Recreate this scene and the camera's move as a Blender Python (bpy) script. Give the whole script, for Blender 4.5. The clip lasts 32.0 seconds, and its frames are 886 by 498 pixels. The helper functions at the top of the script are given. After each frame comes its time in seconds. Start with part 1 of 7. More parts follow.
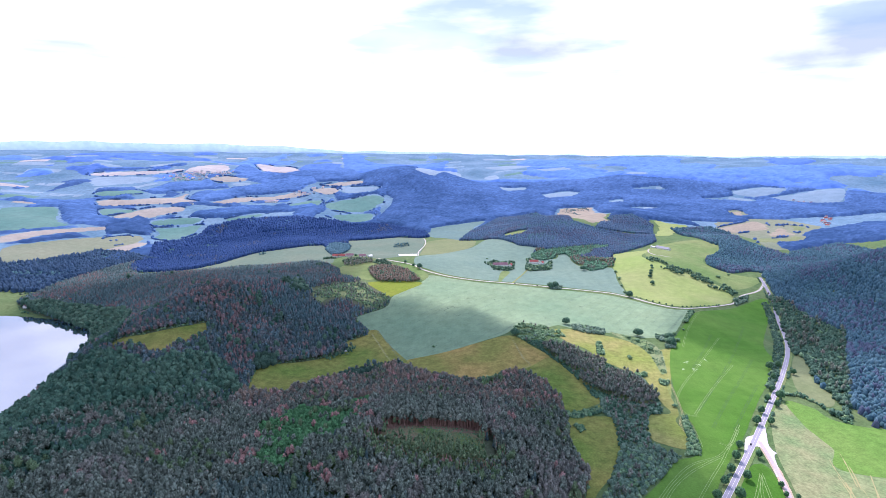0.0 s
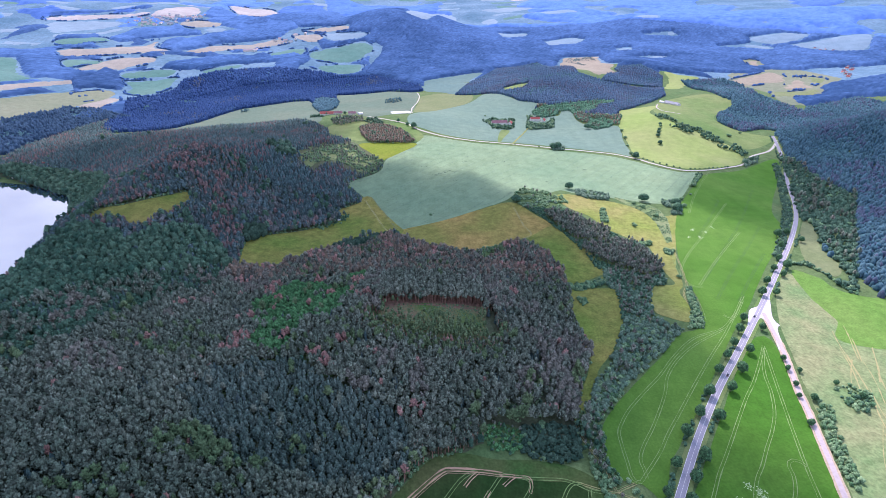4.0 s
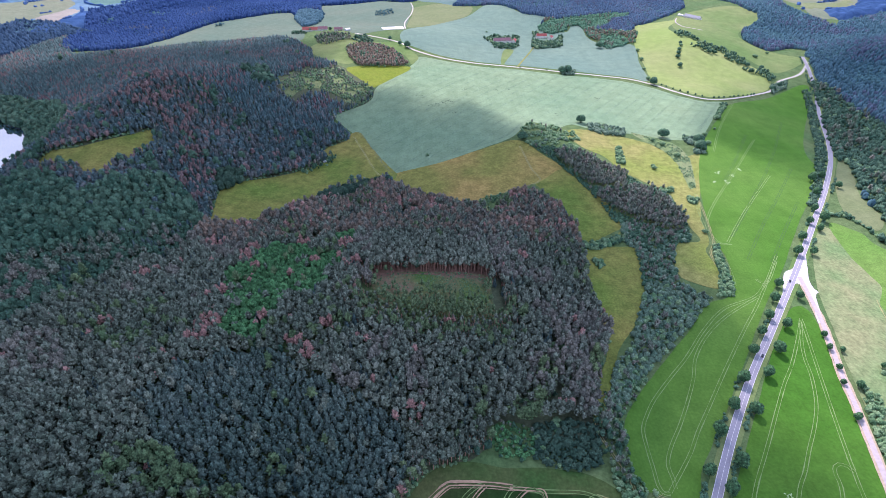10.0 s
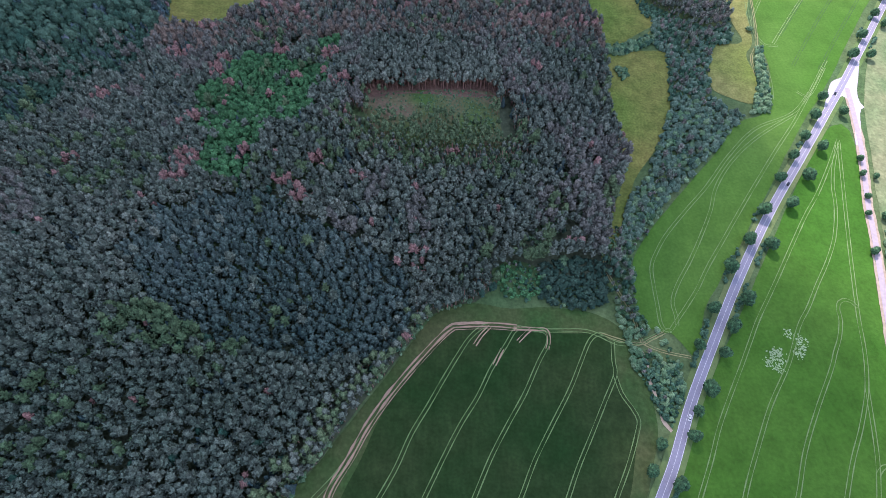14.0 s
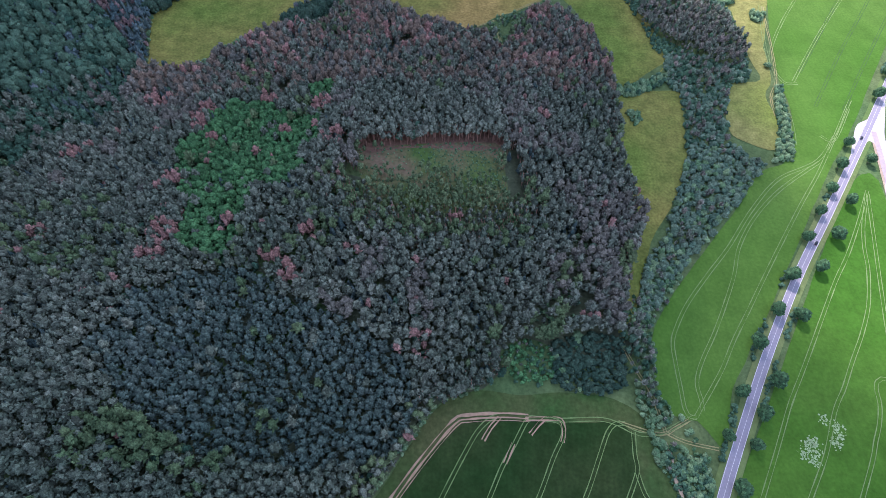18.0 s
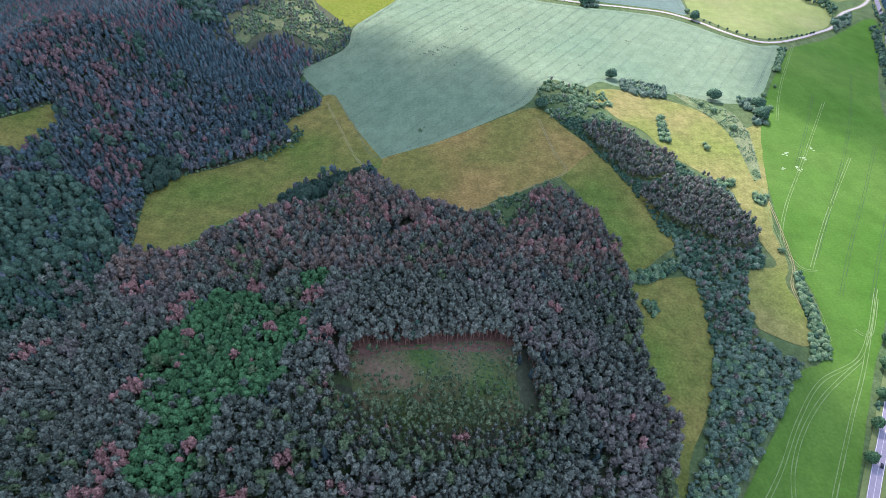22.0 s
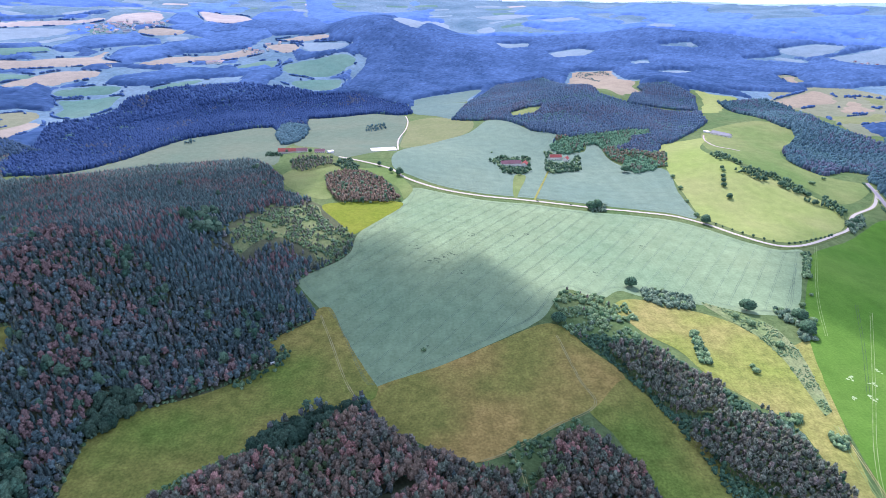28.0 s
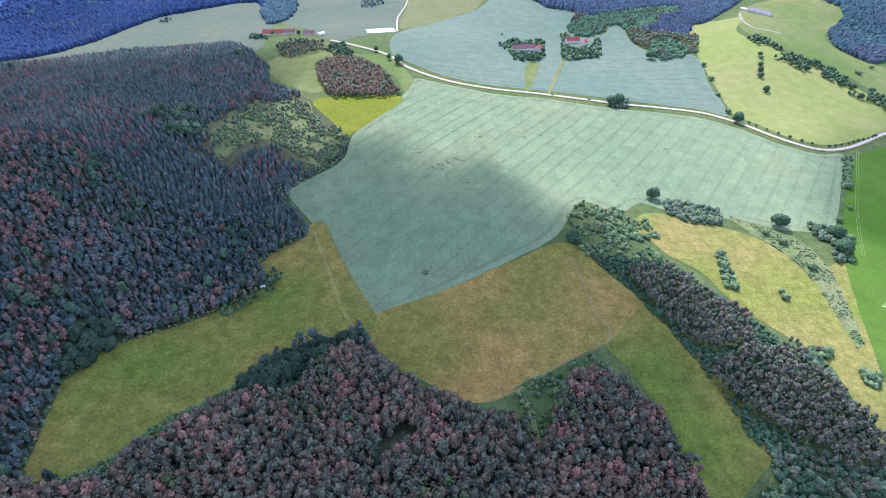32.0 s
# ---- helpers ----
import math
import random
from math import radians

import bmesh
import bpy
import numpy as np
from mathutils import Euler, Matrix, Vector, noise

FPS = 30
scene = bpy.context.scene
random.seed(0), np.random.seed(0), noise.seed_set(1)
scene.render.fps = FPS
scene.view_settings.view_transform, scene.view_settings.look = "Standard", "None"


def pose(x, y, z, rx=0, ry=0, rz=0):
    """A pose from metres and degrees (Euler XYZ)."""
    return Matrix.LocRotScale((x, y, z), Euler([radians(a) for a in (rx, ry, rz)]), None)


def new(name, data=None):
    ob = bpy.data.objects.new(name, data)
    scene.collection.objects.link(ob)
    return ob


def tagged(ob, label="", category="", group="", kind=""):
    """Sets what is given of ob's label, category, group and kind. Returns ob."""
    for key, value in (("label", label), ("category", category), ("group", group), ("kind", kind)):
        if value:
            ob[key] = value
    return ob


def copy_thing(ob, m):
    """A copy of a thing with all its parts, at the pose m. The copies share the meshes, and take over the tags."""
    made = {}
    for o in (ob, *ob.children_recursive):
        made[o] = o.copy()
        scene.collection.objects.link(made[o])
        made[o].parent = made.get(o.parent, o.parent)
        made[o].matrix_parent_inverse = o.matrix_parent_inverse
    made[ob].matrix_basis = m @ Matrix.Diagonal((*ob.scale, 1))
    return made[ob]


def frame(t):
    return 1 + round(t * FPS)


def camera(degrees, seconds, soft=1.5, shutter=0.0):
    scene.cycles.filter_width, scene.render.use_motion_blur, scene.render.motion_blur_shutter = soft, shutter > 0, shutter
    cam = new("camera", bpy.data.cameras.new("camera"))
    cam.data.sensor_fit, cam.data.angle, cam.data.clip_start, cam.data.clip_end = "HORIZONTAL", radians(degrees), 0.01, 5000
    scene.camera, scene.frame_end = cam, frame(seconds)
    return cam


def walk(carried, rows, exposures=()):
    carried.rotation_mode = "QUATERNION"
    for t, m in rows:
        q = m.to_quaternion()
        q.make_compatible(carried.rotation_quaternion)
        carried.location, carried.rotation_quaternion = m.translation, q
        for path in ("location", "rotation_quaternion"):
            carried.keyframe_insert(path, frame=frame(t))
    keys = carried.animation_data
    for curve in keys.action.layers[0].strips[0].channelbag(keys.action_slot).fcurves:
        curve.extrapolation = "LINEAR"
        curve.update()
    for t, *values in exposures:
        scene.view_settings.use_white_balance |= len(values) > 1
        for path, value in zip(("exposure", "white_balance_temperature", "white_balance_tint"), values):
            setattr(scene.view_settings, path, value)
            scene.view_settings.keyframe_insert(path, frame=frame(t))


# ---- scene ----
from mathutils.geometry import delaunay_2d_cdt

# t, x, y, z, pitch, roll, yaw: a level flight forwards, the camera tilting down and up again
PATH = [
    (0, -0.0, 0.0, 336.0, -10.12, -0.56, -0.00),
    (0.5, -0.9, 6.9, 336.2, -11.94, -0.52, -0.10),
    (1, -1.8, 13.9, 336.5, -14.12, -0.51, -0.20),
    (1.5, -2.7, 20.8, 336.9, -16.26, -0.52, -0.29),
    (2, -3.6, 27.8, 337.4, -18.28, -0.52, -0.38),
    (2.5, -4.5, 34.9, 337.8, -20.25, -0.53, -0.48),
    (3, -5.3, 42.0, 338.1, -22.15, -0.57, -0.56),
    (3.5, -5.9, 49.1, 338.2, -24.04, -0.54, -0.65),
    (5.5, -7.2, 78.0, 338.9, -29.66, -0.56, -0.92),
    (6, -7.5, 85.2, 339.1, -31.13, -0.57, -0.93),
    (6.5, -7.9, 92.4, 339.4, -32.60, -0.58, -0.99),
    (7, -8.3, 99.8, 339.8, -34.09, -0.60, -1.03),
    (7.5, -8.7, 107.2, 340.2, -34.24, -0.63, -1.08),
    (8, -8.9, 114.5, 340.7, -34.25, -0.65, -1.10),
    (8.5, -8.9, 122.0, 341.1, -34.27, -0.65, -1.12),
    (9, -9.0, 129.6, 341.4, -34.29, -0.69, -1.13),
    (9.5, -9.1, 137.1, 341.5, -34.28, -0.67, -1.18),
    (10, -9.5, 144.3, 341.4, -34.59, -0.70, -1.23),
    (10.5, -10.0, 151.3, 341.1, -36.82, -0.71, -1.28),
    (11, -10.4, 158.0, 340.7, -39.10, -0.73, -1.34),
    (11.5, -10.6, 164.3, 340.3, -43.68, -0.66, -1.38),
    (12, -10.6, 170.5, 340.1, -48.53, -0.55, -1.49),
    (12.5, -10.5, 177.2, 340.1, -53.30, -0.45, -1.57),
    (13, -10.6, 184.4, 340.3, -57.49, -0.44, -1.59),
    (13.5, -10.9, 192.3, 340.6, -57.78, -0.43, -1.62),
    (14, -11.2, 200.3, 340.9, -57.85, -0.47, -1.69),
    (14.5, -11.6, 208.1, 341.1, -57.87, -0.51, -1.75),
    (16.5, -12.6, 238.2, 341.4, -57.87, -0.51, -2.08),
    (17, -13.0, 246.0, 341.6, -57.96, -0.51, -2.17),
    (17.5, -13.3, 254.2, 341.8, -58.09, -0.53, -2.24),
    (18, -13.8, 262.7, 342.1, -58.29, -0.57, -2.32),
    (18.5, -14.3, 271.5, 342.6, -58.48, -0.63, -2.36),
    (19, -14.8, 280.2, 343.0, -58.63, -0.69, -2.41),
    (19.5, -15.5, 288.8, 343.2, -58.80, -0.83, -2.43),
    (20, -16.2, 297.1, 343.0, -58.95, -0.92, -2.51),
    (20.5, -16.9, 305.1, 342.1, -59.31, -0.97, -2.64),
    (21, -17.5, 312.6, 340.7, -55.13, -1.04, -2.64),
    (21.5, -17.5, 319.9, 339.3, -49.46, -1.10, -2.60),
    (22, -16.8, 327.2, 337.8, -43.89, -1.26, -2.42),
    (22.5, -15.9, 334.5, 336.7, -38.21, -1.24, -2.34),
    (23, -15.0, 342.3, 335.9, -31.72, -1.10, -2.32),
    (23.5, -14.1, 349.9, 335.1, -22.97, -0.99, -2.23),
    (24, -13.3, 357.2, 334.2, -20.77, -0.93, -2.17),
    (24.5, -12.7, 364.5, 333.6, -20.73, -0.84, -2.12),
    (26.5, -11.6, 394.4, 332.7, -21.71, -0.80, -1.86),
    (27, -11.4, 402.0, 332.3, -22.45, -0.82, -1.82),
    (27.5, -11.2, 409.6, 332.0, -23.30, -0.79, -1.75),
    (28, -11.1, 417.2, 331.7, -25.05, -0.79, -1.72),
    (28.5, -11.0, 424.9, 331.6, -26.95, -0.79, -1.66),
    (29, -10.9, 432.7, 331.5, -28.81, -0.80, -1.62),
    (29.5, -10.8, 440.6, 331.4, -30.55, -0.80, -1.55),
    (30, -10.6, 448.5, 331.3, -32.19, -0.80, -1.50),
    (30.5, -10.5, 456.4, 331.2, -33.52, -0.78, -1.44),
    (31, -10.3, 464.3, 331.1, -34.85, -0.80, -1.39),
    (31.5, -10.3, 472.1, 331.0, -36.17, -0.82, -1.36),
    (32, -10.2, 480.0, 330.7, -37.49, -0.80, -1.32),
]
cam = camera(79.48, 32.0, soft=0.75)
walk(cam, [(t, pose(x, y, z, 90 + p, r, w)) for t, x, y, z, p, r, w in PATH], exposures=((0, 0.33, 5590, 25), (32, 0.33, 5590, 25)))

# ---- light ----
SUN_AZ, SUN_EL = -0.2, 50.0          # the sun stands ahead, slightly to the left
sun_dir = Vector((SUN_AZ, 1.0, 0)).normalized() * math.cos(radians(SUN_EL)) + Vector((0, 0, math.sin(radians(SUN_EL))))
sun = new("sun", bpy.data.lights.new("sun", "SUN"))
sun.data.energy, sun.data.angle, sun.data.color = 5.0, radians(0.6), (1.0, 0.86, 0.72)
sun.rotation_euler = sun_dir.to_track_quat("Z", "Y").to_euler()

world = bpy.data.worlds.new("sky")
scene.world = world
world.use_nodes = True
wn, wl = world.node_tree.nodes, world.node_tree.links
wn.clear()
sky = wn.new("ShaderNodeTexSky")
sky.sky_type, sky.sun_disc = "NISHITA", False
sky.sun_elevation, sky.sun_rotation = radians(SUN_EL), math.atan2(SUN_AZ, 1.0)
w_co = wn.new("ShaderNodeTexCoord")
w_sep = wn.new("ShaderNodeSeparateXYZ")
wl.new(w_co.outputs["Generated"], w_sep.inputs[0])
# the direction laid onto a flat cloud layer overhead
w_up = wn.new("ShaderNodeMath"); w_up.operation = "MAXIMUM"; w_up.inputs[1].default_value = 0.03
wl.new(w_sep.outputs["Z"], w_up.inputs[0])
w_div = wn.new("ShaderNodeVectorMath"); w_div.operation = "DIVIDE"
w_cmb = wn.new("ShaderNodeCombineXYZ")
for i in range(3):
    wl.new(w_up.outputs[0], w_cmb.inputs[i])
wl.new(w_co.outputs["Generated"], w_div.inputs[0])
wl.new(w_cmb.outputs[0], w_div.inputs[1])
w_noise = wn.new("ShaderNodeTexNoise")
w_noise.inputs["Scale"].default_value, w_noise.inputs["Detail"].default_value = 0.55, 6
wl.new(w_div.outputs[0], w_noise.inputs["Vector"])
w_ramp = wn.new("ShaderNodeValToRGB")
w_ramp.color_ramp.elements[0].position, w_ramp.color_ramp.elements[1].position = 0.37, 0.51
wl.new(w_noise.outputs["Fac"], w_ramp.inputs["Fac"])
w_hz = wn.new("ShaderNodeMapRange")
w_hz.inputs["From Min"].default_value, w_hz.inputs["From Max"].default_value = 0.08, 0.27
w_hz.inputs["To Min"].default_value, w_hz.inputs["To Max"].default_value = 0.75, 0.0
wl.new(w_sep.outputs["Z"], w_hz.inputs["Value"])
w_max = wn.new("ShaderNodeMath"); w_max.operation = "MAXIMUM"
wl.new(w_ramp.outputs["Color"], w_max.inputs[0])
wl.new(w_hz.outputs["Result"], w_max.inputs[1])
w_mix = wn.new("ShaderNodeMix"); w_mix.data_type = "RGBA"
w_low = wn.new("ShaderNodeMapRange")
w_low.inputs["From Min"].default_value, w_low.inputs["From Max"].default_value = 0.28, 0.62
wl.new(w_sep.outputs["Z"], w_low.inputs["Value"])
w_cl = wn.new("ShaderNodeMix"); w_cl.data_type = "RGBA"
w_cl.inputs["A"].default_value, w_cl.inputs["B"].default_value = (13.5, 13.7, 14.0, 1), (7.8, 9.5, 11.6, 1)
wl.new(w_low.outputs["Result"], w_cl.inputs["Factor"])
w_grey = wn.new("ShaderNodeTexNoise")
w_grey.inputs["Scale"].default_value, w_grey.inputs["Detail"].default_value = 0.42, 5
w_move = wn.new("ShaderNodeMapping")
w_move.inputs["Location"].default_value = (1.7, 0.4, 0)
wl.new(w_div.outputs[0], w_move.inputs["Vector"])
wl.new(w_move.outputs[0], w_grey.inputs["Vector"])
w_gr = wn.new("ShaderNodeMapRange")
w_gr.inputs["From Min"].default_value, w_gr.inputs["From Max"].default_value = 0.50, 0.68
wl.new(w_grey.outputs["Fac"], w_gr.inputs["Value"])
w_gm = wn.new("ShaderNodeMix"); w_gm.data_type = "RGBA"
w_gm.inputs["B"].default_value = (5.6, 6.2, 7.6, 1)
w_gz = wn.new("ShaderNodeMapRange")
w_gz.inputs["From Min"].default_value, w_gz.inputs["From Max"].default_value = 0.10, 0.17
wl.new(w_sep.outputs["Z"], w_gz.inputs["Value"])
w_gp = wn.new("ShaderNodeMath"); w_gp.operation = "MULTIPLY"
wl.new(w_gr.outputs["Result"], w_gp.inputs[0])
wl.new(w_gz.outputs["Result"], w_gp.inputs[1])
# two grey cloud banks low in the north
w_dir = wn.new("ShaderNodeTexCoord")
w_rag = wn.new("ShaderNodeTexNoise")
w_rag.inputs["Scale"].default_value, w_rag.inputs["Detail"].default_value = 5.5, 5
w_flat = wn.new("ShaderNodeMapping")
w_flat.inputs["Scale"].default_value = (1.0, 1.0, 3.0)
wl.new(w_dir.outputs["Generated"], w_flat.inputs["Vector"])
wl.new(w_flat.outputs[0], w_rag.inputs["Vector"])
w_sum = w_gp.outputs[0]
for bx, bz, rx, rz, tilt in ((0.12, 0.172, 0.25, 0.042, 0.0), (0.58, 0.165, 0.23, 0.055, -0.25)):
    w_el = wn.new("ShaderNodeMapping"); w_el.vector_type = "TEXTURE"
    w_el.inputs["Location"].default_value = (bx, 0, bz)
    w_el.inputs["Rotation"].default_value = (0, tilt, 0)
    w_el.inputs["Scale"].default_value = (rx, 1e6, rz)
    wl.new(w_dir.outputs["Generated"], w_el.inputs["Vector"])
    w_len = wn.new("ShaderNodeVectorMath"); w_len.operation = "LENGTH"
    wl.new(w_el.outputs[0], w_len.inputs[0])
    w_in = wn.new("ShaderNodeMath"); w_in.operation = "MULTIPLY_ADD"
    w_in.inputs[1].default_value = 3.0
    w_sub = wn.new("ShaderNodeMath"); w_sub.operation = "SUBTRACT"
    w_sub.inputs[0].default_value = -0.35
    wl.new(w_len.outputs["Value"], w_sub.inputs[1])
    wl.new(w_rag.outputs["Fac"], w_in.inputs[0])
    wl.new(w_sub.outputs[0], w_in.inputs[2])
    w_soft = wn.new("ShaderNodeMapRange")
    w_soft.inputs["From Min"].default_value, w_soft.inputs["From Max"].default_value = 0.0, 1.1
    wl.new(w_in.outputs[0], w_soft.inputs["Value"])
    w_big = wn.new("ShaderNodeMath"); w_big.operation = "MAXIMUM"
    wl.new(w_sum, w_big.inputs[0])
    wl.new(w_soft.outputs["Result"], w_big.inputs[1])
    w_sum = w_big.outputs[0]
wl.new(w_sum, w_gm.inputs["Factor"])
wl.new(w_cl.outputs["Result"], w_gm.inputs["A"])
wl.new(w_gm.outputs["Result"], w_mix.inputs["B"])
wl.new(w_max.outputs[0], w_mix.inputs["Factor"])
wl.new(sky.outputs[0], w_mix.inputs["A"])
w_bg = wn.new("ShaderNodeBackground")
w_bg.inputs["Strength"].default_value = 0.1
wl.new(w_mix.outputs["Result"], w_bg.inputs["Color"])
w_out = wn.new("ShaderNodeOutputWorld")
wl.new(w_bg.outputs[0], w_out.inputs[0])


# ---- materials ----
def material(name, build):
    m = bpy.data.materials.new(name)
    m.use_nodes = True
    build(m.node_tree.nodes, m.node_tree.links, m.node_tree.nodes["Principled BSDF"])
    return m


def noise_node(n, l, scale, detail=4, stretch=(1, 1, 1), turn=0.0):
    co = n.new("ShaderNodeTexCoord")
    mp = n.new("ShaderNodeMapping")
    mp.inputs["Rotation"].default_value = (0, 0, turn)
    mp.inputs["Scale"].default_value = stretch
    l.new(co.outputs["Object"], mp.inputs["Vector"])
    t = n.new("ShaderNodeTexNoise")
    t.inputs["Scale"].default_value, t.inputs["Detail"].default_value = scale, detail
    l.new(mp.outputs[0], t.inputs["Vector"])
    return t


def ramp(n, l, src, stops):
    r = n.new("ShaderNodeValToRGB")
    e = r.color_ramp.elements
    while len(e) < len(stops):
        e.new(0.5)
    for k, (p, c) in zip(e, stops):
        k.position, k.color = p, (*c, 1)
    l.new(src, r.inputs["Fac"])
    return r.outputs["Color"]


def mixed(n, l, a, b, fac, mode="MIX"):
    m = n.new("ShaderNodeMix")
    m.data_type, m.blend_type = "RGBA", mode
    l.new(a, m.inputs["A"]) if hasattr(a, "links") else setattr(m.inputs["A"], "default_value", (*a, 1))
    l.new(b, m.inputs["B"]) if hasattr(b, "links") else setattr(m.inputs["B"], "default_value", (*b, 1))
    l.new(fac, m.inputs["Factor"]) if hasattr(fac, "links") else setattr(m.inputs["Factor"], "default_value", fac)
    return m.outputs["Result"]


def bump(n, l, b, src, strength, dist):
    k = n.new("ShaderNodeBump")
    k.inputs["Strength"].default_value, k.inputs["Distance"].default_value = strength, dist
    l.new(src, k.inputs["Height"])
    l.new(k.outputs[0], b.inputs["Normal"])


def field_mat(name, c, c2, patch=0.012, fine=0.5, rows=None, rough=0.9, spread=0.16, strong=1.0):
    """Grass or crop: broad patches of two colours, fine tufts, and drill rows where given (turn, pitch)."""
    def build(n, l, b):
        big = noise_node(n, l, patch, 5)
        mid = noise_node(n, l, patch * 9, 5)
        tuft = noise_node(n, l, fine, 4)
        col = ramp(n, l, big.outputs["Fac"], [(0.5 - spread, c), (0.5 + spread, c2)])
        col = mixed(n, l, col, ramp(n, l, mid.outputs["Fac"], [(0.3, (0.72, 0.74, 0.7)), (0.7, (1.2, 1.18, 1.15))]), 0.7 * strong, "MULTIPLY")
        col = mixed(n, l, col, ramp(n, l, tuft.outputs["Fac"], [(0.3, (0.62, 0.64, 0.6)), (0.7, (1.25, 1.25, 1.2))]), 0.55 * strong, "MULTIPLY")
        if rows:
            w = noise_node(n, l, 1.0 / rows[1], 2, (1.0, 0.03, 1), rows[0])
            col = mixed(n, l, col, ramp(n, l, w.outputs["Fac"], [(0.35, (0.88, 0.9, 0.88)), (0.65, (1.08, 1.08, 1.07))]), 0.45 * strong, "MULTIPLY")
        l.new(col, b.inputs["Base Color"])
        b.inputs["Roughness"].default_value = rough
        b.inputs["Specular IOR Level"].default_value = 0.06
        bump(n, l, b, tuft.outputs["Fac"], 0.5, 0.6)
    return material(name, build)


def leaf_mat(name, lo, hi, odd=None, rough=0.75, vary=0.2, gloss=0.1, coarse=0.0, fleck=0.85):
    """Foliage: a tint for each tree, with a finer mottle of needles or leaves."""
    def build(n, l, b):
        a = n.new("ShaderNodeAttribute")
        a.attribute_name = "tint"
        stops = [(0.0, lo), (0.75, hi)] + ([(1.0, odd)] if odd else [])
        col = ramp(n, l, a.outputs["Fac"], stops)
        g = n.new("ShaderNodeNewGeometry")
        col = mixed(n, l, col, ramp(n, l, g.outputs["Random Per Island"], [(0.0, (1 - vary,) * 3), (1.0, (1 + vary,) * 3)]), 1.0, "MULTIPLY")
        t = noise_node(n, l, 1.1, 3)
        col = mixed(n, l, col, ramp(n, l, t.outputs["Fac"], [(0.34, (0.52, 0.54, 0.53)), (0.66, (1.46, 1.45, 1.42))]), fleck, "MULTIPLY")
        if coarse:
            w = noise_node(n, l, coarse, 4)
            col = mixed(n, l, col, ramp(n, l, w.outputs["Fac"], [(0.35, (0.88, 0.89, 0.9)), (0.65, (1.1, 1.1, 1.09))]), 0.8, "MULTIPLY")
        l.new(col, b.inputs["Base Color"])
        b.inputs["Roughness"].default_value = rough
        b.inputs["Specular IOR Level"].default_value = gloss
        bump(n, l, b, t.outputs["Fac"], 0.9, 0.5)
    return material(name, build)


def plain_mat(name, c, rough=0.7, metal=0.0, grain=1.0, amount=0.5):
    def build(n, l, b):
        t = noise_node(n, l, grain, 5)
        col = mixed(n, l, c, ramp(n, l, t.outputs["Fac"], [(0.3, (0.7, 0.7, 0.7)), (0.7, (1.2, 1.2, 1.2))]), amount, "MULTIPLY")
        l.new(col, b.inputs["Base Color"])
        b.inputs["Roughness"].default_value, b.inputs["Metallic"].default_value = rough, metal
    return material(name, build)


def water_build(n, l, b):
    b.inputs["Base Color"].default_value = (0.02, 0.045, 0.09, 1)
    b.inputs["Roughness"].default_value = 0.03
    b.inputs["IOR"].default_value = 3.4
    b.inputs["Specular IOR Level"].default_value = 1.0
    t = noise_node(n, l, 0.25, 3)
    bump(n, l, b, t.outputs["Fac"], 0.05, 0.1)


M_water = material("lake water", water_build)
M_ground = field_mat("rough grass", (0.086, 0.15, 0.06), (0.13, 0.175, 0.078), strong=1.2)
M_floor = field_mat("forest floor", (0.082, 0.096, 0.064), (0.11, 0.132, 0.078), 0.03)
M_wheat = field_mat("green wheat", (0.192, 0.288, 0.18), (0.234, 0.316, 0.194), 0.006, 0.35, (-0.675, 3.0), strong=0.7)
# some blue of the distance haze is mixed into this wheat colour
M_north = field_mat("pale wheat", (0.15, 0.228, 0.192), (0.176, 0.252, 0.203), 0.006, 0.35, (0.05, 3.0), strong=0.6)
M_pale = field_mat("pale hay field", (0.118, 0.172, 0.134), (0.142, 0.182, 0.14), 0.008, 0.3, strong=0.6)
M_olive = field_mat("olive pasture", (0.155, 0.19, 0.09), (0.185, 0.21, 0.11), 0.012, 0.4, strong=0.6)
M_pasture = field_mat("bright pasture", (0.225, 0.30, 0.09), (0.275, 0.31, 0.125), 0.008, 0.4, strong=0.6)
M_pasture2 = field_mat("mown pasture", (0.125, 0.20, 0.065), (0.20, 0.235, 0.10), 0.006, 0.4, strong=0.7)
M_yellow = field_mat("buttercup meadow", (0.16, 0.215, 0.025), (0.20, 0.235, 0.035), 0.02, 0.5, strong=0.8)
M_rank = field_mat("pale rank grass", (0.16, 0.235, 0.10), (0.225, 0.26, 0.14), 0.02, 0.5, strong=1.3)
M_green = field_mat("young green crop", (0.069, 0.17, 0.022), (0.106, 0.204, 0.038), 0.006, 0.5, (-0.63, 2.5), strong=0.7)
# darker copy of M_green, with missing cloud shade put into its colour
M_wedge = field_mat("deep green crop", (0.053, 0.147, 0.017), (0.086, 0.18, 0.028), 0.008, 0.5, (-0.63, 2.5), strong=0.8)
M_center = field_mat("dark green crop", (0.019, 0.053, 0.014), (0.044, 0.065, 0.023), 0.014, 0.5, (-0.6, 2.5))
M_margin = field_mat("trodden field margin", (0.05, 0.108, 0.03), (0.1, 0.114, 0.046), 0.03, 0.5)
M_meadow_r = field_mat("dry hay meadow", (0.165, 0.245, 0.11), (0.255, 0.265, 0.145), 0.02, 0.4, (0.35, 4.0), spread=0.14, strong=1.1)
M_strip = field_mat("fresh green strip", (0.115, 0.23, 0.045), (0.15, 0.25, 0.06))
M_dry = field_mat("dry yellow meadow", (0.20, 0.25, 0.06), (0.29, 0.262, 0.105), 0.014, 0.5, spread=0.2, strong=1.3)
M_brown = field_mat("brownish meadow", (0.235, 0.228, 0.064), (0.37, 0.262, 0.094), 0.011, 0.45, spread=0.12, strong=1.4)
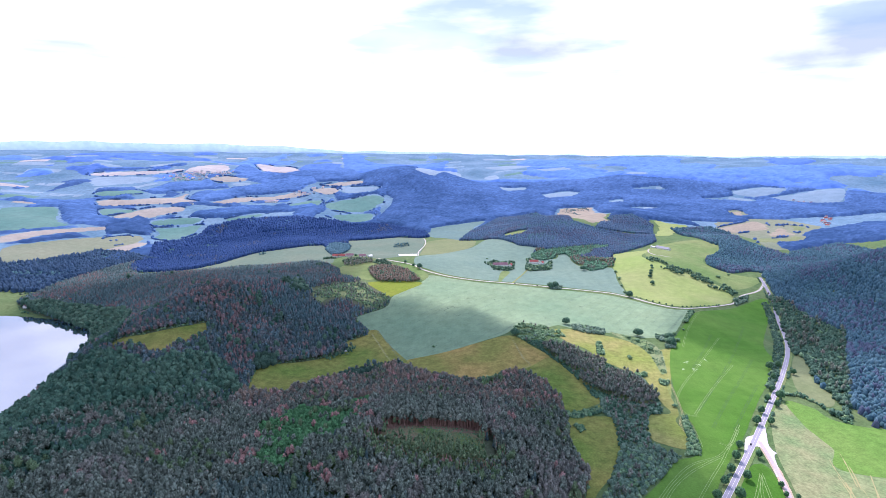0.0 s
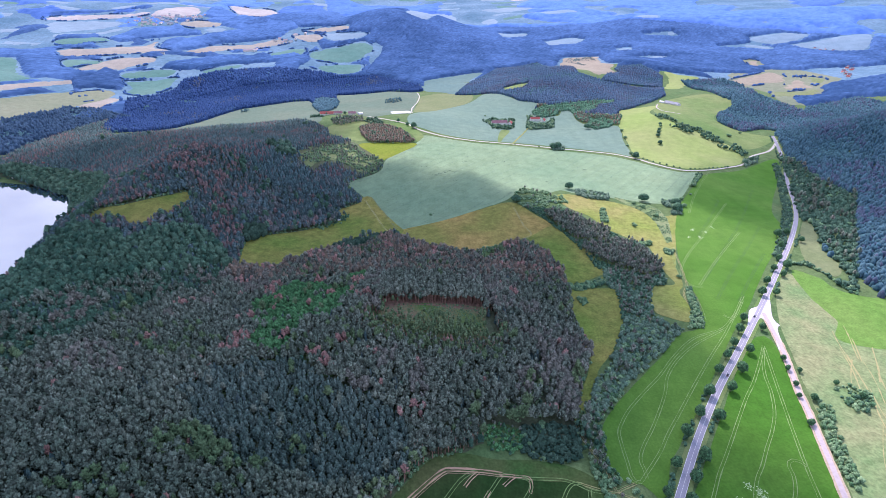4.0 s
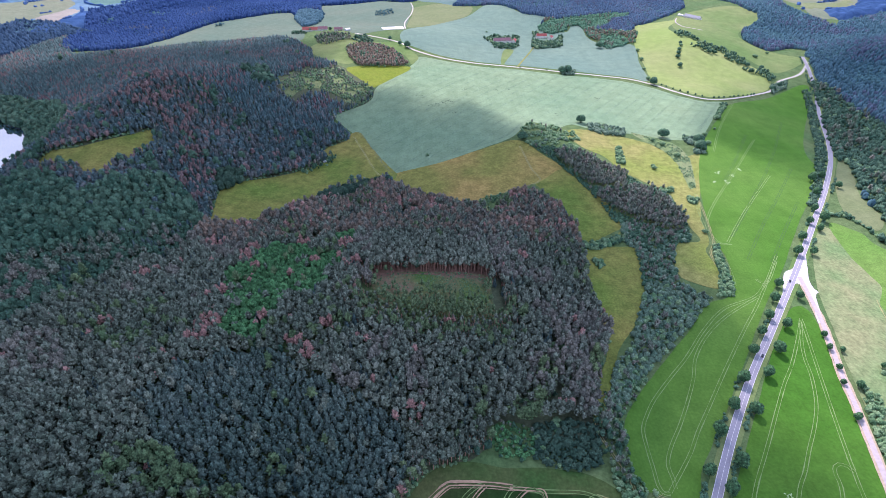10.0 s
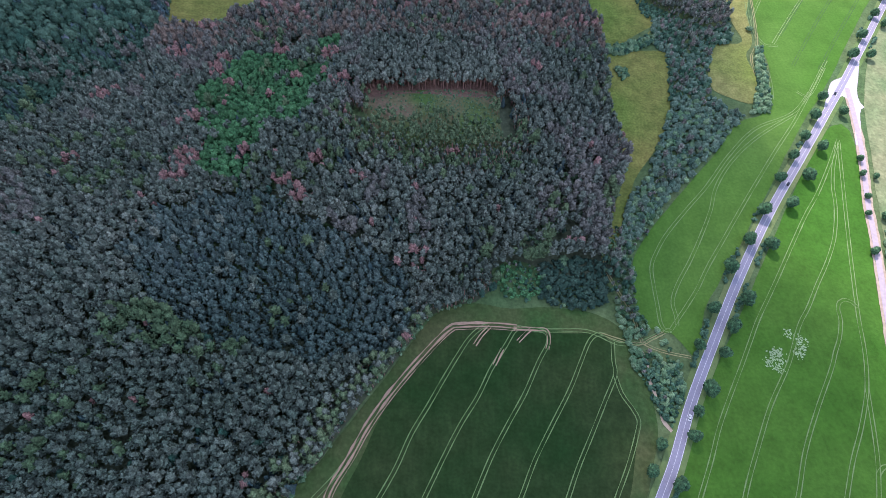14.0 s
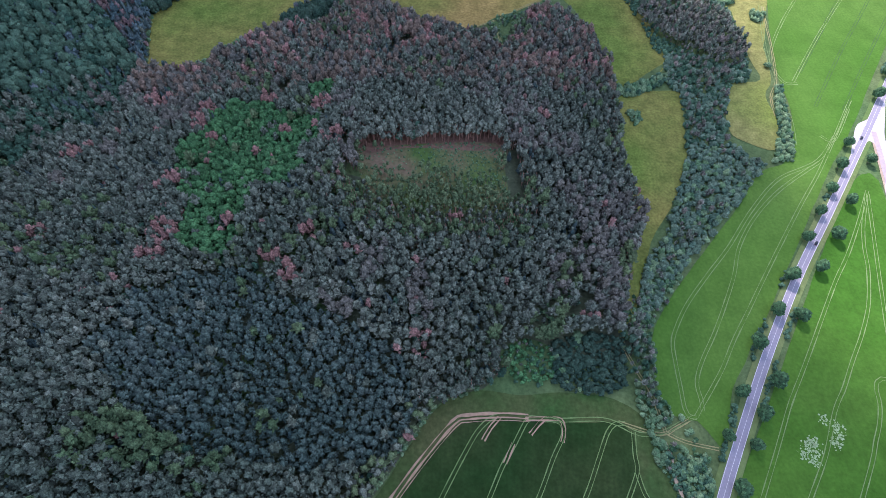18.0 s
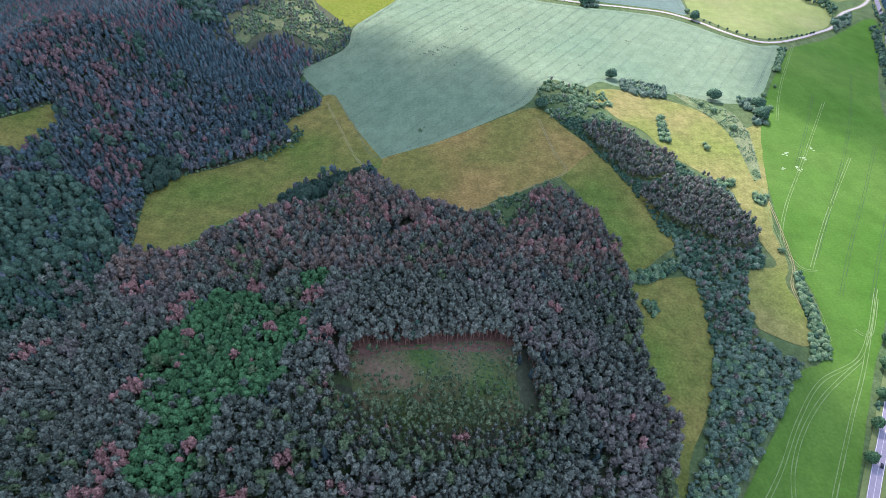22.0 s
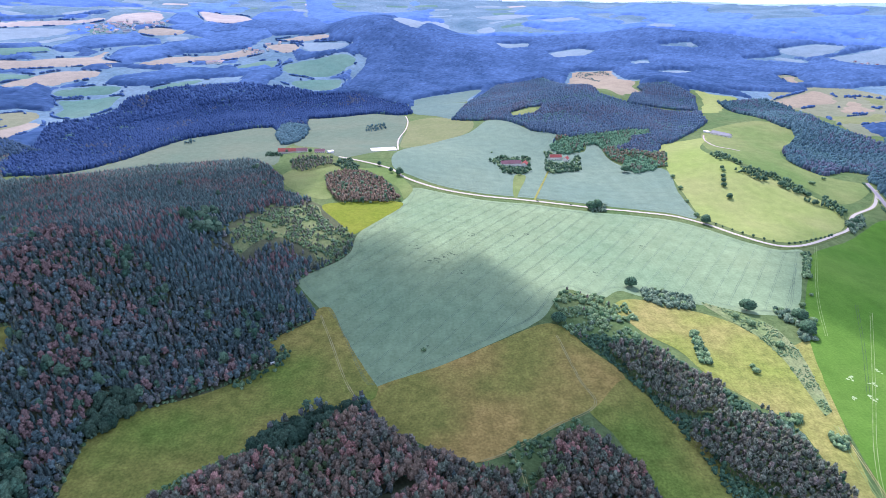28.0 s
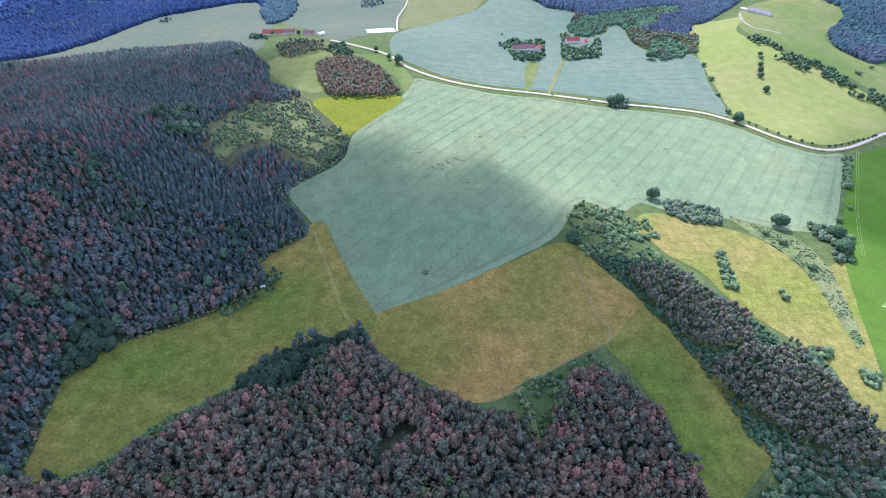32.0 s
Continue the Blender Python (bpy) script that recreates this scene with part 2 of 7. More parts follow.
M_moss = field_mat("olive meadow", (0.148, 0.21, 0.045), (0.272, 0.24, 0.074), 0.011, 0.5, spread=0.14, strong=1.4)
M_clear = field_mat("cleared bracken floor", (0.10, 0.175, 0.05), (0.22, 0.16, 0.11), 0.03, 0.5)
M_tan = field_mat("ripe tan field", (0.255, 0.22, 0.175), (0.30, 0.262, 0.21), 0.004, 0.2, strong=0.6)
# M_dull_* and M_far_* fields carry distance haze in their colours
M_dull_tan = field_mat("haze-dulled stubble", (0.262, 0.240, 0.222), (0.31, 0.285, 0.26), 0.004, 0.2, strong=0.6)
M_dull_olive = field_mat("haze-dulled olive grass", (0.165, 0.195, 0.135), (0.20, 0.215, 0.155), 0.006, 0.3, strong=0.6)
M_scrub_grass = field_mat("grey-green scrub grass", (0.14, 0.195, 0.088), (0.2, 0.235, 0.118), 0.03, 0.5, strong=1.3)
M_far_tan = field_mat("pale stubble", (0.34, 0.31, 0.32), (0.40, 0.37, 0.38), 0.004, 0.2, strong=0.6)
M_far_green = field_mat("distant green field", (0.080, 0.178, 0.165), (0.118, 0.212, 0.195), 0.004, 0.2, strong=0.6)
M_far_pale = field_mat("haze-paled field", (0.17, 0.25, 0.34), (0.22, 0.29, 0.38), 0.003, 0.2, strong=0.6)
M_far_ground = field_mat("haze-blue farmland", (0.084, 0.163, 0.252), (0.148, 0.235, 0.342), 0.006, 0.1, strong=0.8)

M_pine = leaf_mat("pine needles", (0.09, 0.121, 0.092), (0.179, 0.199, 0.158), (0.22, 0.19, 0.17), vary=0.6)
# hill stand: bluer copies of the pine colours, with distance haze put in
M_hill_pine = leaf_mat("haze-tinted pine needles", (0.058, 0.104, 0.112), (0.116, 0.164, 0.176), (0.17, 0.165, 0.19), vary=0.42)
M_dead = leaf_mat("dead rusty needles", (0.25, 0.14, 0.122), (0.42, 0.248, 0.22), vary=0.35)
M_thin_red = leaf_mat("reddish thin pines", (0.142, 0.118, 0.094), (0.25, 0.187, 0.144), vary=0.35)
M_dead_far = leaf_mat("haze-muted dead needles", (0.122, 0.092, 0.098), (0.2, 0.14, 0.144), vary=0.3, fleck=0.5)
M_dead_hill = leaf_mat("mauve dead needles", (0.145, 0.104, 0.102), (0.24, 0.165, 0.16), vary=0.35)
M_young = leaf_mat("teal young pine needles", (0.074, 0.116, 0.100), (0.142, 0.184, 0.160), vary=0.45)
M_grey = leaf_mat("thin greyish pines", (0.108, 0.116, 0.1), (0.198, 0.185, 0.157), vary=0.45)
M_hill_far = leaf_mat("far haze-tinted pine needles", (0.054, 0.101, 0.108), (0.108, 0.160, 0.170), (0.145, 0.155, 0.16), vary=0.4, fleck=0.75)
M_hill_thin = leaf_mat("thin haze-tinted grey pines", (0.084, 0.1, 0.104), (0.146, 0.154, 0.156), vary=0.42)
M_leaf = leaf_mat("broad leaves", (0.049, 0.13, 0.055), (0.098, 0.226, 0.09), vary=0.42)
M_leaf_dark = leaf_mat("dark broad leaves", (0.037, 0.086, 0.057), (0.083, 0.160, 0.098), vary=0.3)
M_avenue = leaf_mat("avenue tree leaves", (0.038, 0.092, 0.048), (0.084, 0.168, 0.078), vary=0.4)
# the four M_hill_* and M_dead_far colours above hold that haze
M_spruce = leaf_mat("dark spruce needles", (0.050, 0.088, 0.088), (0.112, 0.150, 0.148), vary=0.3)
# the upper field's bluish shade is put into this crop colour
M_upper = field_mat("shade-tinted bluish crop", (0.105, 0.175, 0.175), (0.13, 0.20, 0.19), 0.006, 0.3, strong=0.6)
M_bush = leaf_mat("shrub leaves", (0.08, 0.165, 0.08), (0.18, 0.27, 0.145), vary=0.28)
M_olive_pine = leaf_mat("greener pine needles", (0.078, 0.128, 0.064), (0.148, 0.198, 0.1), vary=0.45)
# woods some way off: blue haze is mixed into these colours, except M_grove
M_mid_wood = leaf_mat("haze-blue spruce", (0.026, 0.054, 0.147), (0.056, 0.1, 0.232), gloss=0, vary=0.12, fleck=0.25)
M_hill_wood = leaf_mat("haze-tinted hill spruce", (0.054, 0.096, 0.158), (0.104, 0.158, 0.238), gloss=0, vary=0.12, fleck=0.25)
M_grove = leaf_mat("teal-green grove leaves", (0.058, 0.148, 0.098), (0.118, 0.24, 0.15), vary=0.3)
M_mid_leaf = leaf_mat("haze-tinted hill leaves", (0.048, 0.104, 0.130), (0.092, 0.170, 0.188), gloss=0, vary=0.15, fleck=0.25)
M_nw_wood = leaf_mat("haze-tinted dark conifers", (0.029, 0.058, 0.108), (0.062, 0.104, 0.168), gloss=0, fleck=0.25)
M_valley = leaf_mat("haze-tinted valley trees", (0.043, 0.093, 0.126), (0.095, 0.166, 0.206), gloss=0, fleck=0.25)
M_hill_grey = leaf_mat("haze-blue thin pines", (0.06, 0.079, 0.128), (0.108, 0.13, 0.186), gloss=0, vary=0.12, fleck=0.25)
# the blue of both far woods is haze put into the leaf colour
M_far_wood = leaf_mat("haze-blue far woods", (0.036, 0.074, 0.172), (0.088, 0.158, 0.345), gloss=0, coarse=0.04, fleck=0.25)
M_far_ridge = leaf_mat("haze-blue horizon woods", (0.054, 0.12, 0.365), (0.118, 0.21, 0.52), gloss=0, coarse=0.02, fleck=0.25)
# skyline rim: its pale blue is painted-in haze
M_haze_hills = field_mat("haze-blue skyline hills", (0.3, 0.44, 0.68), (0.36, 0.49, 0.71), 0.002, 0.02, strong=0.5)
M_willow = leaf_mat("grey-green willow leaves", (0.08, 0.146, 0.104), (0.156, 0.226, 0.16), vary=0.3)
M_needles = field_mat("reddish needle floor", (0.185, 0.112, 0.09), (0.265, 0.158, 0.12), 0.05, 0.5)
M_bark = plain_mat("orange pine bark", (0.34, 0.19, 0.145), 0.9, 0, 3.0)
M_bark_grey = plain_mat("grey bark", (0.13, 0.11, 0.09), 0.9, 0, 3.0)
M_asphalt = plain_mat("worn asphalt", (0.29, 0.27, 0.33), 0.85, 0, 0.6, 0.35)
M_line = plain_mat("white road paint", (0.72, 0.70, 0.72), 0.6, 0, 1.5, 0.3)
M_gravel = plain_mat("pale gravel lane", (0.47, 0.44, 0.41), 0.95, 0, 0.7, 0.4)
M_concrete = plain_mat("light concrete", (0.52, 0.48, 0.50), 0.9, 0, 0.3, 0.4)
M_dirt = plain_mat("pinkish dirt", (0.46, 0.30, 0.20), 0.95, 0, 0.5, 0.6)
M_wood_leaf = leaf_mat("bluish dark leaves", (0.037, 0.088, 0.062), (0.088, 0.154, 0.104), vary=0.38)
M_block = leaf_mat("dark young pine needles", (0.028, 0.062, 0.044), (0.062, 0.108, 0.076), vary=0.3)
M_sand = plain_mat("sandy roadside", (0.42, 0.33, 0.24), 0.95, 0, 0.4, 0.7)
M_path = plain_mat("trodden pale grass", (0.32, 0.29, 0.13), 0.95, 0, 0.5, 0.5)
M_side = plain_mat("old mauve asphalt", (0.42, 0.35, 0.37), 0.9, 0, 0.4, 0.4)
M_tyre_mark = plain_mat("worn wheel marks", (0.185, 0.275, 0.095), 0.95, 0, 0.4, 0.6)
M_tyre_dark = plain_mat("sunken wheel marks", (0.115, 0.175, 0.125), 0.95, 0, 0.4, 0.7)
M_tyre_green = plain_mat("dark ruts in green crop", (0.045, 0.105, 0.025), 0.95, 0, 0.4, 0.6)
M_sunken = plain_mat("dark sunken crop", (0.08, 0.125, 0.075), 0.95, 0, 0.6, 0.6)
M_lodged = plain_mat("flattened pale crop", (0.34, 0.46, 0.24), 0.95, 0, 0.8, 0.6)
M_wall = plain_mat("white plaster", (0.72, 0.70, 0.66), 0.85, 0, 0.8, 0.3)
M_wall2 = plain_mat("cream plaster", (0.60, 0.53, 0.42), 0.85, 0, 0.8, 0.3)
M_roof = plain_mat("red clay roof", (0.30, 0.065, 0.06), 0.8, 0, 1.2, 0.5)
M_roof_dark = plain_mat("plum roof tiles", (0.22, 0.11, 0.14), 0.8, 0, 1.2, 0.4)
# far roofs: the red is dulled to hold distance haze
M_roof_far = plain_mat("haze-dulled pinkish roof", (0.40, 0.30, 0.32), 0.8, 0, 1.2, 0.4)
M_roof_grey = plain_mat("blue-grey roof sheet", (0.15, 0.17, 0.24), 0.6, 0, 1.2, 0.4)
M_sheet = plain_mat("pale metal sheet", (0.70, 0.71, 0.75), 0.5, 0.0, 0.5, 0.2)
M_glass = plain_mat("window glass", (0.03, 0.04, 0.05), 0.08)
M_wood = plain_mat("brown timber", (0.16, 0.09, 0.05), 0.8)
M_paint_w = plain_mat("white car paint", (0.75, 0.75, 0.76), 0.25, 0, 1, 0.1)
M_paint_d = plain_mat("dark car paint", (0.03, 0.035, 0.05), 0.25, 0, 1, 0.1)
M_rubber = plain_mat("tyre rubber", (0.02, 0.02, 0.02), 0.9)
M_lamp = plain_mat("car lamp", (0.5, 0.1, 0.08), 0.3)

# ---- lie of the land ----
# hills and hollows: x, y, half-width across, half-width along, height
BASE = 7.3
HILLS = [(-110, 450, 130, 130, 15.8), (-260, 300, 160, 160, 48.1), (0, 1150, 260, 220, 22.9), (-60, 1480, 220, 200, 32.8), (460, 2080, 240, 240,
    80.5), (130, 880, 120, 140, 14.0), (-250, 1250, 160, 200, 20.0), (40, 620, 120, 120, 6.8), (120, 400, 120, 160, -2.9), (300, 1800, 200, 200,
    39.3), (-293, 1525, 140, 140, 18.3), (-36, 534, 140, 140, 24.5), (-300, -300, 140, 140, 12.3), (269, 1224, 140, 140, 11.3)]
HILLS_WEST = [(-430, 920, 110, 130, 56.8), (-780, 900, 200, 220, -21.3), (-380, 700, 130, 130, 26.8), (-420, 2350, 260, 260, -38.7), (-900, 1800, 400,
    400, -21.9), (-1200, 900, 350, 450, -53.6), (-550, 1150, 150, 200, 58.6), (-350, 1050, 140, 140, 41.7), (-400, 500, 140, 140, 28.2), (-706, 1035,
    220, 220, -31.7), (-495, 791, 140, 140, 23.0), (-1200, 2200, 220, 220, -21.5), (-500, 400, 140, 140, 18.7), (-800, 2200, 220, 220, -15.3)]
HILLS_EAST = [(640, 1560, 200, 220, 32.2), (690, 1000, 140, 180, -18.4), (1150, 1150, 220, 300, 142.0), (980, 1800, 230, 220, 51.9), (800, 2350, 250,
    250, 61.2), (1650, 1750, 350, 450, 79.2), (920, 720, 180, 180, 36.2), (1150, 2300, 220, 220, 21.4), (1050, 1600, 220, 220, -22.7), (780, 1200,
    220, 220, -12.5), (559, 1393, 140, 140, 18.8), (533, 1084, 140, 140, 11.9)]
HILLS_FAR = [(-230, 3300, 300, 300, 115), (120, 3150, 300, 300, 30), (-700, 3500, 420, 300, 60), (1300, 3300, 700, 350, 70), (-1500, 3600, 500, 250,
    45), (700, 3900, 500, 250, 25), (2200, 3300, 500, 500, 50), (-2300, 3500, 500, 400, 30)]
LAKE = [(-560, 420), (-600, 560), (-623, 700), (-630, 740), (-654, 842), (-685, 958), (-698, 1021), (-743, 1072), (-841, 1118), (-935, 1143),
        (-991, 1150), (-1250, 1120), (-1300, 800), (-1150, 420), (-800, 300)]
LAKE_Z = -36.0


def inside(px, py, poly):
    px, py = np.asarray(px, float), np.asarray(py, float)
    hit = np.zeros(px.shape, bool)
    for (x1, y1), (x2, y2) in zip(poly, poly[1:] + poly[:1]):
        if y1 != y2:
            hit ^= ((y1 > py) != (y2 > py)) & (px < (x2 - x1) * (py - y1) / (y2 - y1) + x1)
    return hit


def gap_to(px, py, poly):
    """Distance to the outline of a polygon."""
    px, py = np.asarray(px, float), np.asarray(py, float)
    best = np.full(px.shape, 1e9)
    for (x1, y1), (x2, y2) in zip(poly, poly[1:] + poly[:1]):
        dx, dy = x2 - x1, y2 - y1
        s = np.clip(((px - x1) * dx + (py - y1) * dy) / (dx * dx + dy * dy + 1e-9), 0, 1)
        best = np.minimum(best, np.hypot(px - x1 - s * dx, py - y1 - s * dy))
    return best


def land(x, y):
    """Height of the ground."""
    x, y = np.asarray(x, float), np.asarray(y, float)
    z = np.full(x.shape, BASE)
    for cx, cy, sx, sy, h in HILLS + HILLS_WEST + HILLS_EAST + HILLS_FAR:
        z = z + h * np.exp(-((x - cx) / sx) ** 2 - ((y - cy) / sy) ** 2)
    r = np.hypot(x, y)
    z = z + 318 * (np.clip(r - 2300, 0, None) / 2550) ** 1.2
    # rolling far hills
    k = np.clip((r - 2350) / 700, 0, 1) * (1 - 0.55 * np.clip((r - 3900) / 900, 0, 1))
    z = z + k * (13 * np.sin(x * 0.0052 + 1.7 * np.sin(y * 0.0023)) * np.sin(y * 0.0058 + 1.1 + np.sin(x * 0.0031)) + 6 * np.sin(x * 0.013 + y * 0.006) * np.sin(y * 0.011 - x * 0.004 + 2.0))
    near = (x > -1500) & (x < -400) & (y > 100) & (y < 1300)
    if near.any():
        d = gap_to(x[near], y[near], LAKE)
        d = np.where(inside(x[near], y[near], LAKE), -d, d)
        k = np.clip((90 - d) / 90, 0, 1)
        k = k * k * (3 - 2 * k)
        zz = z[near]
        z[near] = np.where(d < 0, np.minimum(zz, LAKE_Z - 1.5 + d * 0.02), zz * (1 - k) + (LAKE_Z - 1.0) * k)
    return z


def height(x, y):
    return float(land(np.array([x]), np.array([y]))[0])


def mesh_object(name, V, F, mat, parent=None, tint=None, smooth=False):
    """One mesh from arrays of corners and triangles (or quads)."""
    me = bpy.data.meshes.new(name)
    V, F = np.asarray(V, np.float32), np.asarray(F, np.int32)
    k = F.shape[1]
    me.vertices.add(len(V))
    me.vertices.foreach_set("co", V.ravel())
    me.loops.add(F.size)
    me.loops.foreach_set("vertex_index", F.ravel())
    me.polygons.add(len(F))
    me.polygons.foreach_set("loop_start", np.arange(0, F.size, k, dtype=np.int32))
    me.polygons.foreach_set("loop_total", np.full(len(F), k, np.int32))
    if smooth:
        me.polygons.foreach_set("use_smooth", np.ones(len(F), bool))
    if tint is not None:
        me.attributes.new("tint", "FLOAT", "POINT").data.foreach_set("value", np.asarray(tint, np.float32))
    me.update(calc_edges=True)
    me.materials.append(mat)
    ob = new(name, me)
    if parent:
        ob.parent = parent
    return ob


def steps(stops, fine, grow, top, limit):
    a = list(np.arange(stops[0], stops[1] + 1, fine))
    s = fine
    while a[-1] < limit:
        s = min(s * grow, top)
        a.append(a[-1] + s)
    s, b = fine, [stops[0]]
    while b[-1] > -limit:
        s = min(s * grow, top)
        b.append(b[-1] - s)
    return np.array(b[:0:-1] + a)


# the ground: one sheet to the horizon
gx, gy = steps((-700, 900), 14, 1.05, 70, 4950), steps((150, 1900), 14, 1.05, 60, 4950)
GX, GY = np.meshgrid(gx, gy)
keep = np.hypot(GX, GY - 60) < 4890
index = np.full(GX.shape, -1)
index[keep] = np.arange(keep.sum())
quads = np.stack([index[:-1, :-1], index[:-1, 1:], index[1:, 1:], index[1:, :-1]], -1).reshape(-1, 4)
quads = quads[(quads >= 0).all(1)]
gpts = np.stack([GX[keep], GY[keep], land(GX[keep], GY[keep])], -1)
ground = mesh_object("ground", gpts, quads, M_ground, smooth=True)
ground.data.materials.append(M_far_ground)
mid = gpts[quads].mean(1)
# beyond a set distance the ground takes the colour with haze in it
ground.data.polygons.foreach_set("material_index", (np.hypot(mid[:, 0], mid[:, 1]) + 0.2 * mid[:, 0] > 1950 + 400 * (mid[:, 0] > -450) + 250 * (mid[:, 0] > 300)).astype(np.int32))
tagged(ground, "rolling grassy ground reaching to the hilly horizon", "ground", kind="structure")

lake = mesh_object("water", [(x, y, LAKE_Z) for x, y in [(-1500, 250), (-450, 250), (-450, 1250), (-1500, 1250)]], [(0, 1, 2, 3)], M_water)
tagged(lake, "still dark lake mirroring blue sky and white clouds", "water", kind="structure")


def smooth_line(pts, step, closed=False):
    """A rounded line through the points, with a point every step or so."""
    p = [np.array(q, float) for q in pts]
    n = len(p)
    out = []
    for i in range(n if closed else n - 1):
        a, b, c, d = (p[(i + k) % n] if closed else p[min(max(i + k, 0), n - 1)] for k in (-1, 0, 1, 2))
        m = max(1, int(np.hypot(*(c - b)) / step))
        for j in range(m):
            t = j / m
            out.append(0.5 * (2 * b + (c - a) * t + (2 * a - 5 * b + 4 * c - d) * t * t + (3 * b - a - 3 * c + d) * t ** 3))
    if not closed:
        out.append(p[-1])
    return np.array(out)


def drape(name, poly, mat, lift, label, category="field", spacing=14, step=6, wobble=0.8, kind="structure", parent=None, rounded=True, sunk=0.0):
    """A field that lies on the ground, with a slightly uneven outline; sunk: how far its rim dips into the soil."""
    if rounded:
        line = smooth_line(poly, step, True)
    else:
        ends = [np.array(q, float) for q in poly]
        line = np.concatenate([np.linspace(a, b, max(2, int(np.hypot(*(b - a)) / step)), endpoint=False) for a, b in zip(ends, ends[1:] + ends[:1])])
    for k, q in enumerate(line):
        w = noise.noise_vector(Vector((q[0] * 0.06, q[1] * 0.06, 3.3)))
        line[k] += np.array([w.x, w.y]) * wobble
    lo, hi = line.min(0), line.max(0)
    qx, qy = np.meshgrid(np.arange(lo[0], hi[0], spacing), np.arange(lo[1], hi[1], spacing))
    qx, qy = qx.ravel(), qy.ravel()
    ring = [tuple(q) for q in line]
    ok = inside(qx, qy, ring) & (gap_to(qx, qy, [tuple(q) for q in line[::2]]) > spacing * 0.4)
    pts = [Vector(q) for q in ring] + [Vector((a, b)) for a, b in zip(qx[ok], qy[ok])]
    v, _, f, *_ = delaunay_2d_cdt(pts, [], [list(range(len(ring)))], 1, 1e-4)
    v = np.array([(a.x, a.y) for a in v])
    dip = np.where(np.arange(len(v)) < len(ring), sunk, 0.0)
    V = np.column_stack([v, land(v[:, 0], v[:, 1]) + lift - dip])
    ob = mesh_object(name, V, [t for t in f if len(t) == 3], mat, parent, smooth=True)
    if not parent:
        tagged(ob, label, category, kind=kind)
    return ob


def ribbon(name, pts, width, mat, lift, parent=None, step=5, shift=0.0, rounded=True, dash=None, ragged=0.0):
    """A strip of that width along a line, lying on the ground; shift moves it sideways; dash: length and gap."""
    c = smooth_line(pts, step) if rounded else np.array(pts, float)
    t = np.gradient(c, axis=0)
    t /= np.hypot(t[:, 0], t[:, 1])[:, None] + 1e-9
    nrm = np.column_stack([t[:, 1], -t[:, 0]])
    c = c + nrm * shift
    half = np.full((len(c), 1), width / 2)
    if ragged:
        half *= np.array([[max(0.25, 1 + ragged * 1.6 * noise.noise(Vector((q[0] * 0.11, q[1] * 0.11, shift)))) ] for q in c])
    a, b = c - nrm * half, c + nrm * half
    za = land(a[:, 0], a[:, 1]) + lift
    zb = land(b[:, 0], b[:, 1]) + lift
    z = np.maximum(za, zb) if width < 8 else (za + zb) / 2
    V = np.concatenate([np.column_stack([a, z]), np.column_stack([b, z])])
    n = len(c)
    F = [(i, n + i, n + i + 1, i + 1) for i in range(n - 1)]
    if dash:
        run = np.concatenate([[0], np.cumsum(np.hypot(*np.diff(c, axis=0).T))])
        F = [q for i, q in enumerate(F) if run[i] % (dash[0] + dash[1]) < dash[0]]
    return mesh_object(name, V, F, mat, parent)


# ---- plan: fields, meadows, roads, woods ----
ROAD_MAIN = [(20, 70), (70, 155), (110, 225), (130, 256), (150, 291), (177, 332), (212, 383), (255, 440), (297, 490), (342, 544), (376, 585), (445,
    671), (524, 771), (601, 878), (672, 995), (744, 1143), (770, 1191), (821, 1313), (853, 1393)]
ROAD_SIDE = [(374, 575), (367, 547), (353, 498), (335, 449), (323, 410), (307, 361), (294, 322), (270, 250), (240, 160), (190, 10)]
JUNCTION = [(354, 570), (364, 584), (378, 592), (401, 618), (407, 622), (393, 593), (381, 569), (378, 556), (379, 550), (372, 543), (356, 505), (351,
    505), (365, 540), (368, 562), (360, 562), (341, 540), (337, 540)]
LANE = [(-183, 1461), (-134, 1428), (-77, 1386), (-44, 1338), (15, 1294), (82, 1271), (148, 1259), (219, 1238), (272, 1225), (328, 1223), (392,
    1215), (433, 1183), (458, 1145), (483, 1114), (510, 1102), (554, 1117), (637, 1173), (684, 1204), (728, 1254), (791, 1290), (842, 1353)]
SHED_LANE = [(-69, 1538), (-78, 1737), (-65, 1877), (-62, 1989), (-72, 2081)]
FARM_LANE = [(171, 1255), (199, 1341), (241, 1468)]
FARM_STRIP = [(140, 1265), (144, 1316), (164, 1416), (185, 1416), (158, 1319), (143, 1265)]
WHEAT = [(-165, 985), (-146, 1007), (-122, 1032), (-109, 1057), (-107, 1095), (-95, 1130), (-65, 1183), (-43, 1240), (-30, 1292), (25, 1273), (89,
    1249), (163, 1237), (214, 1218), (267, 1206), (322, 1204), (383, 1195), (423, 1164), (459, 1115), (493, 1089), (528, 1091), (487, 1028), (429,
    943), (412, 927), (363, 929), (342, 939), (312, 947), (248, 957), (221, 968), (189, 943), (160, 961), (144, 950), (127, 918), (110, 893), (74,
    869), (15, 837), (-38, 809), (-66, 801), (-82, 827), (-99, 871), (-121, 919), (-146, 955)]
NORTH = [(-68, 1523), (12, 1690), (101, 1775), (163, 1884), (206, 1814), (249, 1718), (305, 1690), (277, 1614), (342, 1587), (371, 1652), (391, 1626),
    (388, 1549), (408, 1479), (467, 1439), (449, 1327), (431, 1212), (388, 1230), (278, 1243), (169, 1271), (83, 1286), (16, 1311), (-34, 1352), (-73,
    1403)]
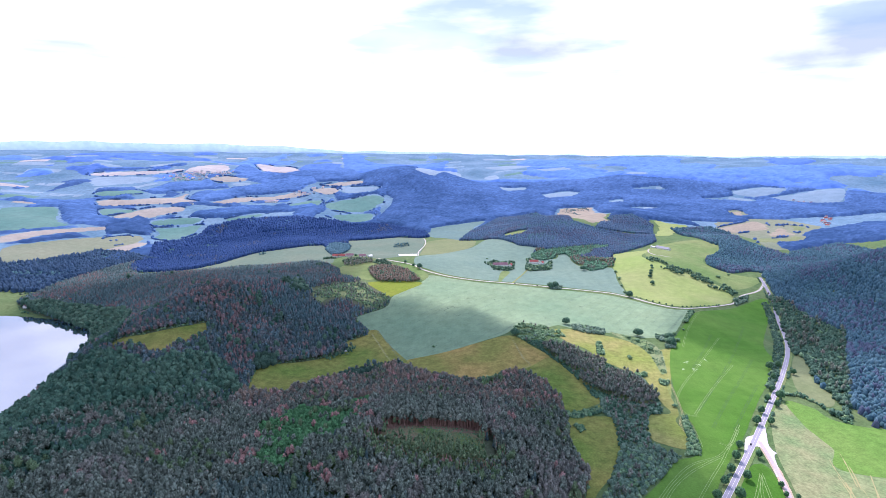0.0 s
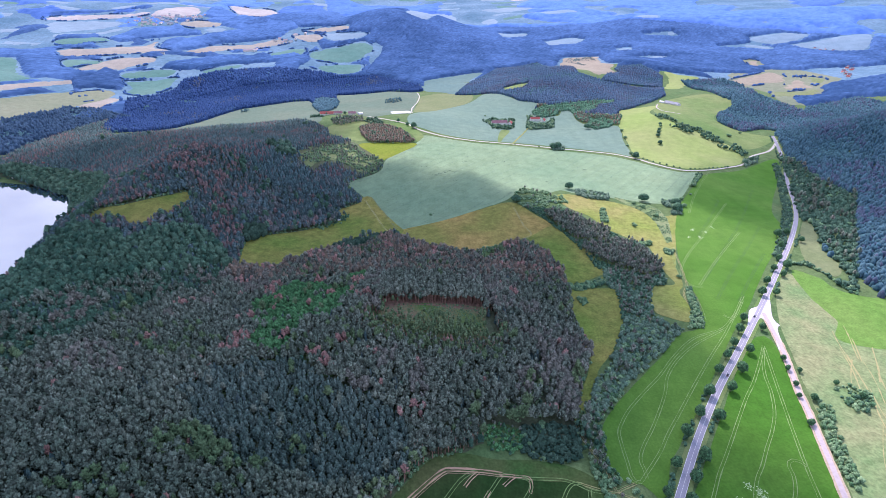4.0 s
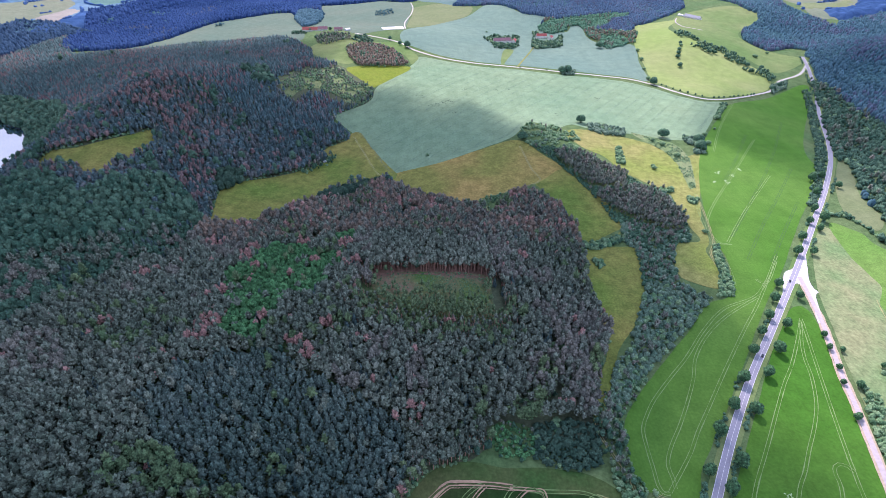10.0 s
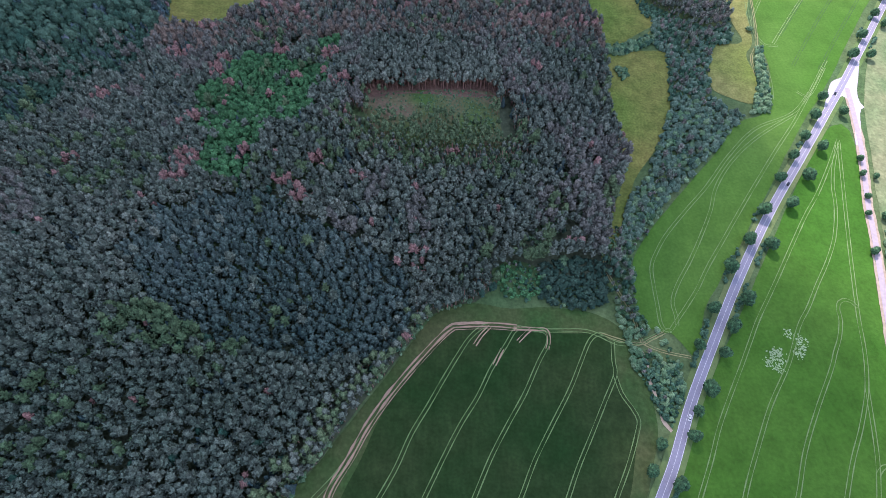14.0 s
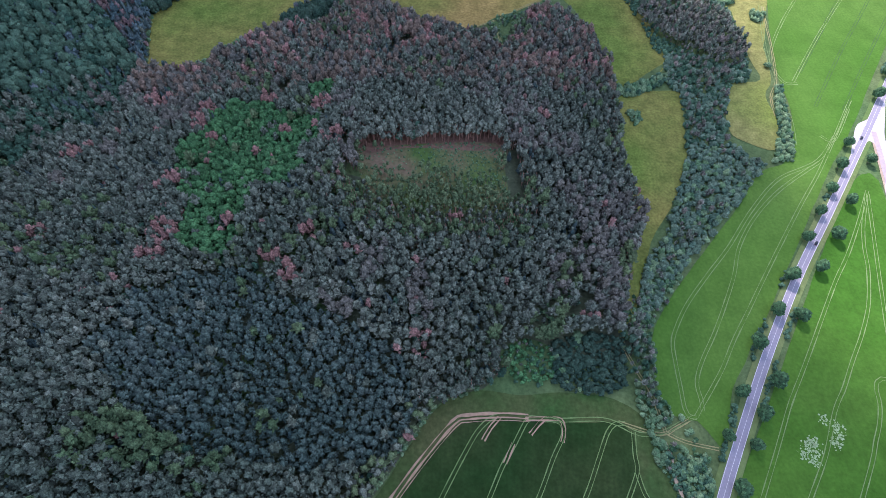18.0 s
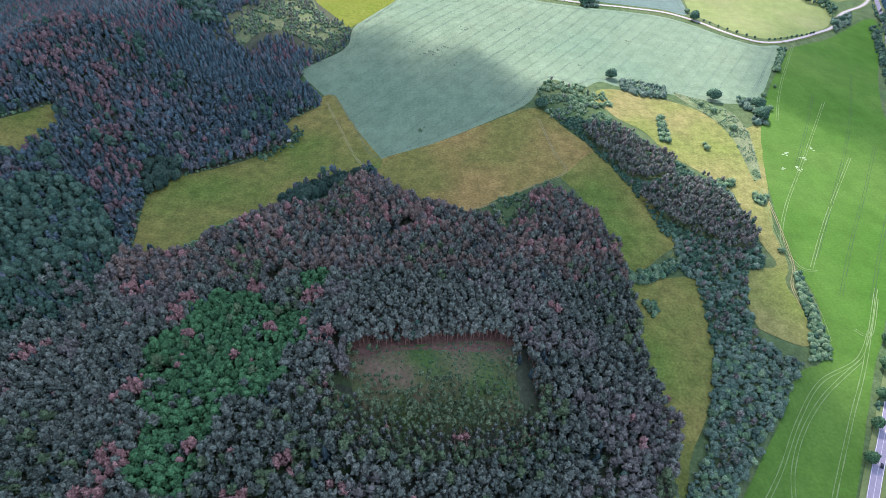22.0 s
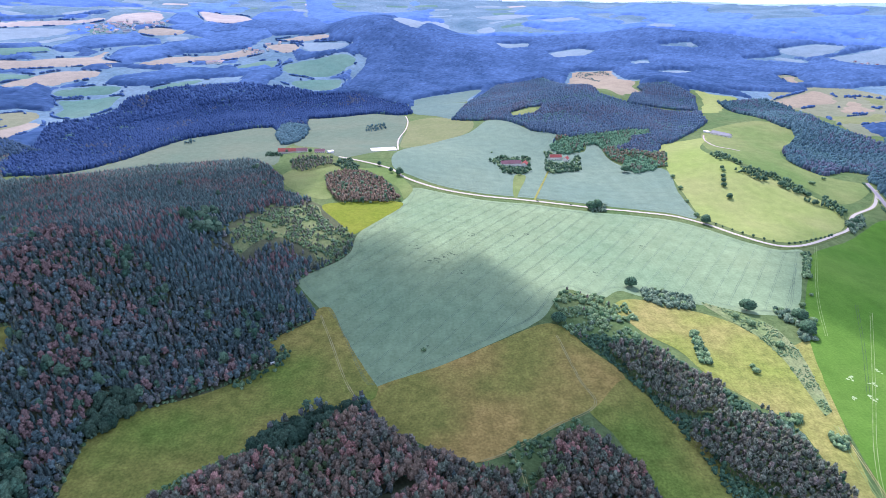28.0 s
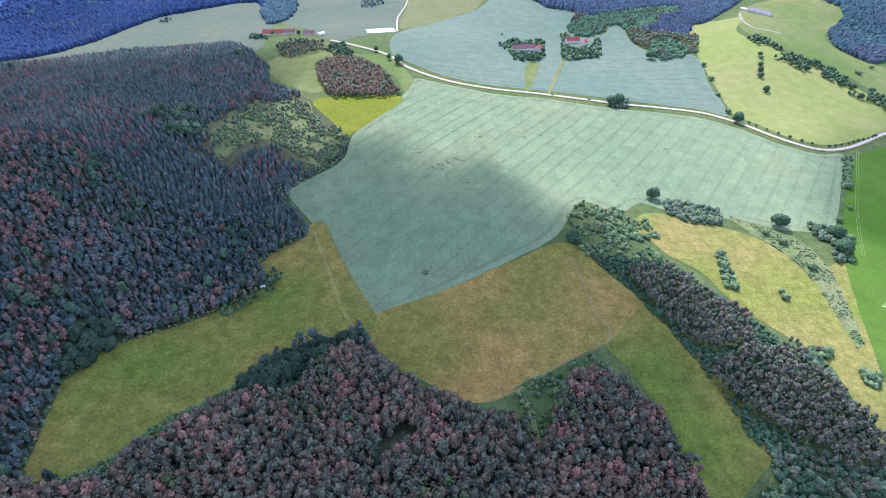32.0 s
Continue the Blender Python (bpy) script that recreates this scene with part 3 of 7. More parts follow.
OLIVE = [(-62, 1980), (18, 2033), (113, 1936), (105, 1792), (26, 1704), (-58, 1579), (-69, 1718), (-61, 1861)]
UPPER = [(-47, 2363), (66, 2432), (197, 2495), (131, 2313), (92, 1985), (19, 2061), (-52, 2138)]
WEST = [(-374, 2093), (-283, 2121), (-179, 2154), (-75, 2082), (-69, 1878), (-79, 1575), (-130, 1491), (-183, 1461), (-249, 1574), (-331, 1711),
    (-334, 1858)]
WEST2 = [(-790, 1468), (-753, 1515), (-721, 1550), (-688, 1630), (-669, 1730), (-638, 1816), (-561, 1879), (-490, 1933), (-440, 1938), (-386, 1794), (-337, 1737), (-335, 1640), (-318, 1540), (-310,
    1432), (-448, 1512), (-571, 1524), (-690, 1480)]
HAMLET_MEADOW = [(-270, 1356), (-247, 1396), (-164, 1406), (-130, 1385), (-78, 1389), (-49, 1332), (-33, 1286), (-46, 1239), (-62, 1296), (-129,
    1379), (-192, 1347), (-160, 1244), (-184, 1223), (-242, 1282)]
YELLOW = [(-170, 1193), (-129, 1215), (-59, 1225), (-47, 1207), (-72, 1161), (-101, 1116), (-114, 1103), (-136, 1135)]
PASTURE = [(521, 1605), (592, 1634), (663, 1668), (589, 1543), (607, 1436), (639, 1389), (688, 1337), (716, 1280), (695, 1228), (651, 1186), (570,
    1139), (519, 1117), (481, 1139), (454, 1189), (440, 1212), (453, 1301), (472, 1436)]
PASTURE2 = [(710, 1764), (864, 1833), (915, 1740), (897, 1687), (789, 1576), (762, 1492), (788, 1437), (848, 1383), (805, 1331), (739, 1299), (709,
    1353), (657, 1399), (614, 1472), (613, 1581)]
GREEN = [(540, 1084), (639, 1151), (766, 1235), (740, 1159), (588, 927), (551, 835), (503, 761), (445, 694), (362, 586), (316, 532), (274, 478), (223,
    412), (179, 357), (164, 322), (151, 339), (136, 343), (131, 366), (136, 394), (148, 414), (178, 447), (224, 494), (261, 534), (286, 546), (311,
    598), (320, 663), (355, 778), (412, 905), (488, 1017)]
CENTER = [(-100, 228), (-79, 257), (-55, 290), (-28, 327), (-9, 351), (15, 360), (42, 357), (67, 359), (102, 354), (120, 339), (124, 323), (127, 288),
    (121, 263), (102, 225), (75, 180), (-20, 30), (-110, 30), (-110, 150)]
CENTER_CROP = [(-69, 228), (-54, 262), (-35, 299), (-2, 337), (22, 343), (64, 340), (104, 339), (108, 323), (108, 303), (115, 284), (111, 270), (94,
    225), (62, 175), (-30, 40), (-95, 40), (-95, 150)]
BETWEEN = [(342, 529), (353, 522), (339, 467), (316, 400), (300, 352), (286, 308), (262, 240), (232, 160), (182, 10), (26, 12), (76, 157), (116, 227),
    (149, 279), (181, 324), (220, 376), (268, 442), (317, 505)]
STRIP = [(472, 681), (495, 661), (529, 610), (800, 560), (800, 480), (453, 508), (451, 563), (453, 616)]
MEADOW_R = [(443, 664), (471, 657), (459, 574), (457, 513), (700, 450), (650, 100), (240, 100), (276, 240), (300, 322), (314, 360), (330, 408), (343,
    448), (360, 495), (385, 563)]
OLIVE_R = [(618, 881), (600, 828), (559, 753), (547, 694), (519, 664), (507, 702), (545, 782)]
M_YELLOW = [(200, 926), (232, 950), (292, 934), (328, 913), (349, 881), (372, 869), (405, 882), (378, 834), (361, 785), (341, 744), (315, 682), (307,
    698), (310, 720), (304, 747), (295, 763), (278, 788), (259, 813), (244, 854), (218, 880)]
M_YELLOW2 = [(311, 776), (299, 681), (299, 643), (267, 637), (249, 583), (259, 567), (282, 557), (295, 588), (296, 622), (309, 643), (318, 689), (313,
    722), (331, 758)]
M_BROWN = [(-66, 797), (10, 834), (64, 862), (121, 887), (149, 848), (173, 805), (137, 771), (114, 759), (74, 735), (30, 711), (2, 718), (-10, 729),
    (-40, 753)]
M_STRIP = [(173, 805), (191, 772), (205, 751), (214, 720), (219, 688), (214, 663), (198, 643), (215, 666), (193, 651), (156, 628), (154, 695), (140,
    743), (146, 733), (128, 765), (137, 771)]
M_POCKET = [(156, 617), (192, 628), (218, 626), (213, 596), (202, 547), (182, 508), (159, 478), (145, 455), (124, 409), (114, 401), (126, 425), (146,
    478), (148, 508), (144, 539), (150, 581)]
M_LEFT = [(-65, 784), (-88, 818), (-113, 886), (-123, 919), (-138, 907), (-173, 870), (-153, 847), (-184, 815), (-217, 790), (-247, 771), (-269, 741),
    (-267, 716), (-259, 674), (-255, 655), (-231, 659), (-211, 672), (-184, 693), (-150, 729), (-136, 756), (-101, 779), (-78, 779)]
M_LAKE = [(-505, 756), (-503, 794), (-458, 785), (-410, 807), (-382, 833), (-367, 803), (-375, 769), (-393, 742), (-390, 713), (-411, 711),
    (-429, 734), (-467, 746)]
CLEARING = [(-64, 536), (-50, 538), (-19, 542), (31, 549), (46, 546), (47, 517), (45, 490), (15, 482), (-20, 480), (-49, 488), (-60, 510)]
FOREST = [(155, 646), (151, 692), (131, 719), (110, 750), (69, 713), (50, 689), (43, 699), (24, 697), (-6, 714), (-44, 743), (-118, 903), (-143, 939),
    (-165, 969), (-126, 1015), (-108, 1043), (-109, 1104), (-136, 1137), (-179, 1202), (-242, 1246), (-262, 1327), (-318, 1432), (-372, 1500), (-455, 1532), (-571,
    1536), (-708, 1480), (-849, 1452), (-977, 1666), (-1010, 1360), (-1009, 1225), (-791, 1100), (-654, 956), (-554, 775), (-528, 680), (-490, 551),
    (-900, 300), (-800, -150), (-110, -150), (-100, 100), (-101, 227), (-78, 259), (-54, 294), (-29, 327), (-11, 351), (18, 361), (35, 372), (83,
    374), (123, 387), (129, 445), (151, 486), (145, 543), (155, 612), (160, 670)]
GREENWOOD = [(-208, 549), (-189, 565), (-184, 596), (-154, 603), (-111, 582), (-91, 560), (-102, 532), (-106, 515), (-127, 500), (-134, 478),
    (-135, 452), (-145, 442), (-172, 456), (-179, 489), (-196, 521)]
LAKEWOOD = [(-483, 543), (-518, 667), (-503, 739), (-396, 679), (-358, 728), (-306, 718), (-257, 649), (-258, 598), (-313, 516), (-343, 435), (-364,
    400)]
SOUTH_EDGE = [(-9, 349), (18, 361), (39, 379), (69, 392), (112, 396), (125, 389), (124, 344), (99, 348), (65, 354), (22, 355)]
HEDGE_A = [(132, 929), (157, 951), (182, 922), (209, 872), (237, 839), (263, 801), (273, 779), (289, 740), (300, 722), (300, 690), (296, 679), (209,
    679), (206, 715), (198, 750), (181, 795), (157, 840), (132, 874)]
HEDGE_B = [(211, 647), (212, 612), (201, 549), (175, 495), (159, 467), (142, 449), (124, 407), (136, 407), (164, 440), (192, 466), (237, 510), (267,
    542), (241, 564), (263, 629), (287, 639), (301, 692), (301, 743), (304, 770), (207, 766), (214, 677)]
HEDGE_PINES = [(167, 844), (186, 853), (215, 845), (236, 818), (261, 797), (247, 768), (216, 761), (200, 766), (185, 789)]
HEDGE_PINES_SOUTH = [(204, 744), (246, 765), (283, 758), (293, 715), (302, 687), (282, 658), (257, 671), (235, 687), (216, 705), (202, 729)]
HEDGE_C = [(123, 400), (113, 371), (122, 347), (130, 337), (128, 357), (131, 385), (137, 408)]
HEDGE_D = [(123, 322), (149, 317), (150, 302), (134, 276), (127, 291)]
SCRUB = [(-264, 1061), (-250, 1114), (-235, 1166), (-180, 1193), (-161, 1150), (-141, 1119), (-124, 1120), (-110, 1083), (-121, 1049), (-143, 1022), (-160, 1050),
    (-199, 1075), (-228, 1056), (-242, 1019)]
WOOD_MID = [(-188, 1331), (-167, 1357), (-127, 1358), (-83, 1313), (-50, 1231), (-67, 1216), (-146, 1207), (-171, 1256)]
WOOD_HILL = [(66, 1973), (138, 2276), (269, 2563), (471, 2693), (535, 2477), (496, 2006), (584, 1960), (725, 1971), (802, 1992), (753, 1855), (582,
    1644), (501, 1557), (478, 1455), (405, 1472), (388, 1571), (386, 1657), (306, 1602), (278, 1625), (302, 1678), (211, 1744), (168, 1866)]
WOOD_HILL2 = [(572, 1975), (712, 2271), (821, 2302), (869, 2179), (805, 2016), (707, 2011)]
WOOD_RIGHT = [(927, 2140), (1100, 2184), (1142, 2096), (1022, 1795), (1099, 1656), (909, 1418), (871, 1471), (776, 1422), (760, 1512), (828, 1631),
    (899, 1692), (903, 1877)]
WOOD_SLOPE = [(849, 1386), (1130, 1697), (1341, 1788), (1460, 1731), (1700, 1500), (1700, 700), (1000, 600), (535, 591), (550, 653), (553, 744), (620,
    880), (709, 1044), (768, 1177)]
WOOD_WEST = [(-961, 1609), (-975, 1743), (-943, 1903), (-871, 2069), (-776, 2267), (-565, 2394), (-420, 2485), (-251, 2496), (-74, 2283), (-51, 2108),
    (-172, 2081), (-378, 2115), (-329, 1834), (-341, 1725), (-414, 1879), (-438, 1936), (-489, 1934), (-559, 1880), (-636, 1817), (-667, 1731), (-686, 1631), (-719, 1552),
    (-751, 1517), (-795, 1497), (-894, 1500)]
G1 = [(-1945, 2336), (-1769, 2437), (-1611, 2228), (-1518, 2159), (-1659, 1978)]
T1 = [(-1623, 1934), (-1466, 2166), (-1326, 2244), (-1478, 2020), (-1544, 1835)]
O1 = [(-1500, 1780), (-1425, 1944), (-1259, 2165), (-1162, 2029), (-1189, 1742), (-1255, 1606), (-1306, 1541)]
FA = [(-2064, 3168), (-1848, 3296), (-1745, 3309), (-1752, 3219), (-1845, 3063), (-1907, 2934)]
FB = [(-1664, 3438), (-1606, 3608), (-1530, 3753), (-1437, 3646), (-1391, 3495), (-1505, 3412), (-1586, 3428)]
FC = [(-1452, 3322), (-1349, 3388), (-1212, 3334), (-1210, 3253), (-1352, 3252)]
FD = [(-1825, 2810), (-1767, 2940), (-1679, 2976), (-1586, 2842), (-1667, 2712), (-1767, 2724)]
FE = [(-1422, 4095), (-1254, 4000), (-1076, 3989), (-924, 3514), (-1046, 3460), (-1193, 3578)]
FF = [(-1708, 2636), (-1540, 2688), (-1433, 2865), (-1443, 2982), (-1400, 2974), (-1342, 2805), (-1256, 2751), (-1340, 2608), (-1525, 2553),
    (-1633, 2525)]
FG = [(-1473, 2346), (-1416, 2513), (-1292, 2579), (-1241, 2583), (-1222, 2523), (-1280, 2453), (-1341, 2363), (-1399, 2350), (-1429, 2321)]
FH = [(-1219, 2769), (-1105, 2966), (-945, 3030), (-850, 3075), (-757, 3027), (-843, 2955), (-1025, 2886), (-1130, 2781)]
FI = [(-1302, 2362), (-1213, 2439), (-1100, 2445), (-1086, 2379), (-1180, 2335), (-1267, 2310)]
FJ = [(-1251, 2287), (-1172, 2318), (-1068, 2357), (-1055, 2300), (-1035, 2219), (-1089, 2098), (-1171, 2126), (-1199, 2211)]
FK = [(-625, 2853), (-493, 2899), (-373, 2969), (-300, 2891), (-339, 2789), (-368, 2722), (-459, 2690), (-584, 2721)]
FL = [(-573, 2619), (-411, 2690), (-337, 2673), (-348, 2574), (-411, 2541), (-480, 2547), (-530, 2574)]
FM = [(-623, 3165), (-472, 3106), (-357, 3062), (-404, 3002), (-505, 2972), (-550, 3000)]
FN = [(-751, 3234), (-614, 3270), (-472, 3202), (-477, 3136), (-659, 3200)]
FO = [(-1315, 2052), (-1272, 2139), (-1235, 2094), (-1259, 2017), (-1278, 1999)]
FP = [(-1199, 1886), (-1185, 1980), (-1177, 2071), (-1115, 1998), (-1097, 1870), (-1121, 1776)]
FQ = [(-926, 1555), (-871, 1606), (-828, 1539), (-866, 1522)]
FR = [(-1003, 2432), (-905, 2563), (-808, 2606), (-783, 2670), (-867, 2518), (-952, 2408)]
FS = [(-823, 2842), (-733, 2928), (-650, 2906), (-655, 2816), (-761, 2757)]
FT = [(-2120, 3255), (-1959, 3394), (-1773, 3451), (-1687, 3488), (-1658, 3456), (-1840, 3333), (-2083, 3196)]
FU = [(-1592, 2464), (-1535, 2502), (-1407, 2479), (-1464, 2391), (-1514, 2350)]
FV = [(-772, 3143), (-653, 3173), (-582, 3096), (-618, 3006), (-707, 3044)]
FW = [(-1290, 3238), (-1158, 3225), (-1127, 3178), (-1211, 3143)]
FX = [(-1891, 2909), (-1825, 3032), (-1778, 3121), (-1738, 3193), (-1677, 3232), (-1712, 3098), (-1787, 2970), (-1854, 2853)]
FY = [(-175, 3261), (-34, 4045), (125, 3955), (118, 3750), (-58, 3201)]
E1 = [(341, 3263), (521, 3354), (488, 3246), (370, 3140)]
E2 = [(581, 3111), (723, 3168), (796, 3116), (713, 3013), (602, 3009)]
E3 = [(661, 3984), (884, 3997), (928, 3877), (727, 3771)]
E4 = [(276, 3752), (353, 3836), (407, 3699), (328, 3584)]
E5 = [(899, 2865), (968, 2875), (961, 2818), (896, 2817)]
E6 = [(307, 4143), (584, 4210), (743, 4222), (479, 4000)]
E7 = [(1144, 3388), (1429, 3856), (1275, 3364), (1189, 3341)]
E8 = [(1065, 3073), (1250, 3109), (1269, 3049), (1180, 3077)]
E9 = [(896, 2674), (1044, 2730), (1098, 2708), (950, 2622)]
EA = [(1407, 2894), (1568, 2895), (1642, 2795), (1607, 2778), (1523, 2860)]
EB = [(1602, 2960), (1768, 2968), (1875, 2918), (1776, 2847), (1663, 2833), (1597, 2901)]
EC = [(1723, 2802), (1953, 2839), (2135, 2845), (1963, 2619), (1847, 2681), (1776, 2725)]
HILLTOP = [(538, 2549), (607, 2750), (653, 2764), (772, 2757), (757, 2637), (714, 2389), (742, 2364), (698, 2255), (702, 2185), (641, 2121), (567,
    2039), (553, 2133), (494, 2057), (582, 2457)]
HILL_GLADE = [(223, 1910), (268, 1922), (313, 1910), (297, 1866), (275, 1830), (217, 1836)]
Y1 = [(1403, 2594), (1444, 2586), (1433, 2496), (1375, 2472)]
Y2 = [(1139, 2184), (1209, 2237), (1388, 2359), (1399, 2315), (1365, 2194), (1338, 2142), (1249, 2118), (1135, 2082), (1127, 2114)]
Y3 = [(1199, 2004), (1242, 1980), (1355, 1980), (1290, 1895), (1158, 1827), (1078, 1805)]
Y4 = [(1421, 2206), (1460, 2117), (1377, 2008), (1394, 2119)]
Y5 = [(1325, 2123), (1405, 2212), (1365, 2044), (1364, 1991), (1288, 1996), (1246, 2034)]
SADDLE = [(881, 2243), (952, 2233), (1039, 2211), (962, 2134), (870, 2006), (798, 2000), (875, 2146)]
LW1 = [(-1656, 2937), (-1639, 3185), (-1493, 3254), (-1274, 3198), (-1229, 3102), (-1354, 3069), (-1493, 2981), (-1547, 2855)]
LW2 = [(-1323, 2778), (-1289, 2983), (-1218, 3093), (-1150, 3165), (-1013, 3253), (-807, 3228), (-827, 3089), (-953, 3057), (-1093, 3003),
    (-1190, 2810), (-1253, 2769)]
LW3 = [(-1110, 3293), (-1043, 3451), (-956, 3463), (-942, 3353), (-1046, 3267)]
LW4 = [(-1370, 3478), (-1458, 3982), (-1213, 3606), (-1138, 3444), (-1280, 3437)]
LW5 = [(-1864, 2868), (-1787, 2970), (-1766, 3078), (-1712, 3009), (-1718, 2864), (-1825, 2810)]
LW6 = [(-1388, 2316), (-1389, 2413), (-1312, 2382), (-1281, 2324), (-1237, 2278), (-1200, 2166), (-1293, 2173), (-1343, 2092), (-1437, 2235),
    (-1385, 2265)]
LW7 = [(-1088, 2438), (-1180, 2457), (-1189, 2520), (-1089, 2632), (-1003, 2763), (-806, 2746), (-693, 2869), (-618, 2766), (-751, 2642), (-908,
    2571), (-991, 2455)]
LW8 = [(-1061, 3410), (-896, 3585), (-929, 4122), (-872, 4207), (-691, 4025), (-479, 3355), (-557, 3282), (-764, 3287), (-841, 3364)]
LW9 = [(-2156, 3311), (-2028, 3465), (-1822, 3521), (-1684, 3612), (-1703, 3524), (-1909, 3458), (-2128, 3267)]
HILL_WOOD_FAR = [(-486, 3200), (-386, 3329), (-209, 3335), (-58, 3170), (96, 3154), (254, 3133), (345, 2940), (274, 2778), (83, 2428), (-25,
    2442), (-244, 2454), (-344, 2540), (-313, 2671), (-278, 2797), (-275, 2906), (-351, 3003), (-302, 3056), (-416, 3100)]
NW_WOOD = [(-1500, 1450), (-1380, 1640), (-1229, 1618), (-1214, 1721), (-1220, 1813), (-1086, 1801), (-916, 1685), (-991, 1634), (-929, 1554),
    (-928, 1446), (-903, 1291), (-961, 1297), (-1061, 1303), (-1300, 1330)]
LAKE_GARDENS = [(-1056, 1296), (-903, 1291), (-848, 1235), (-837, 1174), (-887, 1163), (-969, 1174)]
EAST_PASTURE = [(1288, 2569), (1444, 2634), (1506, 2399), (1507, 2060), (1255, 1748), (1051, 1725), (1156, 2024), (1089, 2101)]
LWD = [(-660, 2049), (-547, 1959), (-563, 1912), (-707, 1887), (-814, 1801), (-859, 1731), (-924, 1772), (-905, 1975)]
EDGE_BROAD2 = [(-148, 721), (-144, 744), (-115, 766), (-99, 774), (-82, 781), (-64, 776), (-73, 759), (-95, 748), (-106, 719)]
BROAD_W = [(-276, 734), (-283, 760), (-282, 782), (-267, 792), (-251, 779), (-248, 758), (-256, 743), (-264, 729)]
ISLAND = [(-191, 810), (-176, 843), (-172, 858), (-144, 860), (-145, 839), (-164, 815), (-181, 801)]
GAP_MEADOW = [(-134, 923), (-118, 935), (-97, 889), (-73, 839), (-54, 802), (-61, 786), (-78, 797), (-99, 836), (-118, 880)]
BELTA = [(584, 1509), (618, 1549), (612, 1448), (647, 1405), (688, 1365), (720, 1319), (727, 1267), (701, 1245), (677, 1286), (648, 1327), (611,
    1360), (579, 1404)]
BARN_LANE = [(674, 1539), (656, 1552), (636, 1575), (644, 1638), (674, 1706)]
PINE_BLOCK = [(66, 390), (79, 396), (101, 397), (115, 393), (115, 379), (109, 362), (94, 357), (73, 358), (62, 364), (66, 380)]
GRASS_TAIL = [(145, 473), (142, 465), (125, 431), (113, 398), (116, 397), (127, 411), (137, 434), (151, 465), (155, 476)]
GREEN_SPOTS = [(84, 435, 9), (72, 410, 9), (58, 395, 9), (36, 374, 8), (124, 446, 8)]
SCRUB_ROAD = [(124, 398), (136, 400), (136, 374), (138, 347), (145, 334), (152, 321), (151, 305), (141, 287), (129, 271), (124, 276), (125, 298),
    (118, 318), (118, 334), (114, 356), (124, 374)]
SCRUB_POCKET = [(117, 392), (117, 410), (138, 434), (161, 453), (171, 442), (153, 421), (136, 403), (125, 390)]
TIP = [(49, 720), (74, 736), (97, 746), (114, 755), (130, 741), (139, 726), (115, 731), (94, 731), (78, 706), (63, 673), (55, 673), (54, 700)]
SCRUB_Y = [(315, 952), (349, 932), (372, 908), (375, 864), (362, 817), (347, 771), (337, 765), (343, 804), (349, 848), (344, 889), (326, 922)]
SIDE_BELT = [(340, 428), (349, 419), (338, 400), (326, 368), (318, 340), (309, 331), (305, 337), (315, 368), (325, 400)]
MEADOW_SCRUB = [(368, 445), (386, 451), (398, 437), (383, 415), (367, 410), (364, 427)]
SE_GLADE = [(30, 382), (45, 393), (64, 389), (69, 374), (55, 363), (39, 365)]
MEADOW_TREES = [(239, 981), (361, 936), (411, 917), (403, 891), (128, 888), (268, 1224), (256, 1219), (-58, 1352), (432, 1187), (394, 1453)]
PASTURE_TREES = [(565, 1405), (549, 1369), (541, 1350), (534, 1333), (524, 1290), (610, 1442), (628, 1362), (651, 1348), (686, 1319), (716, 1314),
    (713, 1228), (691, 1210)]
SIDE_TREES = [(345, 488), (340, 472), (350, 469), (334, 449), (327, 433), (338, 429), (315, 398), (337, 416), (318, 400), (300, 313), (373, 450),
    (384, 431)]
TOWN = [(-1718, 3311), (-1693, 3346), (-1641, 3326), (-1617, 3367), (-1576, 3341), (-1565, 3381), (-1523, 3352), (-1512, 3395), (-1473, 3370),
    (-1452, 3390), (-1423, 3427), (-1389, 3416), (-1378, 3461), (-1629, 3274), (-1563, 3283), (-1486, 3302), (-1408, 3354), (-1716, 3364), (-1651,
    3397), (-1568, 3421)]
TOWN_NEAR = [(-986, 2881), (-933, 2872), (-900, 2887), (-843, 3049), (-822, 3071), (-788, 3043), (-757, 3027), (-739, 3064), (-793, 3013),
    (-1256, 2658), (-758, 3144), (-710, 3178)]
FARM_TREES = [(151, 1528), (124, 1502), (177, 1441), (211, 1527), (203, 1482), (143, 1439), (156, 1424), (172, 1422), (185, 1437), (262, 1575), (236,
    1456), (253, 1459), (273, 1478), (290, 1479), (303, 1473), (324, 1541), (282, 1570), (-300, 1520), (-248, 1504), (-268, 1425), (-253, 1427),
    (-238, 1430), (-224, 1434), (-210, 1438), (-195, 1444), (-175, 1410), (-158, 1389), (-142, 1375), (-98, 1400), (-74, 1366), (-330, 1507), (-319,
    1509)]
TREE_ROW = [(470, 724), (508, 778), (552, 840), (588, 896), (628, 962), (668, 1035), (716, 1130), (752, 1212), (764, 1208), (729, 1124), (682,
    1030), (642, 956), (601, 888), (563, 832), (518, 772), (480, 720)]
SLOPE_FRONT = [(786, 1246), (806, 1221), (784, 1089), (789, 995), (508, 609), (501, 646), (529, 646), (567, 766), (610, 874), (657, 965), (731, 1107)]
LOW_HEDGE = [(481, 701), (498, 694), (508, 676), (509, 610), (527, 634), (513, 662), (507, 707)]
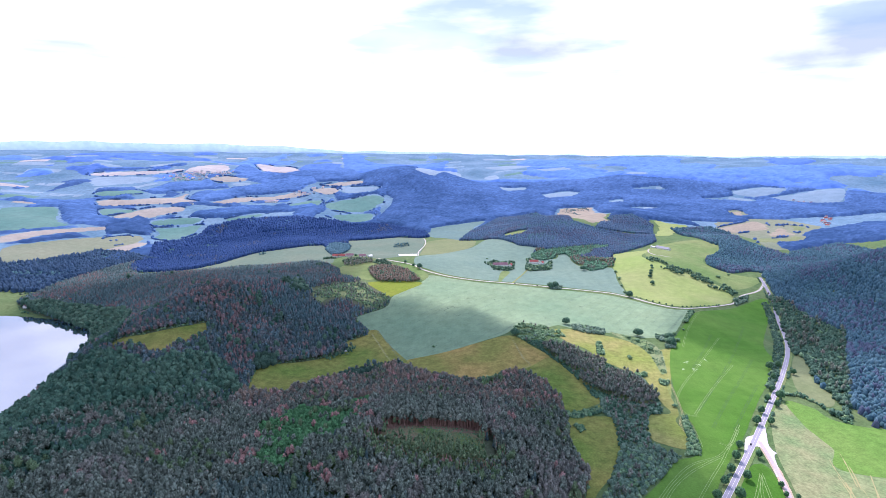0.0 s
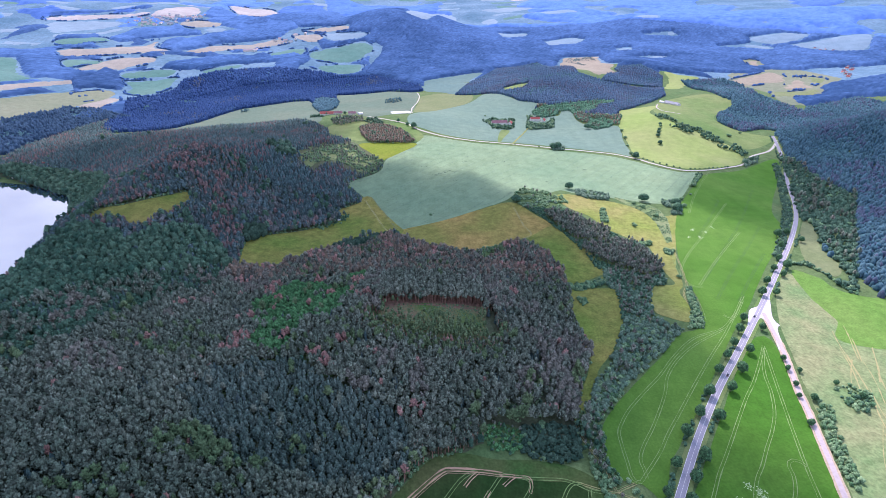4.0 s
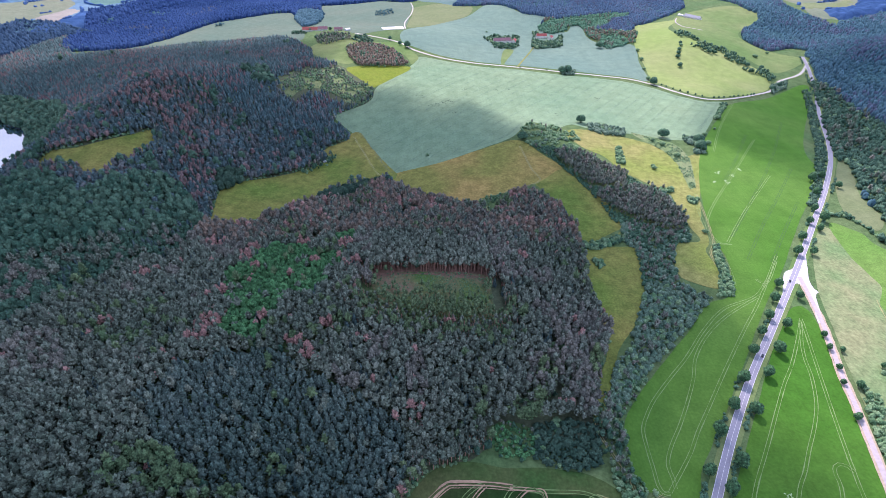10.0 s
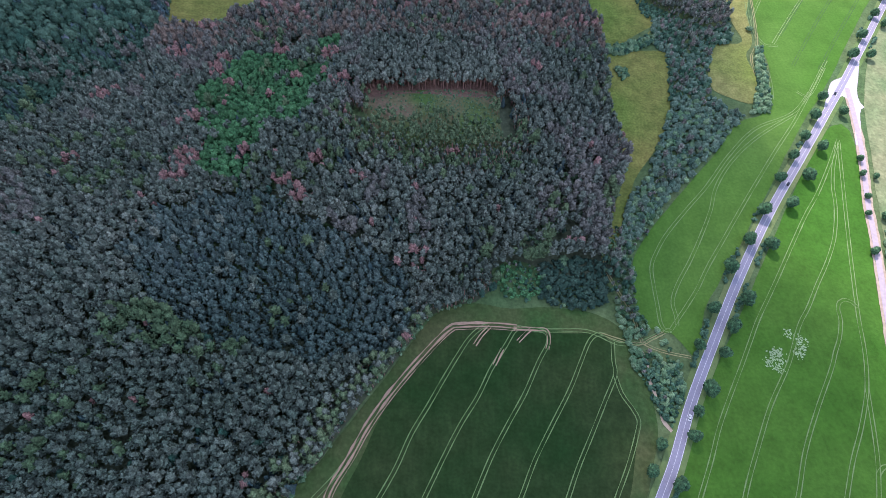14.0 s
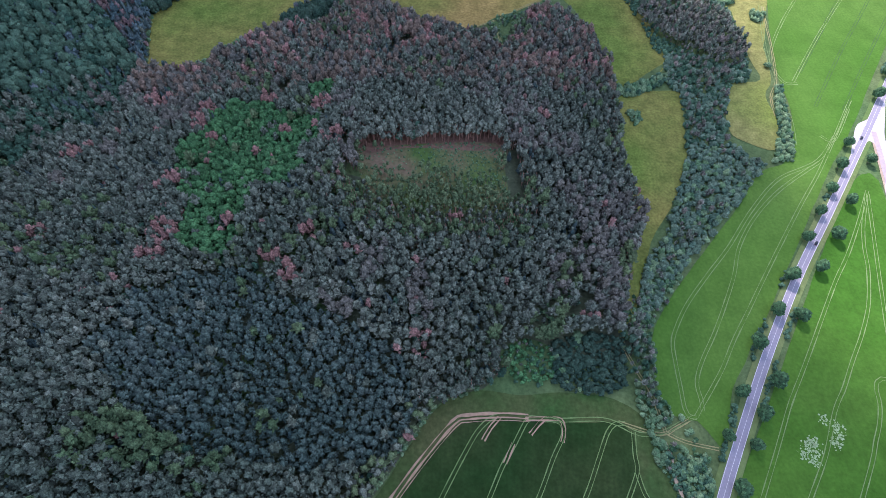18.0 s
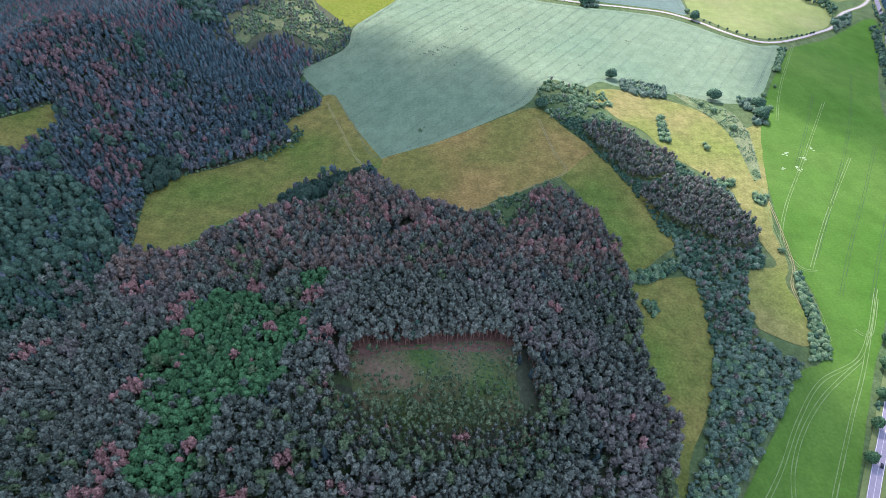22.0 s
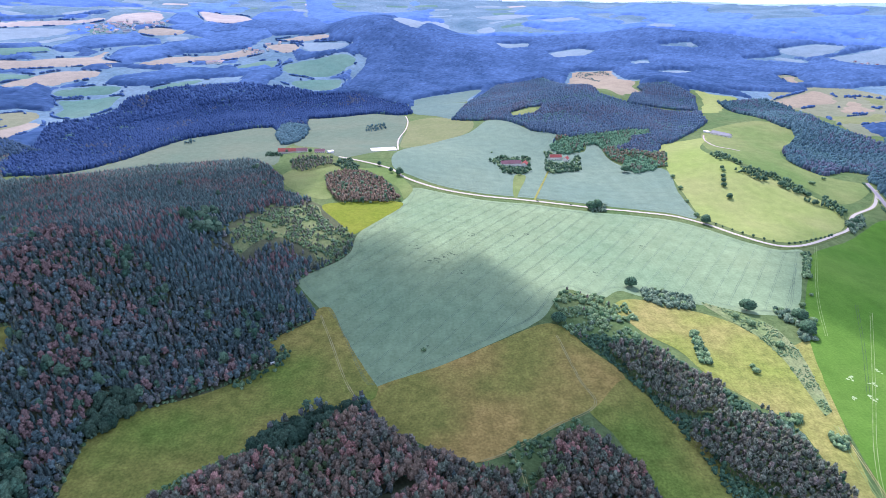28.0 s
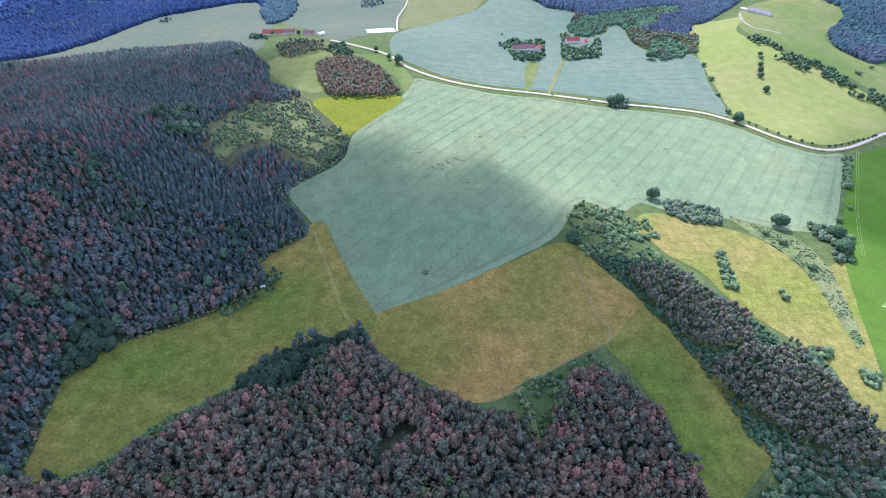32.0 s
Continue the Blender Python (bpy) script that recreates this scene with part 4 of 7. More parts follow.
SCRUB_G = [(-264, 1061), (-250, 1114), (-235, 1166), (-180, 1193), (-161, 1150), (-141, 1119), (-124, 1120), (-110, 1083), (-121, 1049), (-143, 1022), (-160, 1050),
    (-199, 1075), (-228, 1056), (-242, 1019)]
MEADOW_HEDGE = [(-245, 649), (-212, 673), (-189, 704), (-158, 729), (-136, 738), (-129, 726), (-160, 710), (-184, 692), (-205, 659), (-222, 647)]
OPEN_BUSH = [(144, 950), (166, 965), (215, 937), (220, 897), (190, 879), (163, 903), (144, 922)]
HILL_BROAD = [(274, 1602), (301, 1672), (362, 1672), (386, 1657), (404, 1605), (508, 1528), (475, 1448), (404, 1469), (379, 1543), (374, 1640), (342,
    1591)]
LODGED = [(213, 321), (218, 323), (209, 317), (230, 337), (236, 332), (231, 322), (234, 326), (217, 318), (216, 324), (214, 313)]
DARKSP = [(-25, 1071), (-12, 857), (55, 1110), (295, 1094), (202, 1011), (5, 1036), (16, 1043), (-6, 1033), (24, 1051), (33, 1003), (111, 1109), (133,
    1116)]
WW2 = [(-1077, 1973), (-997, 2152), (-1022, 2299), (-928, 2418), (-720, 2522), (-514, 2539), (-422, 2502), (-252, 2502), (-563, 2388), (-775, 2262),
    (-868, 2062), (-941, 1898), (-974, 1740)]
FARM_GARDEN1 = [(123, 1498), (153, 1558), (167, 1539), (216, 1557), (201, 1454), (177, 1424), (136, 1423), (138, 1468)]
FARM_GARDEN2 = [(257, 1589), (274, 1589), (271, 1515), (295, 1522), (329, 1569), (311, 1470), (245, 1448), (236, 1479)]
HAMLET_ROW = [(-271, 1441), (-252, 1463), (-195, 1446), (-184, 1398), (-206, 1394), (-236, 1363), (-259, 1387)]
HAMLET_LEAFY = [(-186, 1410), (-180, 1444), (-160, 1444), (-133, 1384), (-139, 1366), (-162, 1373)]
HAMLET_WEST = [(-347, 1519), (-351, 1563), (-318, 1532), (-302, 1489)]
WEST_COPSE = [(-172, 1850), (-176, 1931), (-154, 1937), (-128, 1960), (-119, 1887), (-146, 1848)]
WEST_COPSE2 = [(-617, 1749), (-617, 1792), (-603, 1802), (-592, 1780), (-600, 1757)]
WEST_BULGE = [(-402, 1820), (-419, 1932), (-408, 1979), (-357, 1960), (-328, 1895), (-321, 1787), (-334, 1708), (-355, 1697)]
GROVE1 = [(276, 1623), (318, 1668), (369, 1680), (423, 1700), (483, 1732), (553, 1748), (538, 1693), (483, 1677), (462, 1628), (436, 1606), (392, 1596),
    (384, 1632), (354, 1622), (343, 1588), (296, 1572), (276, 1599)]
GROVE2 = [(419, 1537), (449, 1551), (470, 1514), (467, 1470), (449, 1439), (409, 1439), (398, 1475)]
HILLTOP_HEDGE = [(600, 2671), (641, 2746), (664, 2708), (738, 2755), (728, 2596), (693, 2642), (659, 2662), (615, 2620)]
HILLTOP_HEDGE2 = [(615, 2620), (649, 2626), (657, 2520), (633, 2449), (636, 2577)]
BELT1 = [(249, 979), (275, 973), (309, 963), (301, 934), (271, 932), (245, 949)]
BELT2 = [(395, 943), (421, 931), (409, 909), (390, 913)]
BELT3 = [(407, 916), (417, 900), (400, 874), (387, 879)]
BELT4 = [(271, 887), (279, 881), (270, 834), (257, 832)]
BELT5 = [(327, 748), (336, 738), (327, 725), (319, 731)]
BELT6 = [(297, 767), (314, 764), (309, 754), (292, 756)]
BELT7 = [(527, 1087), (532, 1079), (483, 1009), (476, 1012)]
BELT8 = [(691, 1224), (748, 1261), (720, 1216), (677, 1183)]
BELT9 = [(259, 1240), (290, 1245), (279, 1210), (250, 1206)]
POCKET_HEDGE = [(156, 631), (180, 637), (213, 655), (211, 640), (177, 621), (155, 619)]
POCKET_BUSH = [(162, 600), (172, 603), (175, 591), (166, 584)]
YELLOW_HEDGE = [(307, 631), (315, 635), (300, 570), (290, 544), (274, 544), (288, 570)]
ROAD_TREES = [(245, 436), (225, 410), (204, 387), (182, 355), (165, 329), (124, 267), (115, 252), (289, 491), (307, 512), (325, 536), (342, 560),
    (270, 468), (394, 616), (417, 645), (446, 680), (470, 710), (499, 753), (537, 803), (516, 792)]
ROAD_TREES += [(240, 405), (269, 442), (293, 469), (317, 500), (207, 361), (191, 341), (180, 323), (163, 299), (152, 286), (145, 271), (129, 244),
    (353, 541), (449, 664), (412, 616), (467, 686), (542, 773)]
BUSHES = [(258, 965), (268, 957), (280, 952), (290, 943), (299, 938), (400, 934), (399, 923), (358, 867), (272, 870), (266, 850), (265, 837), (309,
    832), (308, 824), (327, 737), (301, 762), (308, 761), (340, 922), (350, 906), (-13, 855), (-160, 851), (136, 1575)]
BUSHES += [(476, 1453), (464, 1391), (457, 1338), (445, 1282), (433, 1219)]
BUSHES += [(517, 1075), (501, 1040), (482, 1010), (433, 945), (417, 911)]
BUSHES += [(485, 1012), (459, 968), (424, 912), (335, 738), (311, 660), (308, 619), (298, 583), (292, 555)]
BUSHES += [(586, 1455), (608, 1433), (609, 1415), (613, 1391), (641, 1383), (651, 1372), (666, 1352), (672, 1327), (688, 1327), (562, 1394), (553,
    1373), (544, 1353), (536, 1335), (526, 1290), (734, 1377), (777, 1409), (838, 1466), (731, 1380)]
BUSHES += [(274, 883), (270, 865), (267, 849), (266, 835), (132, 893), (164, 929), (184, 917), (197, 899)]
NEAR_FOREST = [(155, 646), (151, 692), (131, 719), (110, 750), (69, 713), (50, 689), (43, 699), (24, 697), (-6, 714), (-44, 743), (-78, 765),
    (-150, 729), (-184, 693), (-211, 672), (-231, 659), (-255, 650), (-330, 600), (-420, 520), (-400, 380), (-290, 250), (-230, 180), (-105, 180),
    (-101, 227), (-78, 259), (-54, 294), (-29, 327), (-11, 351), (18, 361), (35, 372), (83, 374), (123, 387), (129, 445), (151, 486), (145, 543), (155, 612), (160, 670)]
PLANTATION = [(-196, 415), (-158, 429), (-117, 421), (-61, 401), (-35, 382), (-16, 357), (-38, 325), (-76, 317), (-137, 318), (-178, 350), (-201,
    384)]
YELLOW_PINES = [(-203, 342), (-178, 350), (-169, 371), (-144, 356), (-122, 339), (-111, 317), (-189, 318)]
THIN_STAND = [(89, 469), (110, 475), (109, 440), (90, 408), (64, 392), (55, 407), (78, 431)]
DEAD_SPOTS = [(-231, 607, 10), (-190, 578, 9), (-139, 604, 7), (-93, 585, 9), (-38, 580, 4), (-118, 555, 5), (-81, 541, 9), (-196, 511, 9),
    (-187, 464, 10), (-147, 466, 5), (-88, 457, 6), (-109, 437, 8), (-99, 427, 9), (-61, 442, 5), (-51, 407, 4), (7, 475, 5), (83, 575, 5), (-177,
    558, 5), (-188, 447, 8), (-186, 594, 7), (-271, 547, 9), (-23, 389, 6), (-21, 379, 5), (122, 476, 5), (97, 405, 4), (-264, 466, 6), (-298, 380,
    3)]
DEAD_SPOTS_NORTH = [(-133, 720, 6), (-166, 692, 8), (-174, 683, 7), (-46, 701, 6), (-41, 682, 6), (-6, 690, 8), (-3, 676, 8), (97, 714, 8), (121,
    715, 6), (130, 692, 6), (104, 654, 7), (136, 650, 6), (78, 681, 6), (-137, 705, 6), (-108, 735, 6)]
DEAD_HILL = [(-689, 1383, 25), (-510, 1145, 22), (-518, 1196, 16), (-364, 976, 14), (-352, 994, 14), (-342, 1021, 14), (-347, 957, 10), (-347,
    1085, 12), (-356, 849, 14), (-339, 838, 14), (-316, 775, 12), (-296, 757, 12), (-298, 734, 12), (-352, 890, 9), (-388, 915, 14), (-573, 990, 16),
    (-551, 1014, 18), (-538, 1084, 22), (-423, 910, 16), (-735, 1456, 20), (-514, 839, 14), (-326, 805, 12), (-304, 765, 10), (-485, 716, 14),
    (-460, 715, 12), (-627, 1357, 28), (-579, 1145, 24), (-421, 959, 18), (-459, 963, 16), (-402, 892, 14), (-329, 1016, 12), (-324, 1063, 12),
    (-317, 1094, 10), (-349, 926, 12), (-711, 1399, 30), (-346, 1022, 12), (-341, 1054, 12), (-327, 1081, 10), (-660, 1321, 22), (-531, 1116, 20), (-480, 1076, 16), (-480, 1028, 16)]
FOREST_BACK = [(-900, 300), (-800, -150), (-110, -150), (-100, 100), (-105, 180), (-230, 180), (-290, 250), (-400, 380), (-520, 500), (-600, 560)]
FAR_EAST = [(-420, 2460), (-50, 2140), (200, 2050), (900, 2150), (1150, 1700), (1500, 1750), (2300, 1700), (3700, 2800), (2700, 4000), (1500, 4600),
    (0, 4830), (-900, 4760), (-700, 3800), (-620, 3000)]
FAR_WEST = [(-420, 2460), (-620, 3000), (-700, 3800), (-900, 4760), (-2200, 4300), (-3600, 3000), (-3000, 1800), (-1500, 1300), (-1000, 1500), (-980, 1900), (-800, 2300)]
CLOUD_A = [(-1000, 100), (-1000, 700), (-600, 850), (-330, 930), (-250, 1000), (-190, 1050), (-158, 1030), (-124, 1060), (-59, 1075), (-20,
    1020), (22, 1007), (60, 1032), (91, 991), (116, 942), (150, 905), (200, 830), (195, 740), (190, 660), (186, 560), (150, 480), (108, 410), (100,
    330), (90, 200), (30, 50), (-100, -300), (-700, -300)]
CLOUD_D = [(-1000, 700), (-600, 850), (-330, 930), (-250, 1000), (-240, 1100), (-228, 1260), (-235, 1370), (-420, 1420), (-760, 1440), (-1000,
    1300)]
LANE_TREES = [(a, b) for a, b in smooth_line([(447, 1182), (470, 1146), (500, 1116), (520, 1110), (560, 1128), (630, 1170)], 13)]
VILLAGE_EAST = [(1786, 2709), (1792, 2674), (1819, 2676), (1839, 2652), (1847, 2630), (1714, 2414), (1682, 2357), (1725, 2384), (1668, 2297),
    (1587, 2203), (1566, 2157), (1650, 2245), (1726, 2343), (1771, 2457), (1540, 2104), (1816, 2557), (1805, 2632)]
VILLAGE_LAKE = [(-1001, 1240), (-989, 1259), (-968, 1219), (-924, 1211), (-940, 1196), (-914, 1236), (-883, 1228), (-875, 1194), (-948, 1257),
    (-924, 1181), (-861, 1182), (-972, 1206)]
VILLAGE = VILLAGE_LAKE + [(a + k * 29 - 15, b + (k * 37) % 50 - 10) for a, b in VILLAGE_EAST for k in range(2)]
CENTER_TRACKS = [
    [(26, 345), (21, 343), (13, 336), (4, 323), (-6, 307), (-15, 292), (-25, 276), (-34, 257), (-46, 237), (-52, 228)],
    [(48, 344), (43, 341), (35, 329), (26, 316), (16, 298), (5, 282), (-5, 265), (-17, 243), (-25, 228)],
    [(60, 342), (65, 340), (65, 333), (57, 320), (46, 300), (34, 282), (22, 263), (11, 242), (3, 227)],
    [(105, 339), (99, 339), (93, 334), (85, 320), (75, 302), (61, 281), (48, 261), (38, 242), (29, 226)],
    [(109, 334), (107, 321), (106, 311), (96, 294), (84, 274), (73, 256), (65, 241), (57, 226)],
    [(106, 311), (108, 299), (113, 289), (115, 282), (112, 274), (105, 260), (98, 248), (93, 240), (85, 225)],
    [(-54, 273), (-66, 255), (-78, 242), (-89, 228)],
    [(45, 344), (64, 342), (89, 342), (100, 339), (109, 334), (116, 332), (127, 333)],
]
WEDGE_TRACKS = [
    [(339, 512), (318, 482), (297, 454), (279, 433), (258, 406), (242, 385), (228, 367), (213, 348), (202, 332), (191, 316), (166, 280), (152, 256), (132, 224)],
    [(335, 505), (322, 482), (313, 462), (306, 440), (294, 414), (280, 393), (264, 373), (251, 356), (239, 342), (222, 316), (201, 290), (186, 268), (171, 245), (159, 224)],
    [(288, 366), (285, 355), (283, 359), (278, 361), (274, 359), (271, 354), (269, 345), (263, 333), (256, 323), (248, 311), (228, 285), (211, 261), (198, 238), (188, 223)],
    [(338, 509), (321, 461), (309, 427), (298, 395), (289, 368), (282, 346), (277, 328), (272, 313), (264, 295), (251, 274), (236, 253), (217, 222)],
    [(266, 299), (256, 266), (249, 247), (237, 221)],
    [(262, 251), (254, 251), (249, 247)],
]
GREEN_TRACKS = [
    [(151, 341), (147, 342), (145, 347), (146, 361), (147, 376), (149, 391), (156, 404), (168, 420), (189, 442), (211, 464), (240, 497), (272, 526), (311, 544), (337, 570)],
    [(156, 345), (157, 352), (157, 361), (160, 369), (167, 380), (179, 396), (193, 417), (207, 440), (219, 464), (240, 490), (270, 516), (313, 543)],
    [(151, 342), (158, 350), (167, 360), (178, 373), (191, 391), (208, 412), (228, 437), (250, 464), (280, 500), (315, 541), (371, 614)],
]
GREEN_TRACKS += [
    [(607, 1178), (479, 987), (422, 886)],
    [(509, 934), (413, 807), (348, 722), (319, 672), (319, 640), (332, 637)],
    [(467, 808), (382, 708), (329, 640)],
    [(338, 754), (321, 693), (312, 640), (308, 593), (300, 562)],
    [(365, 604), (336, 567), (326, 572)],
    [(127, 333), (133, 335), (142, 339), (151, 342)],
]
GREEN_RUTS = [[(340, 652), (393, 721), (467, 818), (534, 914), (610, 1031)], [(336, 607), (389, 677), (449, 751), (512, 832)], [(359, 601), (405,
    660), (463, 732)], [(396, 792), (448, 866), (503, 950)]]
TRACK_GAP = [(117, 376), (120, 367), (123, 359), (123, 359), (126, 346), (129, 333), (129, 333), (129, 331), (129, 330), (129, 330), (128, 319),
    (128, 308), (128, 308), (128, 300), (128, 292), (128, 292), (128, 284), (128, 277), (78, 344), (89, 342), (101, 340), (101, 340), (113, 336),
    (125, 332), (125, 332), (130, 333), (135, 335), (135, 335), (140, 337), (146, 340), (146, 340), (137, 336), (129, 333), (129, 333), (134, 330),
    (140, 327), (140, 327), (149, 324), (159, 322)]
DIRT_TRACK = [(-77, 228), (-73, 237), (-69, 248), (-60, 263), (-51, 280), (-38, 299), (-20, 321), (-1, 341), (8, 344), (30, 345), (45, 344)]
DIRT_SPURS = [
    [(43, 343), (57, 343), (65, 342), (66, 335), (64, 329)],
    [(16, 331), (21, 338), (27, 344)],
    [(45, 334), (51, 340), (55, 343)],
    [(34, 329), (28, 318)],
    [(-73, 237), (-68, 237), (-64, 228)],
]
CLOUD_B = [(60, 120), (300, 100), (262, 250), (268, 330), (258, 420), (280, 520), (298, 600), (306, 690), (200, 760), (125, 440), (112, 300)]
CLOUD_C = [(420, 1010), (440, 920), (470, 880), (500, 830), (520, 790), (600, 800), (700, 850), (900, 900), (1300, 1000), (1300, 1500), (1000,
    1500), (825, 1317), (593, 1173)]
PATHS = [
    [(101, 340), (125, 332), (135, 335), (146, 340)],
    [(129, 333), (140, 327), (159, 322)],
    [(-64, 775), (-85, 815), (-109, 878), (-126, 920)],
    [(30, 711), (55, 722), (94, 748), (135, 772), (129, 806), (122, 866)],
    [(53, 722), (60, 703), (61, 671)],
    [(340, 752), (337, 740), (329, 702), (320, 664), (312, 639), (300, 619), (296, 596)],
    [(115, 398), (115, 387), (118, 378), (121, 369), (126, 357), (129, 333)],
]
# x, y, turn, length, width, eaves, roof, name, label, category
HOUSES = [
    (166, 1490, 8, 42, 12, 5.5, "d", "farmhouse", "long white farmhouse with a plum tiled roof", "house"),
    (196, 1494, 70, 17, 11, 5.5, "r", "farm_barn", "white farm barn with a bright red roof", "barn"),
    (272, 1548, 5, 26, 11, 6.0, "r", "farmhouse", "white farmhouse with a red roof among trees", "house"),
    (294, 1540, 60, 15, 10, 5.0, "r", "farm_barn", "small pinkish barn with a red roof", "barn"),
    (-100, 1535, 14, 52, 26, 3.6, "s", "sheet_barn", "long low white sheet-roofed barn beside the lane", "barn"),
    (-300, 1524, 5, 36, 12, 6.0, "r", "hamlet_house", "long white hamlet house with a red roof", "house"),
    (-268, 1518, 8, 22, 11, 5.0, "d", "hamlet_barn", "hamlet barn with a plum roof", "barn"),
    (-228, 1502, 4, 20, 10, 4.0, "d", "hamlet_barn", "dark-roofed hamlet barn by the trees", "barn"),
    (-206, 1498, 40, 12, 9, 4.0, "s", "hamlet_shed", "pale grey hamlet shed", "shed"),
    (718, 1706, -60, 50, 12, 4.0, "g", "cattle_barn", "long grey-roofed cattle barn on the hill pasture", "barn"),
    (700, 1742, -60, 14, 9, 4.0, "s", "farm_shed", "small white farm shed beside the cattle barn", "shed"),
    (878, 1412, 30, 18, 10, 4.0, "s", "valley_house", "pale sheet-roofed building in the wooded valley", "shed"),
]

wheat = drape("wheat_field", WHEAT, M_wheat, 0.20, "broad blue-green wheat field with wheel lines and flattened spots", "crop field")
north = drape("pale_field", NORTH, M_north, 0.20, "pale green wheat field around two farmsteads", "crop field")
drape("olive_field", OLIVE, M_olive, 0.30, "olive-green pasture beside the gravel lane", "pasture")
drape("upper_field", UPPER, M_upper, 0.30, "narrow pale green field running up between woods", "crop field")
drape("hay_field", WEST, M_pale, 0.25, "pale green hay field beside the white sheet barn", "crop field")
drape("hay_field", WEST2, M_pale, 0.35, "long pale green field below the western woods", "crop field")
drape("hamlet_meadow", HAMLET_MEADOW, M_pasture2, 0.25, "green meadow between hamlet and small wood", "meadow")
drape("buttercup_meadow", YELLOW, M_yellow, 0.30, "bright yellow-green meadow beside the scrub", "meadow")
drape("pasture", PASTURE, M_pasture, 0.25, "bright yellow-green sunlit pasture above the lane", "pasture")
drape("mown_pasture", PASTURE2, M_pasture2, 0.22, "mown green pasture below a long farm building", "pasture")
green = drape("green_field", GREEN, M_green, 0.30, "vivid green young crop beside the tree-lined road", "crop field")
drape("field_margin", CENTER, M_margin, 0.25, "brownish trodden margin between forest and crop", "field margin")
center = drape("dark_green_field", CENTER_CROP, M_center, 0.45, "dark green crop with pale curved wheel tracks", "crop field")
between = drape("green_wedge_field", BETWEEN, M_wedge, 0.30, "vivid green wedge of crop between two roads", "crop field")
drape("green_strip", STRIP, M_strip, 0.40, "fresh light green strip of field", "crop field")
drape("hay_meadow", MEADOW_R, M_meadow_r, 0.28, "pale dry hay meadow with mowing streaks", "meadow")
drape("olive_meadow", OLIVE_R, M_olive, 0.30, "small olive meadow at the wooded slope", "meadow")
drape("dry_meadow", M_YELLOW, M_dry, 0.26, "dry yellow meadow dotted with bushes", "meadow")
drape("dry_meadow", M_YELLOW2, M_dry, 0.34, "dry yellow meadow strip along the green crop", "meadow")
brown = drape("brown_meadow", M_BROWN, M_brown, 0.24, "brownish summer meadow with a trodden path", "meadow")
drape("grass_lane", GRASS_TAIL, M_moss, 0.36, "narrow grassy lane between forest and hedge", "grass strip", 8, 4, 0.3)
drape("olive_meadow", M_STRIP, M_moss, 0.30, "olive green meadow tongue between woods", "meadow")
drape("olive_meadow", M_POCKET, M_moss, 0.32, "small olive meadow pocket with one bush", "meadow")
drape("olive_meadow", M_LEFT, M_moss, 0.28, "long olive green meadow between two woods", "meadow")
drape("olive_meadow", GAP_MEADOW, M_moss, 0.29, "grassy verge between meadow and wheat", "meadow")
drape("olive_meadow", M_LAKE, M_moss, 0.30, "olive green glade on the wooded hill", "meadow")
drape("forest_floor", FOREST, M_floor, 0.12, "dark needle-covered forest floor", "forest floor", 18)
for poly in (HEDGE_A, HEDGE_B, MEADOW_HEDGE, WOOD_MID):
    drape("thicket_floor", poly, M_ground, 0.16, "dark grassy floor under hedge trees", "thicket floor", 10, 5)
drape("bare_earth", [(-58, 533), (-30, 537), (44, 544), (50, 578), (-34, 572), (-62, 548)], M_needles, 0.32, "reddish needle floor under tall pines", "forest floor")
drape("scrub_grass", SCRUB_Y, M_rank, 0.36, "pale rank grass beside the green crop", "grass")
drape("scrub_ground", SCRUB_G, M_scrub_grass, 0.30, "light grassy ground under scrub", "grass")
drape("forest_glade", SE_GLADE, M_ground, 0.30, "grassy glade at the forest corner", "glade", 8, 4)
drape("forest_glade", TIP, M_ground, 0.34, "rank grass with a path at the forest's tip", "glade", 8, 4)
drape("forest_clearing", CLEARING, M_clear, 0.30, "small forest clearing with bracken and bare earth", "clearing")
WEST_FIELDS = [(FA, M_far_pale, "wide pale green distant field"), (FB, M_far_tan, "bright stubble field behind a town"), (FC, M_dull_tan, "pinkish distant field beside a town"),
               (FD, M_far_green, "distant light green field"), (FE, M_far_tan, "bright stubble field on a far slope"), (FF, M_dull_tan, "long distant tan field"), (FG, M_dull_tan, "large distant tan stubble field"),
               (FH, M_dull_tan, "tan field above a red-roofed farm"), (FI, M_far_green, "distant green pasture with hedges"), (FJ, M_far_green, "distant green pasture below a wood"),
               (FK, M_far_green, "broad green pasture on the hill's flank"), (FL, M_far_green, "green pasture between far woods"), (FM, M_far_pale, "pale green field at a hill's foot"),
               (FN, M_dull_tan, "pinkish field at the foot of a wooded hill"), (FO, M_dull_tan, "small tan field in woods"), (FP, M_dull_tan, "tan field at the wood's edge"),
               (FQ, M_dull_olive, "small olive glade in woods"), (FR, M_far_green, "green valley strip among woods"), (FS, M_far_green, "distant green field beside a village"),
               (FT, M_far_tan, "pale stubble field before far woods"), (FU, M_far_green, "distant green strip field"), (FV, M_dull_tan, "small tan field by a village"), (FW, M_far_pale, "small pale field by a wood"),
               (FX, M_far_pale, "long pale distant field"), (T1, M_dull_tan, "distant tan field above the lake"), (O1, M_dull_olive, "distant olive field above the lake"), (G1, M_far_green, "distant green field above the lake")]
